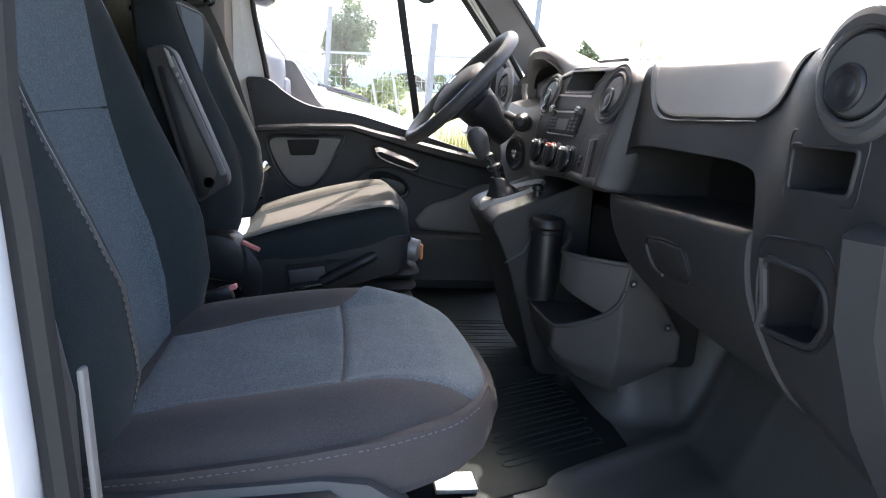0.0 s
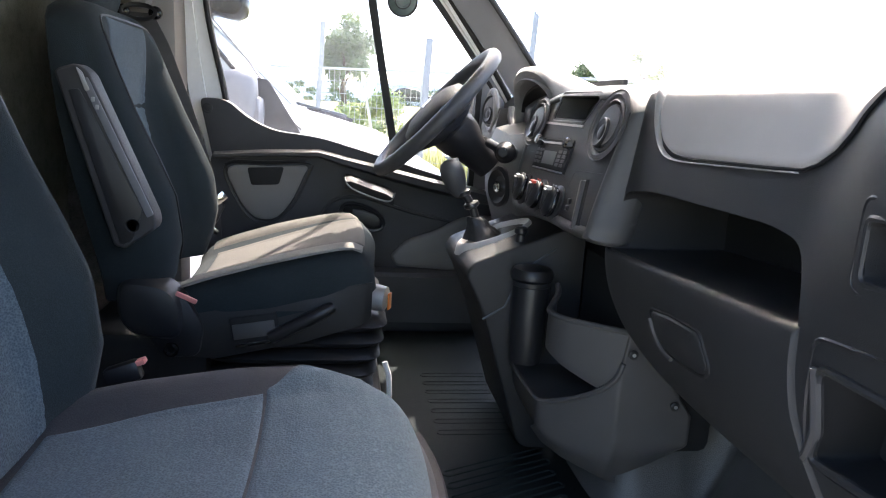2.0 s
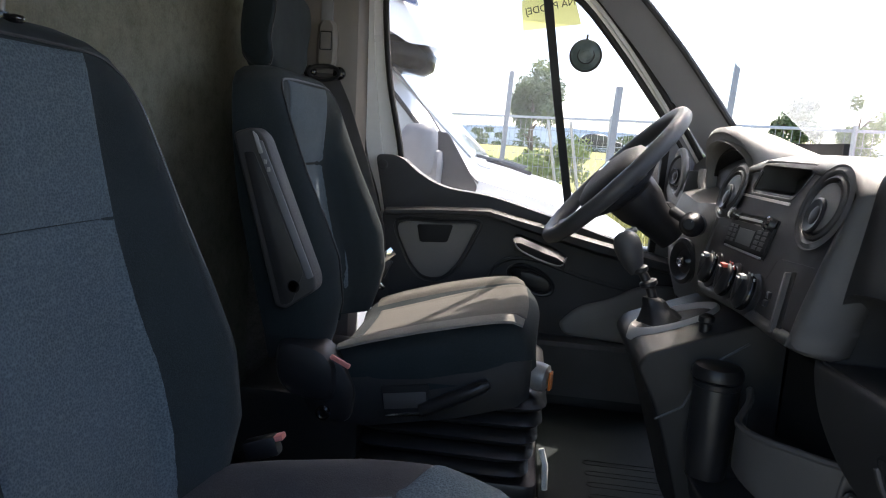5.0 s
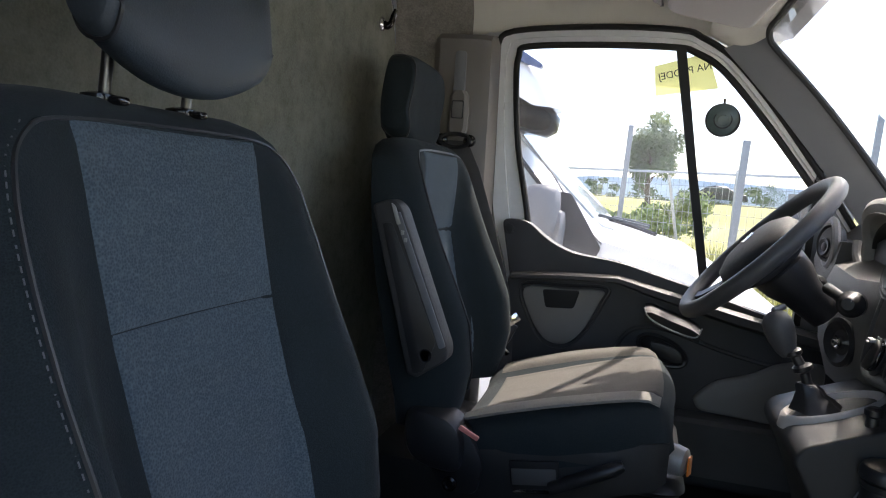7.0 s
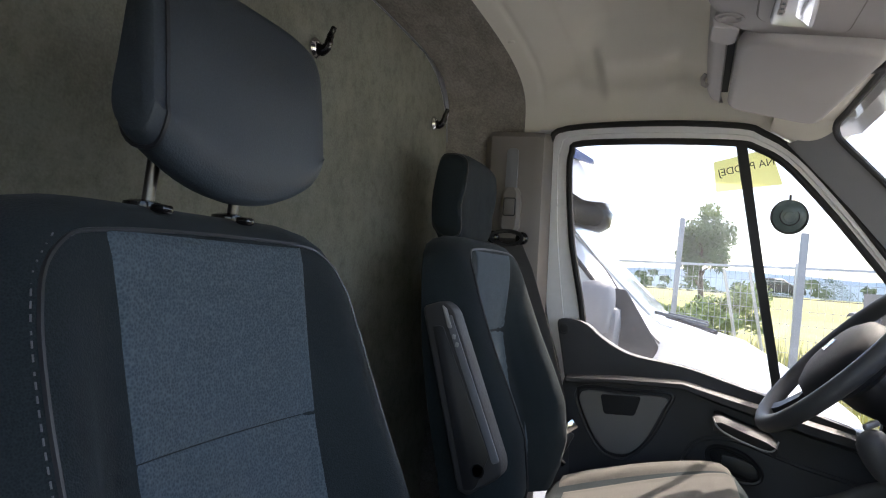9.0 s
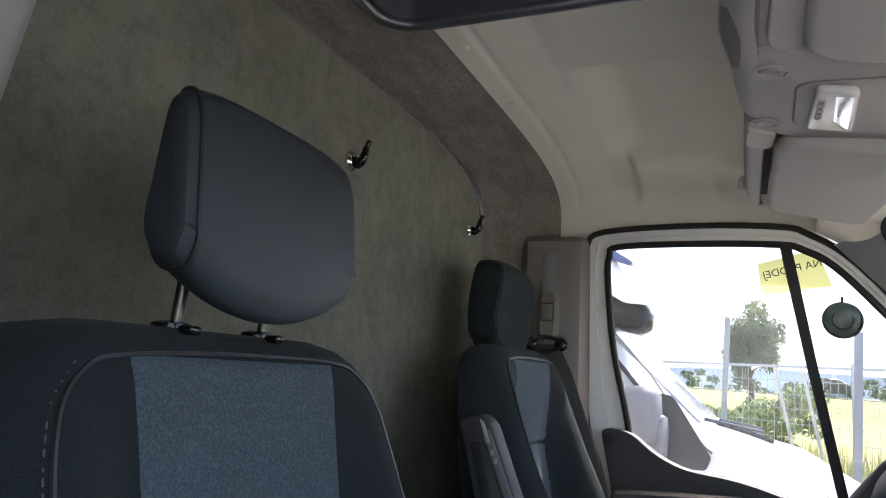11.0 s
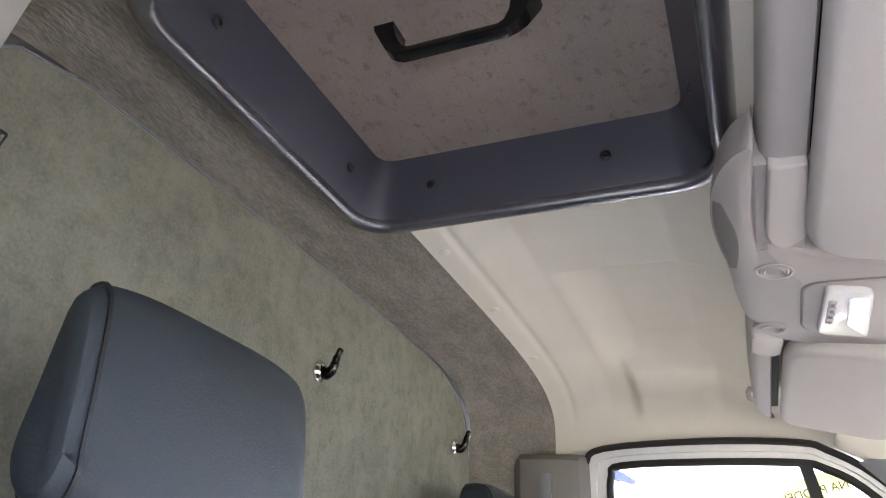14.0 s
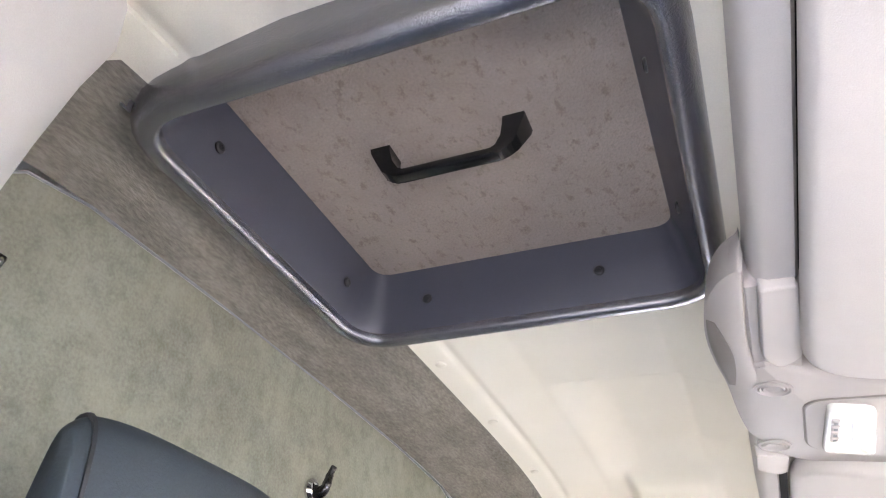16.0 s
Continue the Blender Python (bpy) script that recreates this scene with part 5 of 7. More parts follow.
part("body", cut(loft(frame_rings), prism(S_SLOT, "x", 0.9, 1.145), prism(rounded(S_RADIO, 0.005), "x", 0.9, 1.055)), DASH, stack, angle=50)
# same plastic as the bezel, painted darker for the shade it sits in
part("face_panel", cut(stack_slab(inset(S_OUT, 0.028), -0.004, 0.0022, 0.0012), prism(inset(S_SLOT, -0.001), "x", 0.9, 1.15), prism(rounded(S_RADIO, 0.005), "x", 0.9, 1.08)), DASH_FACE, stack, "inset face, recess shade put into its darker colour", angle=50)
# near-black sheet paints the shade at the back of the slot
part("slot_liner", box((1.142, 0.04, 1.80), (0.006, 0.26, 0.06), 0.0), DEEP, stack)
part("slot_frame", tube([on_stack(y, z, 0.0005) for y, z in inset(S_SLOT, -0.006)], 0.0032, 6, True), DASH, stack)
part("slot_lip", loft([[on_stack(y, 1.772 + 0.002 * k, d) for k, d in ((-1, 0.0), (-1, 0.004), (1, 0.004), (1, 0.0))] for y in (0.176, -0.034)]), DASH_SOFT, stack, "light lip below the cubby")
for y, z, r, tall in ((-0.148, 1.777, 0.047, 0.84), (0.233, 1.773, 0.048, 0.76)):
    round_vent(on_stack(y, z, 0.004), r, (-1, 0, 0.30), stack, 0.0, tall, True)


def on_radio(u, v, d=0.0):
    """A point on the radio's front: u across, v down."""
    a, b, c, e = (Vector(p) for p in S_RADIO)
    q = (a + (b - a) * u) * (1 - v) + (e + (c - e) * u) * v
    return on_stack(q.x, q.y, d)


def radio_plate(u0, u1, v0, v1, d0, d1):
    return loft([[on_radio(u, v, d) for u, v in ((u0, v0), (u1, v0), (u1, v1), (u0, v1))] for d in (d0, d1)])


radio = part("radio", radio_plate(0.02, 0.98, 0.02, 0.98, -0.012, 0.0015), DEEP, stack, "small black radio")
part("front", radio_plate(0.03, 0.97, 0.22, 0.86, 0.001, 0.0045), DEEP, radio, "raised black front plate")
part("disc_slot", radio_plate(0.16, 0.86, 0.09, 0.15, 0.001, 0.003), SILVER, radio, "bright edge of the disc slot")
part("screen", radio_plate(0.30, 0.66, 0.38, 0.78, 0.004, 0.0055), LCD, radio, "grey display")
part("lower_edge", radio_plate(0.04, 0.92, 0.93, 0.97, 0.001, 0.004), SILVER, radio)
for u, v in ((0.10, 0.09), (0.92, 0.15)):
    part("knob", lathe([(0.0105, 0), (0.0105, 0.013), (0.0075, 0.016)], on_radio(u, v, 0.001), (-1, 0, 0.30), 20), CHROME, radio, "bright knob")
for i in range(4):
    for u0, u1 in ((0.06, 0.15), (0.17, 0.26), (0.71, 0.80), (0.83, 0.92)):
        v = 0.32 + 0.13 * i
        part("button", radio_plate(u0, u1, v, v + 0.085, 0.004, 0.0062), DOORTRIM, radio)
part("heater_panel", stack_slab([(p.x, p.y) for p in spline([(y, z, 0) for y, z in ((0.222, 1.674), (0.09, 1.677), (-0.06, 1.680), (-0.080, 1.66), (-0.084, 1.630), (-0.07, 1.618), (0.05, 1.613), (0.195, 1.610))], 4, True)], -0.002, 0.0018, 0.001), DASH, stack)
for line in (((-0.070, 1.671), (-0.078, 1.698), (-0.092, 1.702), (-0.190, 1.708)), ((0.245, 1.706), (0.215, 1.712), (0.190, 1.713))):
    part("panel_seam", tube([on_stack(y, z, 0.0012) for y, z in line], 0.0012, 5), BLACK, stack)
for y, big in ((0.150, 0), (0.045, 1), (-0.048, 0)):
    c, ax = on_stack(y, 1.643, 0.001), Vector((-1, 0, 0.30)).normalized()
    k = part("heater_knob", lathe([(0.031, 0), (0.031, 0.004), (0.025, 0.006), (0.0245, 0.018), (0.020, 0.022), (0.006, 0.023)], c, ax, 28), BLACK, stack)
    part("knob_ring", lathe([(0.0255, 0.008), (0.0262, 0.009), (0.0262, 0.014), (0.0255, 0.015)], c, ax, 28), GLOSS, k)
    part("grip", box(c + ax * 0.024, (0.008, 0.009, 0.040), 0.002, rot=(20, 0, 0)), BLACK, k)
    for j in range(5):
        a = 0.9 + 0.45 * j
        part("scale_mark", box(c + ax * 0.0065 + Vector((0, -math.cos(a) * 0.0285, math.sin(a) * 0.0285)), (0.002, 0.004, 0.004), 0.0008), RED if big and j < 3 else SILVER, k)
    part("pointer", box(c + ax * 0.019 + Vector((0, -0.004, 0.021)), (0.008, 0.016, 0.006), 0.001), RED if big else SILVER, k, "red pointer" if big else "pale pointer")
part("card_slot", stack_slab(rounded([(-0.130, 1.692), (-0.137, 1.693), (-0.170, 1.621), (-0.163, 1.620)], 0.002, 3), 0.0, 0.009, 0.001), CONSOLE, stack, "grey edge of the card slot")
part("card_slot", stack_slab(rounded([(-0.138, 1.695), (-0.151, 1.696), (-0.184, 1.618), (-0.171, 1.617)], 0.003, 3), 0.0, 0.003, 0.001), DEEP, stack, "dark card slot")
for z in (1.645, 1.656):
    part("button", stack_slab(rounded([(-0.100, z + 0.004), (-0.111, z + 0.004), (-0.113, z - 0.004), (-0.102, z - 0.004)], 0.001, 2), 0.0, 0.006, 0.001), BLACK, stack)

# ---- lower console ----
con = thing("centre_console", "dark grey lower console with gear lever plinth and open bins", "console", (1.05, 0.05, FLOOR))
plinth = rounded([(0.892, 1.488), (0.905, 1.512), (0.96, 1.535), (1.03, 1.562), (1.12, 1.60), (1.12, 1.14), (1.02, 1.14), (0.985, 1.25), (0.93, 1.42)], [0.015, 0.02, 0.03, 0.03, 0, 0, 0.03, 0.05, 0.05], 4)
part("plinth", prism(plinth, "y", 0.065, 0.345, 0.018, 3), PLINTH, con)
part("plinth_seam", tube([(0.93, 0.064, 1.405), (0.97, 0.0635, 1.43), (1.00, 0.0635, 1.50), (1.06, 0.0635, 1.545)], 0.002, 5), BLACK, con)
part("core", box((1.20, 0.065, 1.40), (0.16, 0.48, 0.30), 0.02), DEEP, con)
# bins, open at the top


def con_y(x):
    return max(-0.2, -0.115 - (x - 0.995) * 0.85)


TOPZ = [(0.994, 1.322), (1.02, 1.332), (1.05, 1.350), (1.075, 1.372), (1.090, 1.395), (1.098, 1.43), (1.102, 1.474), (1.12, 1.470), (1.15, 1.43), (1.18, 1.392), (1.205, 1.355), (1.222, 1.33)]
LOWZ = [(0.994, 1.262), (1.01, 1.242), (1.04, 1.226), (1.09, 1.216), (1.125, 1.220), (1.17, 1.238), (1.215, 1.260), (1.222, 1.266)]


def side_face(u, v):
    x = 0.994 + 0.228 * u
    a, b = curve(LOWZ, x)[0], curve(TOPZ, x)[0]
    return (x, con_y(x) + 0.02 * smooth((0.35 - v) / 0.35) ** 2, a + (b - a) * v)


part("side_panel", patch(side_face, 0, 1, 0, 1, 60, 24, 0.008, (0, -1, 0), 0.003), CONSOLE, con, "grey lower side panel", angle=50)
for x, z in ((1.108, 1.437), (1.187, 1.352)):
    s = screw(con, (x, -0.206, z), (0, -1, 0), 0.0075, BLACK)
    part("screw_head", lathe([(0.003, 0.002), (0.003, 0.0045), (0.001, 0.005)], (x, -0.206, z), (0, -1, 0), 10), STEEL, s)
part("front_skirt", loft([[(1.02 + k, -0.128 - 0.3 * k, z), (1.004 + k, -0.122, z), (0.996 + k, -0.112, z), (0.993 + k, -0.09, z), (0.993 + k, 0.19, z), (1.0 + k, 0.205, z), (1.02 + k, 0.21, z), (1.12, 0.21, z), (1.12, -0.17, z)] for k, z in ((0, 1.318), (0.004, 1.29), (0.014, 1.26), (0.03, 1.235), (0.055, 1.215), (0.08, 1.20))]), CONSOLE, con, angle=60)
part("lower_bin_rim", tube(spline([(1.0, 0.215, 1.318), (0.993, 0.10, 1.318), (0.992, -0.03, 1.320), (0.993, -0.095, 1.321), (1.0, -0.120, 1.324), (1.02, -0.137, 1.332), (1.05, -0.162, 1.350), (1.075, -0.183, 1.372), (1.090, -0.196, 1.395), (1.097, -0.20, 1.42)], 5), 0.0045, 8), CONSOLE, con)
part("lower_bin", box((1.085, 0.04, 1.300), (0.11, 0.30, 0.004), 0.0), DEEP, con)
ub = [(1.046, 0.000), (1.036, -0.035), (1.020, -0.060), (1.008, -0.082), (1.008, -0.108), (1.022, -0.135), (1.05, -0.160), (1.08, -0.184), (1.108, -0.201)]
ubs = spline([(x, y, 0) for x, y in ub], 6)


def bin_face(u, v):
    k = u * (len(ubs) - 1)
    i = min(int(k), len(ubs) - 2)
    q = ubs[i].lerp(ubs[i + 1], k - i)
    low = 1.405 - 0.045 * smooth((u - 0.4) / 0.6)
    high = 1.468 + 0.022 * smooth((0.35 - u) / 0.35)
    return (q.x, q.y, low + (high - low) * v)


part("upper_bin", patch(bin_face, 0, 1, 0, 1, 60, 14, 0.006, (-0.6, -0.8, 0), 0.002), CONSOLE, con, "grey upper bin wall", angle=60)
part("upper_bin_rim", tube([Vector(bin_face(k / 60, 1.0)) + Vector((0.003, 0.003, 0)) for k in range(61)], 0.0055, 8), CONSOLE, con)
part("upper_bin_floor", box((1.115, -0.065, 1.420), (0.10, 0.13, 0.006), 0.0), DEEP, con)
bot = thing("bottle_holder", "ribbed black cylindrical bottle holder in the console", "cup holder", (1.01, 0.055, 1.33))
part("cylinder", lathe([(0.030, 0.0), (0.033, 0.04), (0.034, 0.142), (0.033, 0.146), (0.028, 0.14)], (1.008, 0.030, 1.338), (0, 0, 1), 30), BLACK, bot)
part("neck_ring", lathe([(0.030, 0.140), (0.0355, 0.146), (0.0355, 0.153), (0.031, 0.156)], (1.008, 0.030, 1.338), (0, 0, 1), 30), BLACK, bot)
part("lid", lathe([(0.034, 0.155), (0.0385, 0.159), (0.0385, 0.168), (0.034, 0.176), (0.018, 0.180)], (1.008, 0.030, 1.338), (0, 0, 1), 30), BLACK, bot, "black domed lid")
# gear lever
gear = thing("gear_lever", "black gear lever with boot in a grey tray", "gear lever", (0.96, 0.21, 1.54))
tr = [(0.965 + 0.075 * math.cos(a) * (1 + 0.1 * math.cos(a)), 0.205 + 0.055 * math.sin(a)) for a in (2 * math.pi * k / 28 for k in range(28))]
part("tray", loft([[(x + (0.965 - x) * g, y + (0.205 - y) * g, 1.535 + (x - 0.965) * 0.36 + h) for x, y in tr] for g, h in ((-0.06, -0.012), (0.0, 0.008), (0.06, 0.012), (0.14, 0.004), (0.18, -0.004))]), DASH_SOFT, gear, "grey tray round the boot")
part("boot", loft([[(cx + r * math.cos(a) * (1 + 0.09 * math.cos(6 * a)), 0.208 + r * 0.8 * math.sin(a), z) for a in (2 * math.pi * k / 36 for k in range(36))] for cx, z, r in ((0.958, 1.530, 0.046), (0.955, 1.541, 0.040), (0.950, 1.546, 0.034), (0.944, 1.556, 0.027), (0.940, 1.560, 0.022), (0.935, 1.570, 0.0195), (0.931, 1.575, 0.015))]), BLACK, gear)
part("shaft", tube([(0.934, 0.21, 1.570), (0.925, 0.21, 1.595), (0.905, 0.212, 1.625), (0.89, 0.215, 1.65)], 0.0085, 10), BLACK, gear)
part("collar", lathe([(0.012, 0), (0.016, 0.003), (0.016, 0.010), (0.010, 0.013)], (0.925, 0.210, 1.594), (-0.45, 0, 1), 18), BLACK, gear)
part("collar", lathe([(0.011, 0), (0.014, 0.003), (0.014, 0.009), (0.010, 0.012)], (0.908, 0.211, 1.618), (-0.45, 0, 1), 18), BLACK, gear)
part("knob", lathe([(0.010, -0.035), (0.016, -0.025), (0.022, -0.005), (0.0245, 0.012), (0.0235, 0.026), (0.018, 0.037), (0.009, 0.042)], (0.886, 0.215, 1.648), (-0.42, 0, 1), 24), WHEELSKIN, gear, "rounded black knob")
part("grab_post", lathe([(0.010, 0), (0.009, 0.014), (0.013, 0.018), (0.013, 0.026), (0.008, 0.03)], (1.0, 0.10, 1.548), (0, 0, 1), 16), BLACK, con)

# ---- driver's side: cluster, column, wheel ----
clu = thing("instrument_cluster", "hooded instrument cluster behind the steering wheel", "instrument cluster", (1.1, 0.45, 1.75))
hood = []
arc = [math.pi * k / 20 for k in range(21)]
for x, zt, w, th in ((1.083, 0.078, 0.166, 0.012), (1.070, 0.086, 0.174, 0.018), (1.074, 0.096, 0.182, 0.026), (1.10, 0.100, 0.187, 0.030), (1.15, 0.090, 0.189, 0.032), (1.20, 0.070, 0.187, 0.032), (1.26, 0.048, 0.18, 0.03), (1.33, 0.022, 0.17, 0.02)):
    low = 1.758 if x < 1.16 else 1.785
    hood.append([(x + 0.03, 0.45 + w * 0.97, low)] + [(x + 0.03 * (1 - math.sin(a)), 0.45 + w * math.cos(a), 1.795 + zt * math.sin(a) ** 0.7) for a in arc] + [(x + 0.03, 0.45 - w * 0.97, low), (x + 0.03, 0.45 - (w - th), low)]
                + [(x + 0.03 * (1 - math.sin(a)), 0.45 + (w - th) * math.cos(a), 1.795 + (zt - th) * math.sin(a) ** 0.8) for a in reversed(arc)] + [(x + 0.03, 0.45 + (w - th), low)])
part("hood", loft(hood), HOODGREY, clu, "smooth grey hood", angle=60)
# near-black shell paints the shade under the hood
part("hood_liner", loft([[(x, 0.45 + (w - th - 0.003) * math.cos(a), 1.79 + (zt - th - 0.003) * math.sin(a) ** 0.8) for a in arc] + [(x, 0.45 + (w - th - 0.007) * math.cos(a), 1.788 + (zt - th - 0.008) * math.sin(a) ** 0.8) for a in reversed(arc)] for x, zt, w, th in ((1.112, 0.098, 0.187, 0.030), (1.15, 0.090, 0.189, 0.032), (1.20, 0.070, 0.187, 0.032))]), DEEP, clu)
# pale tube stands for light caught on the surround's inner edge
part("surround", tube(spline([(1.098, 0.655, 1.80), (1.096, 0.645, 1.772), (1.100, 0.625, 1.750), (1.108, 0.600, 1.738)], 5), 0.009, 8), HOODGREY, clu, "lit inner edge of the dial surround, as a pale tube")
part("dial_face", box((1.25, 0.45, 1.80), (0.01, 0.33, 0.14), 0.0), DEEP, clu)
for y in (0.37, 0.53):
    part("dial", lathe([(0.05, 0), (0.05, 0.006), (0.046, 0.007), (0.044, 0.002)], (1.244, y, 1.80), (-1, 0, 0.2), 28), BLACK, clu)
part("lower_shroud", loft([[(1.12, y, 1.765 - d), (1.052 + e, y, 1.745 - d), (1.034 + e, y, 1.70 - d), (1.03 + e, y, 1.65), (1.035 + e, y, 1.58), (1.07, y, 1.50), (1.2, y, 1.48), (1.3, y, 1.70)] for y, d, e in ((0.262, 0.012, 0.03), (0.275, 0.006, 0.008), (0.30, 0.0, 0.0), (0.45, 0.01, -0.004), (0.60, 0.0, 0.0), (0.66, 0.0, 0.01))]), COLPANEL, clu, "grey-brown column panel", angle=45)
# near-black filler paints the dark gap between column panel and stack
part("gap_fill", loft([[(1.10, y, 1.78), (1.075, y, 1.70), (1.075, y, 1.55), (1.2, y, 1.52), (1.3, y, 1.76)] for y in (0.20, 0.27)]), DEEP, clu)
part("side_fill", loft([[(1.07, y, 1.795), (1.06, y, 1.74), (1.08, y, 1.62), (1.12, y, 1.46), (1.3, y, 1.45), (1.3, y, 1.80)] for y in (0.66, 0.76, 0.85)]), DASH, clu)
v = round_vent((1.062, 0.735, 1.788), 0.042, (-0.9, -0.3, 0.08), clu)
part("vent_frame", tube([(1.064, 0.735 + 0.052 * math.cos(a), 1.788 + 0.052 * math.sin(a)) for a in (2 * math.pi * k / 30 for k in range(30))], 0.009, 8, True), HOODGREY, clu, "grey vent surround")
lock = part("ignition_ring", lathe([(0.046, 0.0), (0.046, 0.006), (0.038, 0.010), (0.030, 0.004), (0.018, -0.004)], (1.020, 0.385, 1.620), (-1, -0.35, 0), 30), BLACK, clu)
part("lock_barrel", lathe([(0.013, -0.004), (0.013, 0.010), (0.010, 0.012), (0.004, 0.009)], (1.020, 0.385, 1.620), (-1, -0.35, 0), 20), CHROME, lock, "chrome lock barrel")
# keys hanging by the column
keys = thing("key_ring", "small bunch of keys on the column", "keys", (1.02, 0.25, 1.72))
part("ring", tube([(1.046, 0.280 + 0.013 * math.cos(a), 1.745 + 0.011 * math.sin(a)) for a in (2 * math.pi * k / 16 for k in range(16))], 0.002, 6, True), CHROME, keys)
part("fob", box((1.052, 0.278, 1.722), (0.014, 0.020, 0.034), 0.005, rot=(10, 0, 10)), BLACK, keys)

WC, WN = Vector((0.872, 0.455, 1.776)), Vector((-0.745, 0.0, 0.667)).normalized()
WU = Vector((0.667, 0, 0.745)).normalized()
WS = Vector((0, 1, 0))
wheel = thing("steering_wheel", "black steering wheel with padded airbag hub", "steering wheel", WC)


def on_wheel(a, r, h=0.0):
    return WC + (WS * math.cos(a) + WU * math.sin(a)) * r + WN * h


part("rim", tube([on_wheel(2 * math.pi * k / 56, 0.181) for k in range(56)], 0.0165, 14, True), WHEELSKIN, wheel)
pad_s = []
for r, h in ((0.060, -0.050), (0.092, -0.035), (0.100, -0.010), (0.092, 0.010), (0.066, 0.022), (0.033, 0.027), (0.006, 0.028)):
    pad_s.append([on_wheel(a, r * (1.0 + 0.10 * math.cos(2 * a) + (0.06 if math.sin(a) < -0.3 else 0)), h) for a in (2 * math.pi * k / 36 for k in range(36))])
part("airbag_pad", loft(pad_s), HUBSKIN, wheel, angle=60)
part("badge", loft([[on_wheel(a, r * (1 if k % 2 else 0.62), h) for k, a in enumerate(2 * math.pi * j / 8 for j in range(8))] for r, h in ((0.020, 0.024), (0.020, 0.030), (0.016, 0.031))]), CHROME, wheel, "plain chrome badge shape")
for a, w in ((math.radians(8), 0.024), (math.radians(172), 0.024), (math.radians(-68), 0.018), (math.radians(-112), 0.018)):
    d = WS * math.cos(a) + WU * math.sin(a)
    t = WN.cross(d)
    part("spoke", loft([[WC + d * r + t * w * k + WN * h2 for k, h2 in ((-1, h - 0.012), (-0.8, h), (0.8, h), (1, h - 0.012), (0.7, h - 0.02), (-0.7, h - 0.02))] for r, h in ((0.07, -0.006), (0.11, -0.010), (0.15, -0.004), (0.176, 0.006))]), BLACK, wheel)
col = thing("steering_column", "black steering column shroud with control stalks", "steering column", (0.98, 0.455, 1.68))
part("shroud", loft([[WC + (WS * math.cos(a) * w + WU * math.sin(a) * h) - WN * d for a in (2 * math.pi * k / 24 for k in range(24))] for w, h, d in ((0.052, 0.046, 0.035), (0.070, 0.056, 0.055), (0.068, 0.052, 0.085), (0.050, 0.040, 0.115), (0.036, 0.030, 0.18))]), BLACK, col)
for s in (-1, 1):
    root = WC - WN * 0.13 + WU * 0.035
    st = part("stalk", tube([root + WS * s * 0.05, root + WS * s * 0.10 - WN * 0.01, root + WS * s * 0.145 - WN * 0.02], [0.011, 0.010, 0.009], 10), BLACK, col)
    part("stalk_end", lathe([(0.013, -0.03), (0.022, -0.022), (0.0235, 0.004), (0.018, 0.010), (0.016, 0.020), (0.010, 0.026)], root + WS * s * 0.150 - WN * 0.02, (-0.5, s, 0.1), 20), BLACK, st)
    part("stalk_mark", box(root + WS * s * 0.172 - WN * 0.012, (0.004, 0.006, 0.010), 0.001), SILVER, st)
for k in range(3):
    part("satellite_button", lathe([(0.006, 0), (0.006, 0.01), (0.004, 0.012)], WC - WN * (0.10 - 0.004 * k) - WS * (0.075 + 0.010 * k) - WU * (0.045 + 0.006 * k), (-0.8, -0.5, -0.2), 12), SILVER, col)

# ---- footwell ----
mat_o = thing("rubber_mat", "ribbed black rubber mat on the cab floor", "floor mat", (1.0, 0, FLOOR))
part("sheet", prism(rounded([(0.77, -0.42), (1.12, -0.30), (1.14, 0.24), (1.16, 0.82), (0.77, 0.82)], 0.04), "z", FLOOR, FLOOR + 0.006, 0.002), MAT, mat_o)
for i in range(8):
    ra, rb = Vector((0.872, -0.0425 * i, 0)), Vector((1.066 + 0.004 * (i % 2), 0.081 - 0.0425 * i, 0))
    d = (rb - ra).normalized()
    n = Vector((-d.y, d.x, 0))
    loop = [rb + (d * math.cos(t) + n * math.sin(t)) * 0.009 for t in (math.pi * (k / 8 - 0.5) for k in range(9))] + [ra + (d * math.cos(t) + n * math.sin(t)) * 0.009 for t in (math.pi * (k / 8 + 0.5) for k in range(9))]
    part("rib", tube([(p.x, p.y, FLOOR + 0.0055) for p in loop], 0.0034, 6, True), MAT, mat_o)
for i in range(7):
    y = 0.165 + 0.052 * i
    ends = ((1.055, -0.5), (0.885, 0.5))
    loop = [(x + 0.010 * math.cos(t), y + 0.010 * math.sin(t), FLOOR + 0.0052) for x, o in ends for t in (math.pi * (k / 8 + o) for k in range(9))]
    part("rib", tube(loop, 0.0020, 6, True), MAT, mat_o)


def toe(x, y):
    hump = 0.34 * smooth((y - (-0.165 + 0.25 * max(0.0, x - 1.26))) / 0.14) * smooth((x - 1.11) / 0.08)
    fold = 0.013 * math.exp(-((y + 0.35 - 0.50 * (x - 0.96)) / 0.022) ** 2) * smooth((x - 0.90) / 0.08)
    fold += 0.009 * math.exp(-((y + 0.50 - 0.45 * (x - 0.96)) / 0.03) ** 2) * smooth((x - 1.0) / 0.1)
    return FLOOR + 0.003 + hump + fold + 0.34 * smooth((x - 1.27 - 0.1 * y) / 0.26)


solid("trim_12", patch(lambda u, v: (0.86 + 0.66 * u, -0.86 + 0.98 * v, toe(0.86 + 0.66 * u, -0.86 + 0.98 * v)), 0, 1, 0, 1, 90, 130, 0.02, (0, 0, 1)), LINING, "moulded black floor lining rising under the dashboard", "trim", "structure", angle=80)
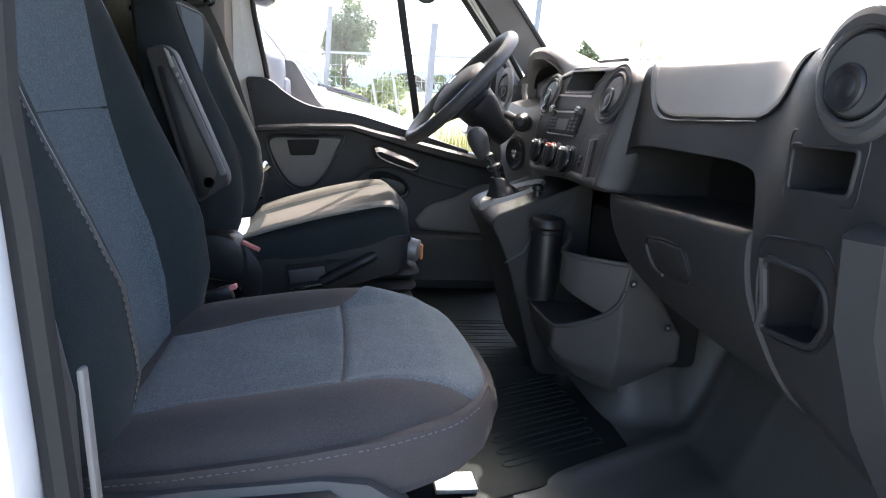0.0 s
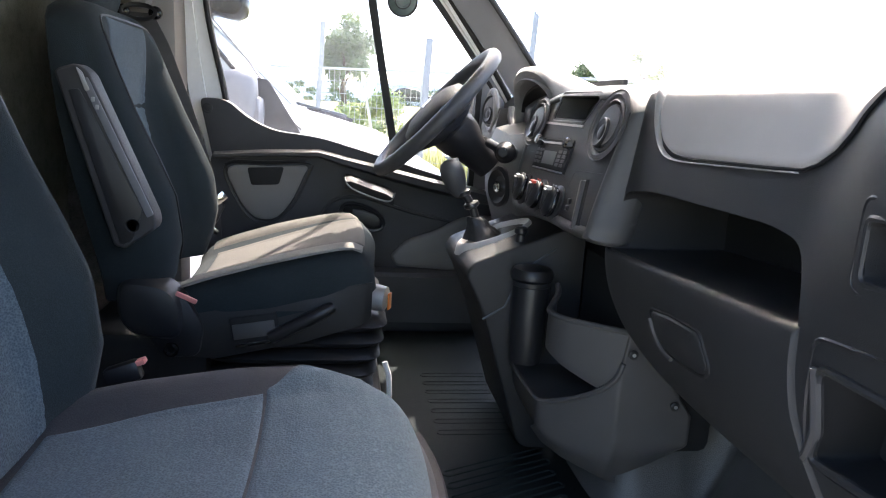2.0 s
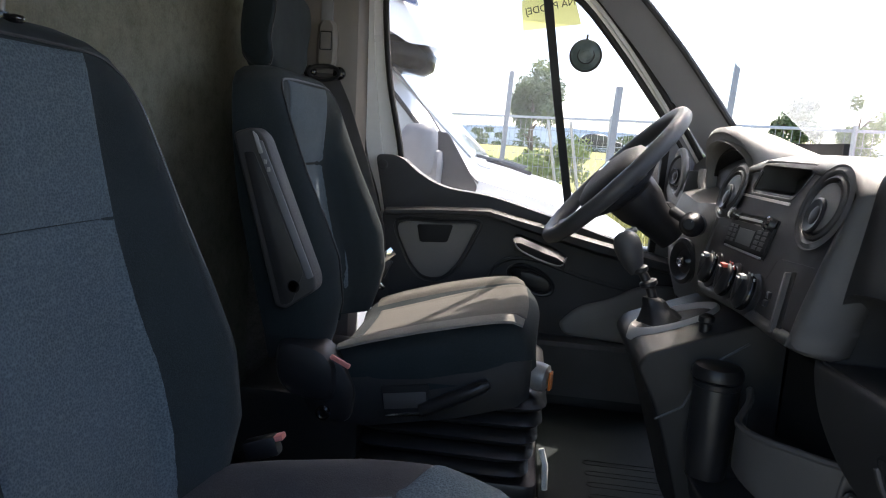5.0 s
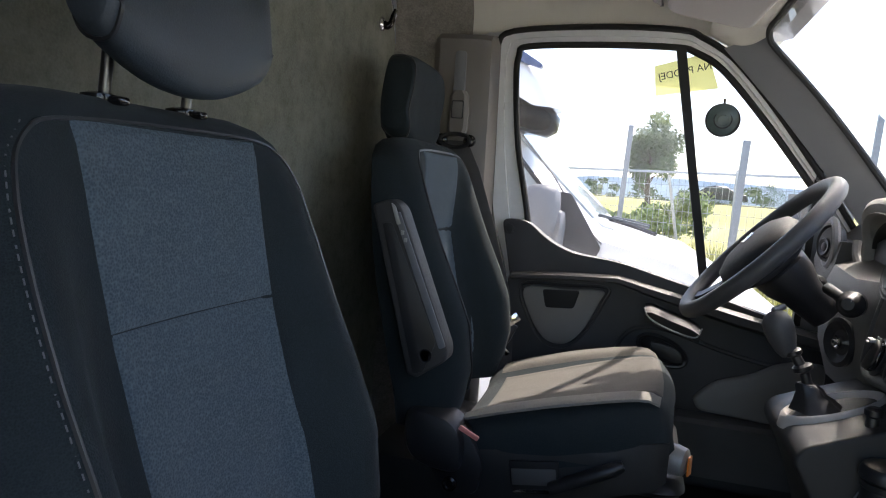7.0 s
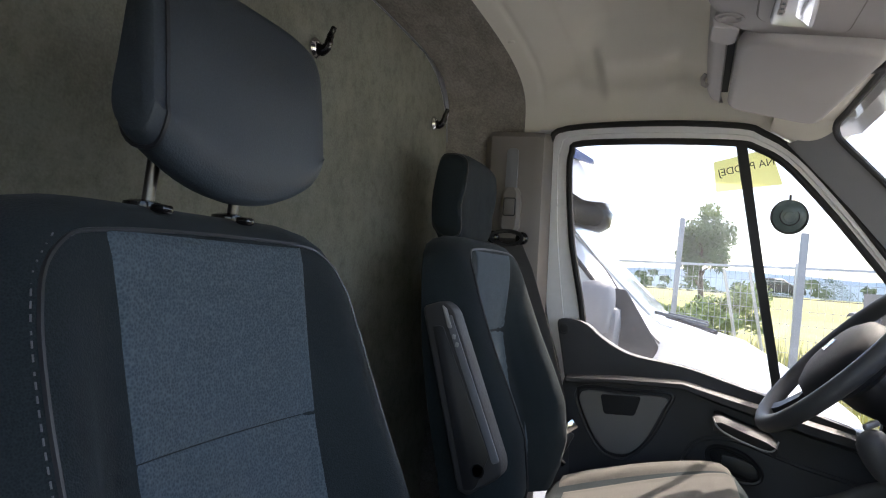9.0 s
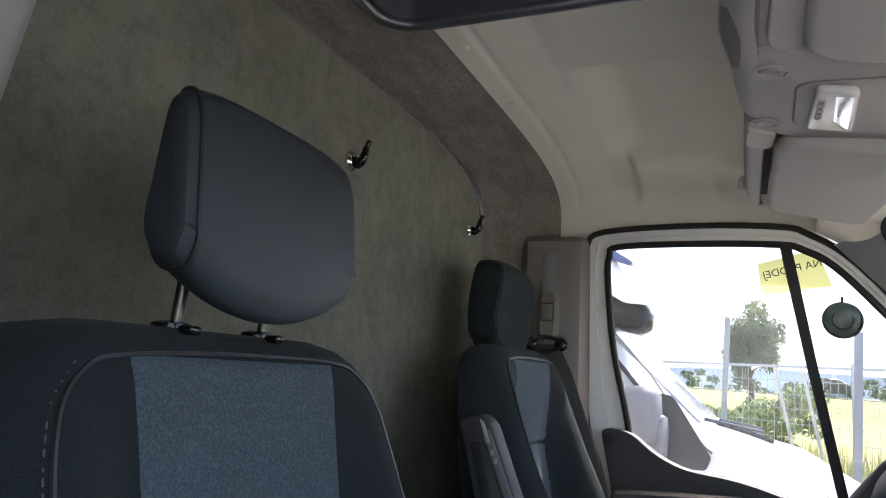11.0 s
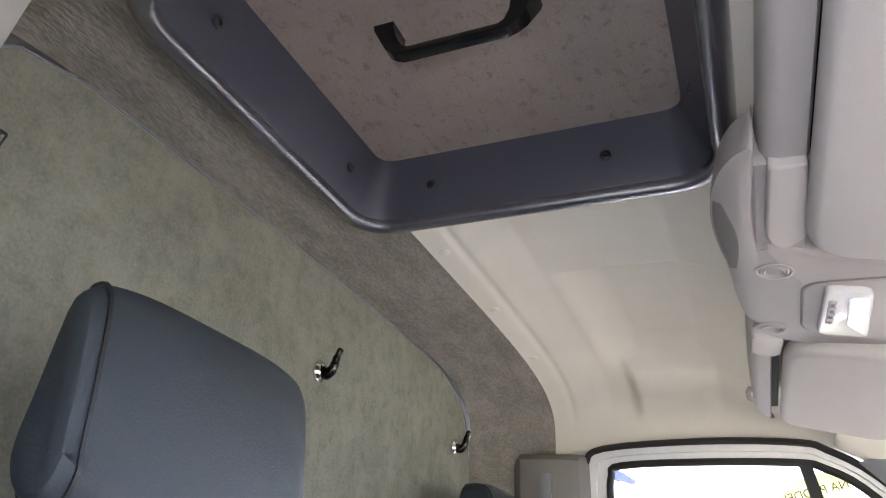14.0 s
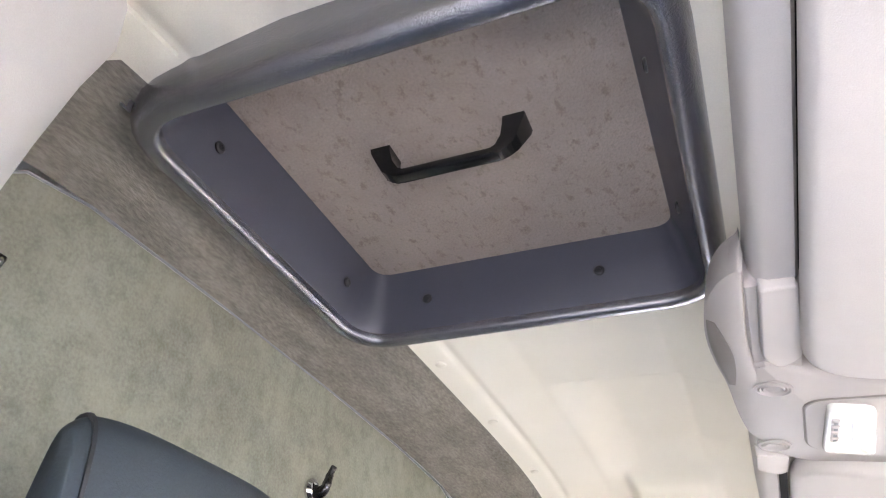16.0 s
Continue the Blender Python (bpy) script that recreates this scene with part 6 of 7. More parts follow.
solid("trim_13", loft([[(1.22, y0, 1.10), (1.26, y0, 1.22), (1.42, y0, 1.34), (1.52, y0, 1.36), (1.52, y0, 1.10)] for y0 in (-0.88, -0.70, -0.655)]), DASH, "wheel arch bulge in the passenger footwell", "trim", "structure")
solid("trim_14", box((0.78, 0.885, 1.132), (1.05, 0.10, 0.056), 0.006), PLINTH, "black sill cover under the driver's door", "trim", "structure")


# ---- seats ----
BACK = [  # height, half width, panel front, bolster rise, rear
    (1.34, 0.245, 0.300, 0.040, 0.205), (1.40, 0.272, 0.296, 0.060, 0.205), (1.46, 0.284, 0.285, 0.082, 0.195), (1.55, 0.288, 0.262, 0.094, 0.175), (1.62, 0.286, 0.246, 0.080, 0.158),
    (1.70, 0.280, 0.230, 0.058, 0.142), (1.78, 0.270, 0.219, 0.036, 0.130), (1.84, 0.257, 0.212, 0.020, 0.122), (1.872, 0.243, 0.208, 0.008, 0.117), (1.892, 0.222, 0.203, 0.002, 0.115),
    (1.905, 0.192, 0.194, 0.0, 0.118), (1.913, 0.145, 0.180, 0.0, 0.125)]


def back_x(z, q, deep=0.0):
    w, xp, b, xr = curve(BACK, z)
    xp -= deep * smooth((1.88 - z) / 0.2) * (1 - smooth((abs(q) - 0.11) / 0.10))
    return xp + b * smooth((abs(q) - 0.125) / 0.085) - 0.006 * (1 - min(1, abs(q) / 0.13) ** 2)


def seat_back(yc, dx, dz=0.0, deep=0.0):
    rings = []
    zs = [1.34 + 0.02 * k for k in range(27)] + [1.872, 1.883, 1.892, 1.899, 1.905, 1.910, 1.913]
    for z in zs:
        w, xp, b, xr = curve(BACK, z)
        ring = []
        for k in range(41):
            q = w * math.sin((k / 40 - 0.5) * math.pi)
            e = (1 - min(1.0, abs(q / w)) ** 7) ** (1 / 3.0)
            ring.append((xr + 0.02 + (back_x(z, q, deep) - xr - 0.02) * e + dx, yc + q, z + dz))
        for k in range(1, 20):
            q = w * math.sin((0.5 - k / 20) * math.pi)
            ring.append((xr + 0.02 - 0.03 * (1 - abs(q / w) ** 5) + dx, yc + q, z + dz))
        rings.append(ring)
    return loft(rings)


def insert(yc, dx, za, zb, q0=0.137, lift=0.003, dz=0.0, qc=0.0, near=0.015, far=0.015, deep=0.0):
    """The cloth panel of the backrest between two heights."""
    def fn(u, v):
        z = za + (zb - za) * v
        q = qc + u * (q0 + (near if u < 0 else far) * min(0.38, 1.90 - z))
        return (back_x(z, q, deep) + dx + lift, yc + q, z + dz)
    return patch(fn, -1, 1, 0, 1, 54, int(6 + 170 * (zb - za)), 0.012, (1, 0, 0), 0.005)


CUSH = [  # along, half width, top, bolster rise, bottom
    (0.0, 0.235, -0.010, 0.02, -0.10), (0.03, 0.255, 0.004, 0.030, -0.115), (0.12, 0.265, 0.006, 0.032, -0.12), (0.24, 0.267, 0.010, 0.028, -0.12), (0.34, 0.260, 0.016, 0.018, -0.12),
    (0.38, 0.250, 0.014, 0.010, -0.118), (0.42, 0.238, 0.006, 0.004, -0.112), (0.45, 0.216, -0.010, 0.0, -0.104), (0.472, 0.186, -0.030, 0.0, -0.094), (0.486, 0.14, -0.055, 0.0, -0.08)]


def cush_z(s, q):
    w, zt, b, zb = curve(CUSH, s)
    return zt + b * smooth((abs(q) - 0.13) / 0.07) - 0.004 * (1 - min(1, abs(q) / 0.14) ** 2)


def cushion(m, thick=1.0, nar=0.16):
    rings = []
    for s in [0.0, 0.015, 0.03] + [0.05 + 0.02 * k for k in range(19)] + [0.425, 0.44, 0.452, 0.465, 0.473, 0.48, 0.486]:
        w, zt, b, zb = curve(CUSH, s)
        ring = []
        for k in range(41):
            q = w * math.sin((k / 40 - 0.5) * math.pi)
            e = (1 - min(1.0, abs(q / w)) ** 8) ** (1 / 3.0)
            # the front edge bows out in the middle
            far = 1 - (nar * smooth((s - 0.27) / 0.17) if q > 0 else 0)
            ring.append(m @ Vector((s + 0.02 * (s / 0.486) * (1 - (q / w) ** 2), q * far, zb * thick + (cush_z(s, q) - zb * thick) * e)))
        for k in range(1, 12):
            q = w * math.sin((0.5 - k / 12) * math.pi)
            ring.append(m @ Vector((s, q * 0.985 * (1 - (nar * smooth((s - 0.27) / 0.17) if q > 0 else 0)), zb * thick)))
        rings.append(ring)
    return loft(rings)


def wrapped_insert(m, s0, s1, near, far, n=64):
    """Cloth panel that follows the cushion over its edges; half widths rear and front on each side."""
    def fn(u, v):
        s = s0 + (s1 - s0) * v
        w, zt, b, zb = curve(CUSH, s)
        a, c = near if u < 0 else far
        q = u * min(a + (c - a) * smooth(v * (1.0 if u < 0 else 1.6)), (0.86 if u < 0 else 0.955) * w)
        e = (1 - min(1.0, abs(q / w)) ** 8) ** (1 / 3.0)
        k = 1 - (0.09 * smooth((s - 0.27) / 0.17) if q > 0 else 0)
        return m @ Vector((s + 0.02 * (s / 0.486) * (1 - (q / w) ** 2) + 0.003 * smooth((s - 0.43) / 0.03), q * k, zb * 0.62 + (cush_z(s, q) - zb * 0.62) * e + 0.0035))
    return patch(fn, -1, 1, 0, 1, n, int(6 + 190 * (s1 - s0)), 0.010, m.to_3x3() @ Vector((0, 0, 1)), 0.004)


def cush_insert(m, s0, s1, wa, wb, lift=0.003):
    def fn(u, v):
        s = s0 + (s1 - s0) * v
        q = u * min(wa + (wb - wa) * smooth(v), 0.84 * curve(CUSH, s)[0])
        far = 1 - (0.05 * smooth((s - 0.27) / 0.17) if q > 0 else 0)
        return m @ Vector((s + 0.02 * (s / 0.486) * (1 - (q / 0.26) ** 2), q * far, cush_z(s, q) + lift))
    return patch(fn, -1, 1, 0, 1, 54, int(6 + 150 * (s1 - s0)), 0.010, m.to_3x3() @ Vector((0, 0, 1)), 0.005)


def headrest(yc, dx, zoff, parent, half=0.127, tall=1.0, sag=0.034, skin=None, taper=0.0, thick=0.0, drop=0.0, depth=1.0):
    rings = []
    n = 28
    for k in range(n + 1):
        s = -1 + 2 * k / n
        q = half * math.sin(s * math.pi / 2)
        e = 0.90 + 0.10 * min(1.0, (1 - abs(q) / half) / 0.10) ** 0.5
        low = sag * (q / half) ** 2 - drop
        pts = [(0.171, 1.975 + low), (0.174, 1.957 + low), (0.192, 1.944 + low), (0.222, 1.944 + low), (0.234, 1.962 + low), (0.232, 2.00), (0.225, 2.05), (0.216, 2.088), (0.206, 2.102), (0.194, 2.105), (0.184, 2.096), (0.175, 2.03)]
        pts = [(0.234 - (0.234 - x) * depth, z) for x, z in pts]
        cx, cz = 0.234 - 0.044 * depth, 2.02
        top = -0.012 * (q / half) ** 4
        ring = spline([(cx + (x - cx) * e * (1 + thick * max(0.0, z - 2.01) / 0.095) + dx, yc + q * (1 - taper * (max(0.0, z - 2.02) / 0.085) ** 2 - 1.6 * taper * (max(0.0, 1.995 - z) / 0.05) ** 1.5), 2.105 + (cz + (z - cz) * e - 2.105) * tall + zoff + (top if z > 2.04 else 0)) for x, z in pts], 3, True)
        rings.append(ring)
    hr = part("headrest", loft(rings), skin or VINYL, parent, "padded headrest", angle=60)
    part("piping", tube([p + Vector((0, -0.001, 0)) for p in rings[4]], 0.0022, 5, True), BLACK, hr)
    for y in (-0.058, 0.058):
        part("stalk", tube([(0.166 + dx, yc + y, 1.88), (0.176 + dx, yc + y, 1.99 + zoff)], 0.0055, 10), DARKSTEEL, hr)
        part("stalk_collar", lathe([(0.015, 0), (0.017, 0.004), (0.016, 0.011), (0.010, 0.013)], (0.164 + dx, yc + y, 1.906), (0, 0, 1), 18), GLOSS, hr)
        part("collar_button", box((0.182 + dx, yc + y, 1.912), (0.022, 0.014, 0.008), 0.003), GLOSS, hr)
    return hr


# passenger seat
PY = -0.457
ps = thing("passenger_seat", "blue and charcoal cloth passenger seat with headrest", "seat", (0.5, PY, FLOOR))
pb = part("backrest", seat_back(PY, 0.0), NAVY, ps, "charcoal cloth backrest", angle=60)
part("upper_insert", insert(PY, 0.0, 1.7108, 1.8925, near=-0.15, far=0.045), BLUE, pb, "blue-grey cloth panel")
part("lower_insert", insert(PY, 0.0, 1.352, 1.7152, near=-0.15, far=0.045), BLUE, pb, "blue-grey cloth panel")
OUTLINE = [(-0.205, 1.42), (-0.212, 1.55), (-0.213, 1.68), (-0.210, 1.78), (-0.200, 1.845), (-0.175, 1.878), (-0.135, 1.8895), (0.0, 1.8945), (0.14, 1.8925), (0.190, 1.880), (0.222, 1.845), (0.240, 1.78), (0.252, 1.68), (0.258, 1.55)]


def back_line(yc, dx, pts, lift, dz=0.0):
    out = []
    for p in spline([(q, z, 0) for q, z in pts], 6):
        q, z = p.x, p.y
        w, xp, b, xr = curve(BACK, z)
        e = (1 - min(1.0, abs(q / w)) ** 7) ** (1 / 3.0)
        out.append(Vector((xr + 0.02 + (back_x(z, q) - xr - 0.02) * e + dx + lift, yc + q, z + dz)))
    return out


part("top_piping", tube(back_line(PY, 0.0, OUTLINE, 0.0), 0.0022, 5), BLACK, pb)
part("stitching", stitches(back_line(PY, 0.001, [(q * 1.03, 1.4 + (z - 1.4) * 1.012) for q, z in OUTLINE[:6]], 0.001), 0.0085), THREAD, pb, "pale stitching")
headrest(PY - 0.001, 0.0, 0.004, ps, 0.125, 1.14, depth=0.74)
PM = Matrix.Translation((0.285, PY, 1.362)) @ pose(0, 0, 0, 0, -8.0, 0) @ Matrix.Diagonal((0.968, 1.0, 1.0, 1.0))
pc = part("cushion", cushion(PM, 0.62, 0.09), CHARCOAL, ps, "charcoal cloth seat cushion", angle=60)
part("rear_insert", wrapped_insert(PM, 0.03, 0.292, (0.195, 0.168), (0.135, 0.150)), BLUE, pc, "blue-grey cloth panel")
part("front_insert", wrapped_insert(PM, 0.294, 0.470, (0.168, 0.178), (0.158, 0.30)), BLUE, pc, "blue-grey cloth panel")
band_rings = []
for k in range(25):
    s = 0.02 + 0.46 * k / 24
    w = curve(CUSH, s)[0] - 0.001
    f = 0.02 * (s / 0.486) * 0.05
    band_rings.append([PM @ Vector((s + f, -w - 0.002, -0.006)), PM @ Vector((s + f, -w - 0.005, -0.02)), PM @ Vector((s + f, -w - 0.003, -0.064)), PM @ Vector((s + f, -w + 0.012, -0.066)), PM @ Vector((s + f, -w + 0.012, -0.006))])
for k in range(1, 17):
    q = -0.14 + 0.26 * k / 16
    f = 0.489 + 0.02 * (1 - (q / 0.15) ** 2)
    band_rings.append([PM @ Vector((f, q, -0.050)), PM @ Vector((f + 0.003, q, -0.056)), PM @ Vector((f - 0.004, q, -0.072)), PM @ Vector((f - 0.02, q, -0.072)), PM @ Vector((f - 0.02, q, -0.052))])
part("side_band", loft(band_rings), SIDEGREY, pc, "greyer side band", angle=60)
part("stitching", stitches([r[0] + Vector((0, -0.002, -0.006)) for r in band_rings], 0.0085), THREAD, pc, "pale stitching")
part("side_cover", loft([[(x, -0.735, zt), (x, -0.745, zt - 0.02), (x, -0.74, 1.20), (x, -0.70, 1.18), (x, -0.70, zt)] for x, zt in ((0.30, 1.345), (0.42, 1.360), (0.55, 1.368), (0.60, 1.362), (0.64, 1.335), (0.67, 1.29), (0.69, 1.23))]), DASH, ps, "dark plastic side cover")
part("side_lever", loft([[(x, -0.752, z), (x, -0.762, z - 0.008), (x, -0.752, z - 0.022), (x, -0.735, z - 0.02), (x, -0.735, z)] for x, z in ((0.42, 1.352), (0.56, 1.360), (0.575, 1.35), (0.58, 1.33))]), BLACK, ps)
part("seat_rail", box((0.765, PY + 0.095, FLOOR + 0.012), (0.07, 0.055, 0.010), 0.003), STEEL, ps, "bare steel seat rail end")
part("pedestal", loft([[(x0, PY - 0.21, z), (x1, PY - 0.21, z), (x1, PY + 0.21, z), (x0, PY + 0.21, z)] for z, x0, x1 in ((1.12, 0.30, 0.70), (1.14, 0.31, 0.69), (1.30, 0.31, 0.68))]), BLACK, ps)
part("recliner_knob", lathe([(0.015, 0), (0.015, 0.02), (0.010, 0.024)], (0.285, PY + 0.285, 1.42), (0, 1, 0), 16), SILVER, ps)
buckle = thing("belt_buckle", "belt buckle with faded red button beside the seat", "belt buckle", (0.36, -0.17, 1.40))
part("body", box((0.36, -0.165, 1.388), (0.05, 0.022, 0.03), 0.006, rot=(0, -20, 0)), BLACK, buckle)
part("button", box((0.378, -0.165, 1.404), (0.026, 0.016, 0.008), 0.002, rot=(0, -20, 0)), PINK, buckle)

# driver's seat on its sprung base
DY = 0.485
ds = thing("driver_seat", "charcoal driver's seat with sunlit grey cushion on sprung base", "seat", (0.5, DY, FLOOR))
db = part("backrest", seat_back(DY, -0.010, 0.035, 0.035), NAVY, ds, "charcoal cloth backrest", angle=60)
part("upper_insert", insert(DY, -0.010, 1.7108, 1.8925, 0.137, 0.0015, 0.035, 0.0, -0.15, 0.045, 0.035), BLUE, db, "blue-grey cloth panel")
part("lower_insert", insert(DY, -0.010, 1.40, 1.7152, 0.137, 0.0015, 0.035, 0.0, -0.15, 0.045, 0.035), BLUE, db, "blue-grey cloth panel")
part("piping", tube(back_line(DY, -0.010, OUTLINE, 0.0, 0.035), 0.0025, 6), BLACK, db)
headrest(DY + 0.0, -0.082, 0.026, ds, 0.13, 1.16, 0.056, NAVY, 0.10, 1.0, 0.040)
CUSH = [  # the driver's cushion has a squarer front
    (0.0, 0.235, -0.010, 0.02, -0.10), (0.03, 0.255, 0.004, 0.022, -0.115), (0.12, 0.262, 0.008, 0.026, -0.12), (0.24, 0.264, 0.014, 0.024, -0.12), (0.36, 0.262, 0.019, 0.018, -0.12),
    (0.42, 0.258, 0.020, 0.014, -0.12), (0.452, 0.252, 0.017, 0.010, -0.12), (0.472, 0.244, 0.006, 0.004, -0.118), (0.486, 0.228, -0.016, 0.0, -0.11)]
DM = Matrix.Translation((0.315, DY, 1.370)) @ pose(0, 0, 0, 0, -14.5, 0) @ Matrix.Diagonal((0.87, 1.0, 1.0, 1.0))
dc = part("cushion", cushion(DM, 0.62, 0.05), NAVY, ds, "charcoal seat cushion", angle=60)
# lighter cloth here and on the bolsters carries painted sunlight
part("rear_insert", cush_insert(DM, 0.05, 0.468, 0.150, 0.160), SUNLIT_GREY, dc, "cloth panel, sunlight put into its warm grey")
for s in (-1, 1):
    def bol(u, v, s=s):
        a = 0.04 + 0.425 * v
        q = s * (0.168 + (curve(CUSH, a)[0] - 0.19) * u)
        return DM @ Vector((a + 0.02 * (a / 0.486) * (1 - (q / 0.26) ** 2), q * (1 - (0.05 * smooth((a - 0.27) / 0.17) if q > 0 else 0)), cush_z(a, q) + 0.002))
    part("bolster_cover", patch(bol, 0, 1, 0, 1, 10, 24, 0.008, DM.to_3x3() @ Vector((0, 0, 1)), 0.003), SUNLIT_GREY if s > 0 else SUNLIT_PALE, dc, "cloth bolster, sunlight put into its warm grey" if s > 0 else "cloth bolster, sunlight put into its pale grey")
base = part("seat_frame", loft([[(x, DY - w, zt), (x, DY - w - 0.006, zt - 0.02), (x, DY - w, zb), (x, DY + w, zb), (x, DY + w, zt)] for x, zt, zb, w in ((0.34, 1.352, 1.265, 0.250), (0.42, 1.368, 1.262, 0.258), (0.60, 1.404, 1.300, 0.258), (0.71, 1.424, 1.335, 0.256), (0.732, 1.424, 1.350, 0.24))]), PLINTH, ds, "black plastic seat pan")
part("recess", box((0.497, DY - 0.262, 1.334), (0.094, 0.012, 0.046), 0.003, rot=(0, -9, 0)), DEEP, ds)
part("recess_plate", box((0.497, DY - 0.2665, 1.327), (0.084, 0.006, 0.032), 0.002, rot=(0, -9, 0)), PLATEGREY, ds, "grey plate in the recess")
part("lever", tube([(0.53, DY - 0.272, 1.312), (0.60, DY - 0.280, 1.352), (0.640, DY - 0.280, 1.374), (0.655, DY - 0.278, 1.382)], [0.013, 0.014, 0.013, 0.009], 10), BLACK, ds, "black height lever")
part("lever_rod", tube([(0.46, DY - 0.255, 1.288), (0.53, DY - 0.26, 1.302)], 0.005, 8), CHROME, ds)
for k in range(5):
    z = 1.158 + 0.036 * k
    g = 0.012 * (k % 2)
    part("bellows_fold", loft([[(x, y, zz) for x, y in rounded([(0.40 - gg, DY - 0.215 - gg), (0.735 + gg + 0.006 * k, DY - 0.215 - gg), (0.735 + gg + 0.006 * k, DY + 0.215 + gg), (0.40 - gg, DY + 0.215 + gg)], 0.05, 5)] for gg, zz in ((-0.012, z), (0.006, z + 0.010), (0.012, z + 0.018), (0.006, z + 0.026), (-0.012, z + 0.037))]), BLACK, ds)
# black box added behind the base to keep a sun patch off the floor
part("rear_skirt", box((0.265, DY, 1.215), (0.27, 0.44, 0.17), 0.02), PLINTH, ds)
part("base_plate", prism(rounded([(0.37, DY - 0.235), (0.765, DY - 0.235), (0.765, DY + 0.235), (0.37, DY + 0.235)], 0.03), "z", FLOOR, FLOOR + 0.045, 0.008), BLACK, ds)
part("hip_cover", loft([[(0.300 + rx * math.copysign(abs(math.cos(a)) ** 0.7, math.cos(a)), y, 1.366 + rz * math.copysign(abs(math.sin(a)) ** 0.7, math.sin(a)) - 0.25 * rx * math.cos(a)) for a in (2 * math.pi * k / 28 for k in range(28))] for y, rx, rz in ((DY - 0.225, 0.064, 0.062), (DY - 0.268, 0.062, 0.058), (DY - 0.280, 0.054, 0.050), (DY - 0.284, 0.040, 0.036))]), BLACK, ds, "rounded hip joint cover")
part("side_bracket", prism(rounded([(0.27, 1.40), (0.36, 1.40), (0.40, 1.335), (0.39, 1.268), (0.32, 1.268), (0.28, 1.33)], 0.02), "y", DY - 0.27, DY - 0.225, 0.006), BLACK, ds)
part("bolt", lathe([(0.0145, 0), (0.0145, 0.005), (0.010, 0.008), (0.007, 0.004)], (0.338, DY - 0.270, 1.285), (0, -1, 0), 18), GLOSS, ds)
part("front_knob", lathe([(0.027, -0.02), (0.029, 0.0), (0.027, 0.018), (0.020, 0.022)], (0.748, 0.305, 1.375), (1, -0.35, -0.1), 22), SILVER, ds, "round grey adjuster knob")
part("knob_label", box((0.773, 0.293, 1.371), (0.004, 0.020, 0.036), 0.001, rot=(0, 0, -19)), ORANGE, ds, "orange printed label")
part("bracket", tube([(0.765, DY - 0.24, 1.25), (0.775, DY - 0.245, 1.22), (0.778, DY - 0.245, 1.17)], 0.006, 8), PAPER, ds, "pale bracket")
# folded armrest
arm = part("armrest", prism(rounded([(0.167, 1.812), (0.203, 1.825), (0.224, 1.812), (0.330, 1.562), (0.330, 1.540), (0.274, 1.500), (0.256, 1.506)], [0.01, 0.01, 0.02, 0.02, 0.015, 0.006, 0.006], 4), "y", 0.150, 0.200, 0.008, 3), DOORTRIM, ds, "folded-up black armrest")
part("inlay", prism(rounded([(0.190, 1.780), (0.209, 1.782), (0.308, 1.572), (0.288, 1.514), (0.268, 1.508)], 0.006), "y", 0.1485, 0.152, 0.001), BLACK, arm)
part("edge_strip", prism(rounded([(0.212, 1.797), (0.223, 1.803), (0.327, 1.566), (0.315, 1.560)], 0.004), "y", 0.1475, 0.152, 0.001), MIRRORGREY, arm, "lighter grey edge strip")
part("hole", lathe([(0.0125, 0), (0.0125, 0.002), (0.010, 0.001)], (0.290, 0.1495, 1.545), (0, -1, 0), 20), DEEP, arm)
part("end_slot", prism(rounded([(0.205, 1.818), (0.214, 1.812), (0.227, 1.780), (0.219, 1.778)], 0.003), "y", 0.147, 0.152, 0.001), SILVER, arm, "bright latch slot")
for z in (1.765, 1.752):
    part("catch", box((0.231 - (z - 1.765) * 0.5, 0.1485, z), (0.006, 0.004, 0.008), 0.001), SILVER, arm)
part("recliner_strap", box((0.372, 0.195, 1.398), (0.042, 0.006, 0.010), 0.002, rot=(0, 25, 0)), PINK, ds, "faded red plastic tab")


# ---- outdoors ----
def slab(poly, y0, y1, r=0.0):
    return prism(poly, "y", y0, y1, r)


# neighbouring white van, same make, parked alongside
NX, NY = -0.30, 1.75
nv = thing("white_van", "white panel van with grey mirror parked alongside", "van", (NX, NY + 1.0, GROUND))


def nv_ring(y, k):
    side = [(-3.9, 0.75), (-3.9, 2.75), (-0.30, 2.78), (-0.05, 2.66), (0.06, 2.42), (0.05, 2.25), (0.02, 2.17), (0.49, 1.725), (0.86, 1.640), (1.22, 1.44), (1.38, 1.2), (1.41, 0.75)]
    return [(x - (k if x > 0 else 0), y, z - (k * 0.6 if z > 1 else 0)) for x, z in side]


part("body", loft([nv_ring(NY + 0.05, 0.06), nv_ring(NY + 0.12, 0.02), nv_ring(NY + 0.3, 0.0), nv_ring(NY + 1.1, 0.0), nv_ring(NY + 1.6, 0.05), nv_ring(NY + 1.9, 0.14), nv_ring(NY + 2.0, 0.20)]), WHITE, nv, angle=30)
part("side_window", slab(rounded([(-0.75, 1.60), (-0.75, 2.14), (-0.02, 2.14), (0.14, 1.99), (0.31, 1.80), (0.31, 1.60)], 0.04), NY + 0.030, NY + 0.06), SKYGLASS, nv, "side window, sky reflection put into its pale colour")
part("window_seal", tube([(0.31, NY + 0.03, 1.60), (0.31, NY + 0.03, 1.80), (0.14, NY + 0.03, 1.99), (-0.02, NY + 0.03, 2.14), (-0.75, NY + 0.03, 2.14)], 0.010, 6), RUBBER, nv)
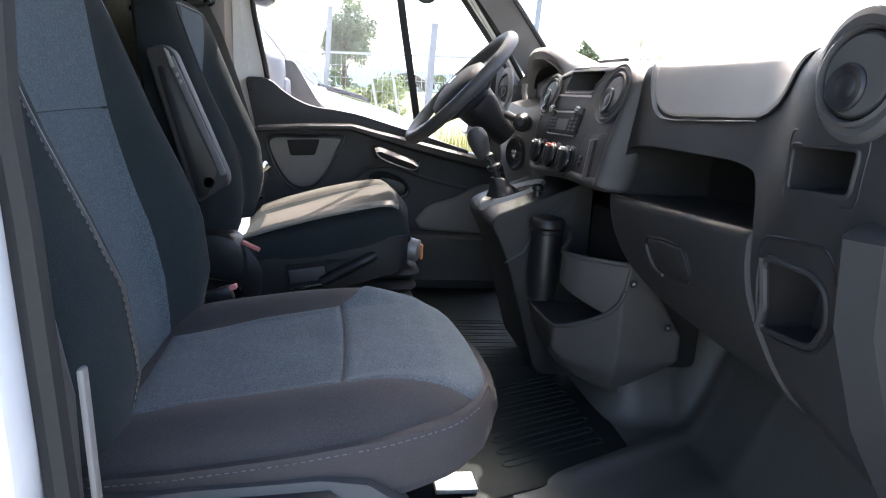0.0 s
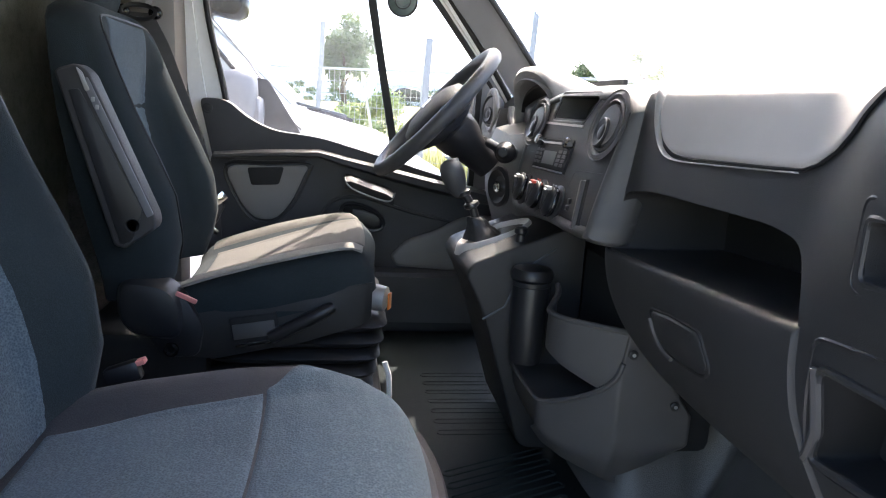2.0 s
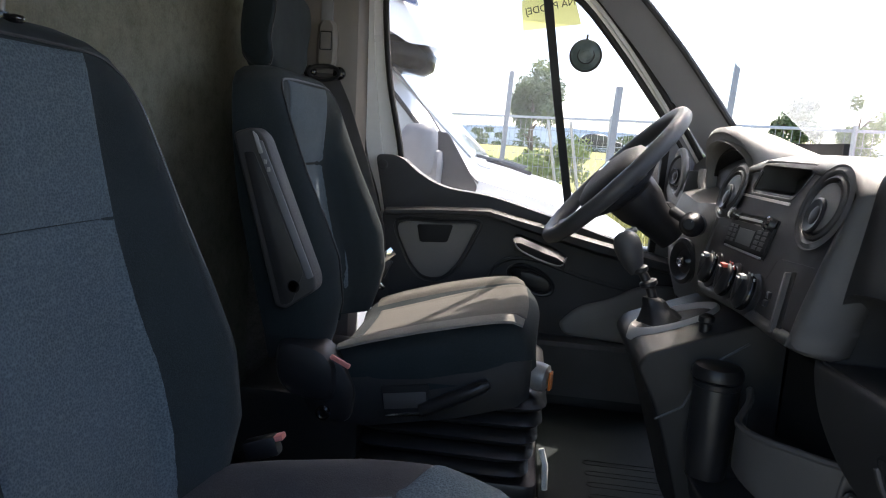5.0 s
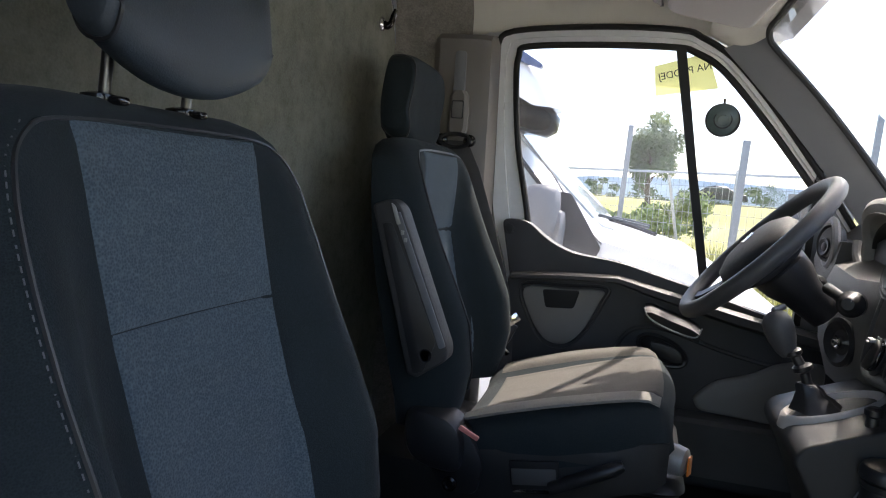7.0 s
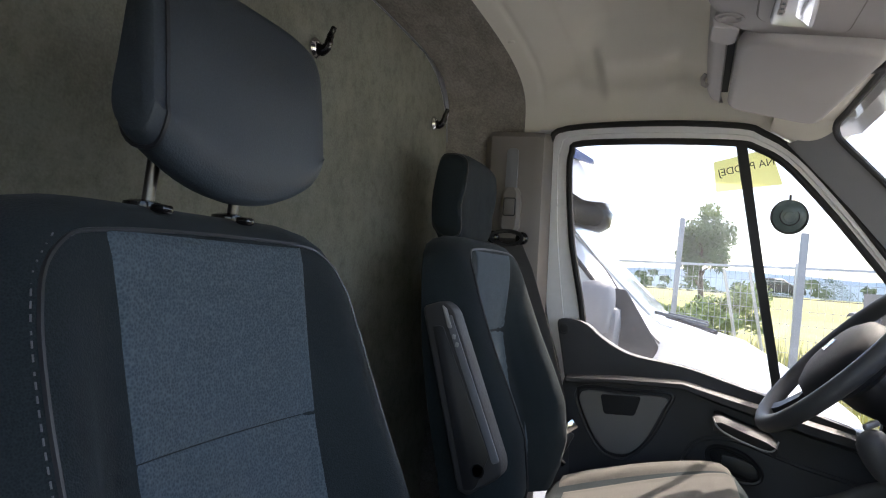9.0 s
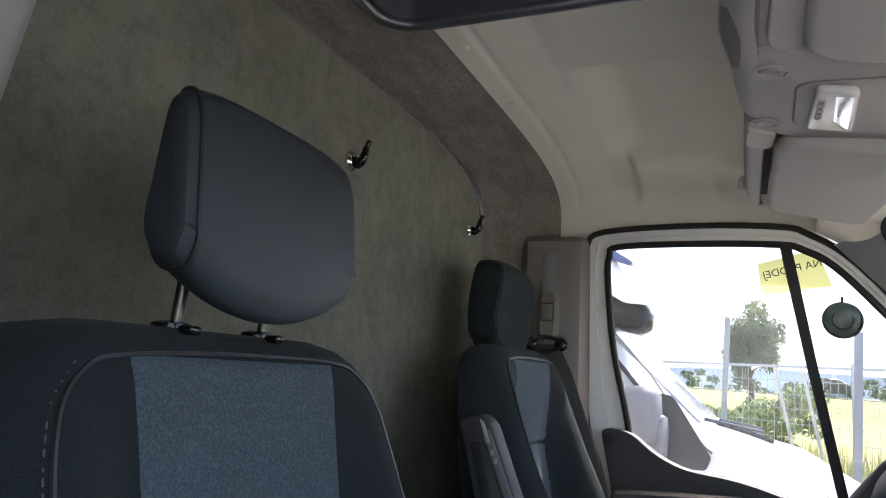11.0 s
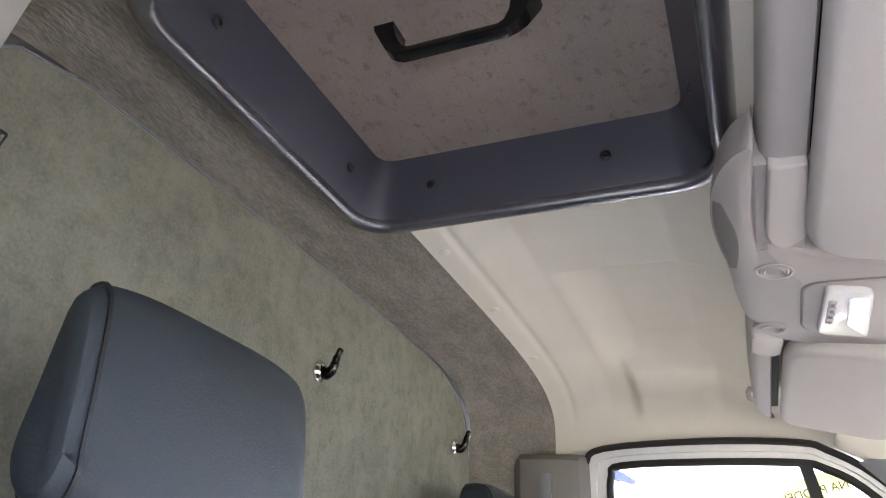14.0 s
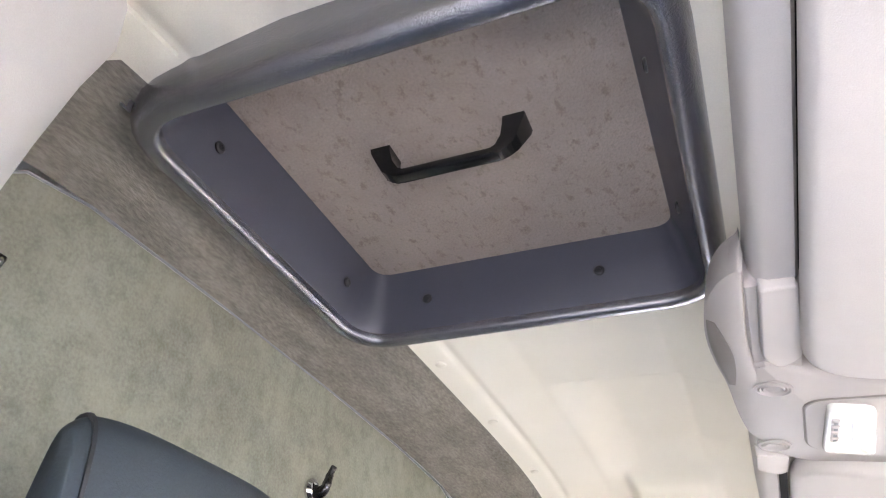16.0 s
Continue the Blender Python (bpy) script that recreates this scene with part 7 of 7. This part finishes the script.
part("pillar_line", tube([(0.06, NY + 0.05, 2.17), (0.28, NY + 0.05, 1.93), (0.40, NY + 0.05, 1.76), (0.50, NY + 0.05, 1.66)], 0.004, 5), DOORGREY, nv)
part("corner_panel", slab(rounded([(0.300, 1.86), (0.365, 1.855), (0.500, 1.645), (0.480, 1.600), (0.300, 1.600)], 0.015), NY + 0.028, NY + 0.055), DOORTRIM, nv, "black plastic corner panel behind the mirror")
part("windscreen", loft([[(x + 0.012 - b, y, z + 0.010) for x, z in ((0.05, 2.14), (0.46, 1.752))] + [(x - 0.03 - b, y, z - 0.02) for x, z in ((0.46, 1.752), (0.05, 2.14))] for y, b in ((NY + 0.22, 0.02), (NY + 0.6, 0.0), (NY + 1.1, 0.0), (NY + 1.6, 0.05), (NY + 1.85, 0.12))]), SKYGLASS, nv, "windscreen, sky reflection put into its pale colour")
visor_rows = ((NY + 0.01, 0.10, 0.45), (NY + 0.03, 0.045, 0.75), (NY + 0.07, 0.01, 0.95), (NY + 0.14, 0.0, 1.0), (NY + 0.24, 0.02, 0.95), (NY + 0.34, 0.07, 0.8), (NY + 0.40, 0.13, 0.5))
part("roof_visor", loft([[(0.02, y, 2.15 + 0.08 * k), (0.16 - d, y, 2.155 + 0.085 * k), (0.245 - d, y, 2.15 + 0.055 * k), (0.285 - d, y, 2.15 + 0.005 * k), (0.275 - d, y, 2.15 - 0.05 * k), (0.235 - d, y, 2.15 - 0.075 * k), (0.12 - d, y, 2.15 - 0.05 * k), (0.02, y, 2.15 - 0.04 * k)] for y, d, k in visor_rows]), SMOKED, nv, "glossy dark sun visor panel, reflected olive put into its colour", angle=60)
part("visor_top", loft([[(0.0, y, 2.45), (0.13 - d, y, 2.40), (0.22 - d, y, 2.33), (0.275 - d, y, 2.255), (0.292 - d, y, 2.19), (0.270 - d, y, 2.195), (0.20 - d, y, 2.235), (0.0, y, 2.225)] for y, d in ((NY + 0.0, 0.09), (NY + 0.03, 0.04), (NY + 0.08, 0.005), (NY + 0.15, 0.0), (NY + 0.25, 0.025), (NY + 0.36, 0.09))]), WHITE, nv, "white cap over the visor", angle=60)
part("roof_stripe", slab(rounded([(-0.6, 2.46), (-0.02, 2.46), (0.10, 2.42), (0.215, 2.35), (0.205, 2.335), (0.10, 2.37), (-0.02, 2.39), (-0.6, 2.38)], 0.01), NY - 0.012, NY + 0.03), NAVYPAINT, nv, "dark blue roof stripe")
mir = part("mirror", loft([[(0.262 + w * dx, NY - 0.03 + w * s, z) for dx, s in ((-1.0, -0.7), (0.0, -1.0), (0.7, -0.8), (1.0, -0.2), (1.0, 0.5), (0.5, 1.0), (-0.8, 0.9), (-1.1, 0.1))] for z, w in ((1.68, 0.03), (1.69, 0.058), (1.73, 0.066), (1.80, 0.070), (1.85, 0.066), (1.875, 0.050), (1.882, 0.025))]), MIRRORGREY, nv, "grey side mirror", angle=60)
part("mirror_foot", loft([[(0.315 + w * dx, NY - 0.01 + w * s, z) for dx, s in ((-1, -1), (0.6, -1), (1, -0.3), (1, 0.8), (-1, 1))] for z, w in ((1.62, 0.02), (1.63, 0.034), (1.72, 0.040), (1.775, 0.036), (1.785, 0.02))]), MIRRORGREY, mir, angle=60)
wp = part("wiper", tube([(0.71, NY + 0.42, 1.700), (0.62, NY + 0.50, 1.722), (0.50, NY + 0.62, 1.745)], 0.010, 6), BLACK, nv)
part("wiper_blade", tube([(0.46, NY + 0.42, 1.765), (0.56, NY + 0.56, 1.742), (0.68, NY + 0.74, 1.715)], 0.008, 6), BLACK, wp)
part("wiper_blade", tube([(0.50, NY + 0.95, 1.745), (0.60, NY + 1.10, 1.728), (0.69, NY + 1.25, 1.705)], 0.007, 6), BLACK, wp)
part("scuttle", loft([[(0.455 - b, y, 1.768), (0.50 - b, y, 1.735), (0.56 - b, y, 1.716), (0.53 - b, y, 1.70), (0.44 - b, y, 1.74)] for y, b in ((NY + 0.25, 0.02), (NY + 0.6, 0.0), (NY + 1.1, 0.0), (NY + 1.6, 0.05))]), WHITE, nv, "pale scuttle below the windscreen")
for x in (NX + 0.85, NX - 2.6):
    w = part("wheel", lathe([(0.10, -0.10), (0.31, -0.10), (0.34, -0.06), (0.34, 0.06), (0.31, 0.10), (0.10, 0.10)], (x, NY + 0.15, GROUND + 0.34), (0, 1, 0), 26), RUBBER, nv)
    part("rim", lathe([(0.2, -0.105), (0.2, 0.0)], (x, NY + 0.15, GROUND + 0.34), (0, 1, 0), 20), STEEL, w)

# own left mirror, seen past the wheel
om = thing("door_mirror", "dark grey mirror outside the driver's door", "mirror", (1.12, 1.08, 1.75))
part("housing", loft([[(1.10 + dx, 1.10 + s * 0.11, z) for dx, s in ((-0.05, -0.9), (0.03, -1), (0.09, -0.4), (0.09, 0.5), (0.03, 1), (-0.05, 0.95))] for z in (1.66, 1.68, 1.78, 1.88, 1.90)]), DOORGREY, om)
part("arm", tube([(1.13, 1.02, 1.66), (1.14, 0.92, 1.60)], 0.025, 8), BLACK, om)

# fence of mesh panels on galvanised posts
A, B = Vector((-5.0, 11.2, GROUND)), Vector((7.5, 3.3, GROUND))
run = (B - A)
fl = run.length
fd = run.normalized()
H = 1.72
fence = thing("fence", "galvanised mesh fence on steel posts round the yard", "fence", A)
wires = []
for k in range(12):
    z = 0.10 + (H - 0.10) * k / 11
    wires.append(tube([A + Vector((0, 0, z)), B + Vector((0, 0, z))], 0.0035 if k < 11 else 0.018, 4))
part("horizontal_wire", merge(*wires), STEEL, fence)
vert = []
step = 0.075
for k in range(int(fl / step)):
    p = A + fd * (k * step)
    vert.append(tube([p + Vector((0, 0, 0.08)), p + Vector((0, 0, H))], 0.0028, 3))
tagged(part("vertical_wire", merge(*vert), STEEL, fence), kind="stuff")
for k in range(7):
    p = A + fd * (0.6 + 2.4 * k)
    part("post", tube([p, p + Vector((0, 0, H + 0.05))], 0.024, 8), STEEL, fence)
for p, h, r in (((1.55, 6.55), 2.05, 0.045), ((0.40, 7.1), 2.2, 0.036), ((2.35, 3.85 + 1.4), 2.25, 0.03), ((2.15, 5.6), 1.9, 0.034)):
    part("post", box((p[0], p[1], GROUND + h / 2), (r * 1.6, r * 1.6, h), 0.008, rot=(0, 2, 0)), POSTPAINT, fence, "thick pale steel post")
for x, y in ((0.9, 7.3), (1.15, 7.15)):
    part("brace", tube([(x, y, GROUND + 1.68), (x + 0.35, y + 0.3, GROUND)], 0.018, 6), STEEL, fence)


def leaf_cloud(centre, radius, count, size, rng, squash=1.0, lumps=9):
    """Many small leaf blades gathered in uneven clumps."""
    vs, fs = [], []
    cs = []
    for _ in range(lumps):
        d = Vector((rng.gauss(0, 1), rng.gauss(0, 1), rng.gauss(0, 1))).normalized() * rng.uniform(0.25, 0.85)
        cs.append((Vector(centre) + Vector((d.x * radius, d.y * radius, d.z * radius * squash)), radius * rng.uniform(0.22, 0.46)))
    for _ in range(count):
        c, r = rng.choice(cs)
        d = Vector((rng.gauss(0, 1), rng.gauss(0, 1), rng.gauss(0, 1))).normalized() * r * rng.random() ** 0.4
        p = c + Vector((d.x, d.y, d.z * squash * 0.9))
        a = Vector((rng.gauss(0, 1), rng.gauss(0, 1), rng.gauss(0, 1))).normalized() * size * rng.uniform(0.6, 1.4)
        b = a.orthogonal().normalized() * size * rng.uniform(0.3, 0.6)
        n = len(vs)
        vs += [p - a, p + b, p + a, p - b + a * 0.2]
        fs.append([n, n + 1, n + 2, n + 3])
    return vs, fs


def tree(loc, height, spread, seed, mat, label, count=5200, squash=1.35):
    rng = random.Random(seed)
    loc = Vector(loc)
    t = thing("tree", label, "tree", loc)
    top = loc + Vector((rng.uniform(-0.2, 0.2), 0, height * 0.72))
    limbs = [tube([loc, loc + Vector((0.05, 0, height * 0.25)), loc + Vector((-0.05, 0.05, height * 0.5)), top], [height * 0.028, height * 0.022, height * 0.014, height * 0.004], 8)]
    for k in range(10):
        a, z = rng.uniform(0, 6.28), height * rng.uniform(0.28, 0.65)
        e = Vector((math.cos(a), math.sin(a), 0.7)) * spread * rng.uniform(0.4, 0.8)
        limbs.append(tube([loc + Vector((0, 0, z)), loc + Vector((0, 0, z)) + e * 0.5 + Vector((0, 0, 0.1)), loc + Vector((0, 0, z)) + e], [height * 0.011, height * 0.007, height * 0.002], 6))
    part("trunk", merge(*limbs), BARK, t)
    part("crown", leaf_cloud(loc + Vector((0, 0, height * 0.60)), spread, count, height * 0.016, rng, squash, 16), mat, t, angle=180)
    return t


tree((0.75, 25, GROUND), 4.9, 1.05, 3, LEAF, "tall uneven broadleaf tree beyond the fence", 9000)
tree((7.15, 17, GROUND), 3.9, 0.72, 11, LEAF, "broadleaf tree far beyond the windscreen", 3200)
tree((8.8, 17.5, GROUND), 3.7, 0.8, 12, LEAF_LIGHT, "small tree beside the far fence", 2600)


def bush(loc, r, seed, mat, label, count=3600, squash=0.85):
    rng = random.Random(seed)
    b = thing("bush", label, "bush", loc)
    loc = Vector(loc)
    part("stems", merge(*[tube([loc, loc + Vector((rng.uniform(-0.5, 0.5) * r, rng.uniform(-0.5, 0.5) * r, r * rng.uniform(0.7, 1.1)))], [0.02, 0.006], 5) for _ in range(9)]), BARK, b)
    part("foliage", leaf_cloud(loc + Vector((0, 0, r * squash)), r, count, 0.055, rng, squash, 14), mat, b, angle=180)


bush((-0.35, 13.2, GROUND), 0.75, 41, LEAF_LIGHT, "pale thin bush close to the fence", 1800)
bush((1.15, 14.0, GROUND), 1.05, 5, LEAF_LIGHT, "sunlit yellow-green bush behind the fence")
bush((0.35, 11.2, GROUND), 0.80, 6, LEAF_LIGHT, "low light green bush behind the fence")
bush((6.5, 60.0, GROUND), 1.9, 7, LEAF, "dark green bush by the road", 2400)
bush((12.0, 66.0, GROUND), 2.1, 8, LEAF, "dark green bush in the field", 2400)
bush((16.0, 62.0, GROUND), 2.0, 9, LEAF, "round dark bush in the field", 2400)

# tall dry grass behind the fence
rng = random.Random(21)
vs, fs = [], []
for _ in range(9000):
    u = rng.random()
    p = A + fd * (u * fl) + Vector((0.53, 0.85, 0)) * rng.uniform(0.2, 7.0) ** 1.0
    h = rng.uniform(0.25, 0.75)
    w = rng.uniform(0.006, 0.014)
    a = rng.uniform(0, 6.28)
    d = Vector((math.cos(a), math.sin(a), 0))
    lean = Vector((rng.uniform(-0.25, 0.25), rng.uniform(-0.25, 0.25), 1)) * h
    n = len(vs)
    vs += [p - d * w, p + d * w, p + lean]
    fs.append([n, n + 1, n + 2])
solid("grass", (vs, fs), GRASS, "tall dry yellow grass behind the fence", "grass", "stuff")
ROAD_Y, ROAD_Z = 62.0, 1.72
solid("embankment", loft([[(x, 44, GROUND - 0.3), (x, 52, GROUND + 0.35), (x, 58, ROAD_Z - 0.04), (x, 66, ROAD_Z - 0.04), (x, 80, GROUND - 0.3)] for x in (-250, -60, 0, 60, 250)]), LAND, "low grassy bank that carries the road", "ground", "structure", angle=20)
solid("road", box((0, ROAD_Y, ROAD_Z - 0.02), (480, 6.4, 0.06), 0.0), ASPHALT, "grey country road beyond the meadow", "road", "structure")

# dark car on the road
CARX, CARY = 6.7, ROAD_Y - 1.4
car = thing("car", "dark hatchback standing on the country road", "car", (CARX, CARY, ROAD_Z))
cp = [(-2.0, 0.35), (-2.05, 0.75), (-1.7, 0.95), (-1.2, 1.35), (-0.6, 1.48), (0.4, 1.45), (1.1, 1.0), (1.9, 0.85), (2.05, 0.6), (2.0, 0.35)]
part("body", loft([[(CARX + x, CARY + y, ROAD_Z + z * k + 0.02) for x, z in cp] for y, k in ((-0.85, 0.94), (-0.75, 1.0), (0.75, 1.0), (0.85, 0.94))]), CARPAINT, car)
part("side_glass", prism([(CARX - 1.3, ROAD_Z + 1.0), (CARX - 1.0, ROAD_Z + 1.36), (CARX + 0.35, ROAD_Z + 1.38), (CARX + 0.9, ROAD_Z + 1.0)], "y", CARY - 0.87, CARY - 0.82), DARKGLASS, car)
for x in (-1.3, 1.3):
    part("wheel", lathe([(0.2, -0.1), (0.32, -0.1), (0.32, 0.1), (0.2, 0.1)], (CARX + x, CARY - 0.7, ROAD_Z + 0.33), (0, 1, 0), 20), RUBBER, car)

# far tree line and hills
rng = random.Random(31)
solid("backdrop_trees", merge(*[leaf_cloud((-90 + 9 * k + rng.uniform(-3, 3), 120 + rng.uniform(-10, 10), GROUND + 2.4), rng.uniform(2.8, 4.6), 260, 0.5, rng, 0.6, 6) for k in range(26)]), LEAF, "far line of dark green trees", "trees", "stuff", angle=180)
ridge = []
for k in range(81):
    a = radians(-75 + 150 * k / 80)
    h = 28 + 22 * noise.noise(Vector((k * 0.13, 0, 0))) + 8 * noise.noise(Vector((k * 0.6, 3, 0)))
    ridge.append([(1200 * math.sin(a), 1200 * math.cos(a), GROUND - 5), (1200 * math.sin(a), 1200 * math.cos(a), GROUND + max(8, h) * 1.1), (1300 * math.sin(a), 1300 * math.cos(a), GROUND - 5)])
solid("backdrop_hills", loft(ridge, cap=False, closed=False), HILLS, "hills on the horizon, haze put into their pale blue", "hills", "structure", angle=180)
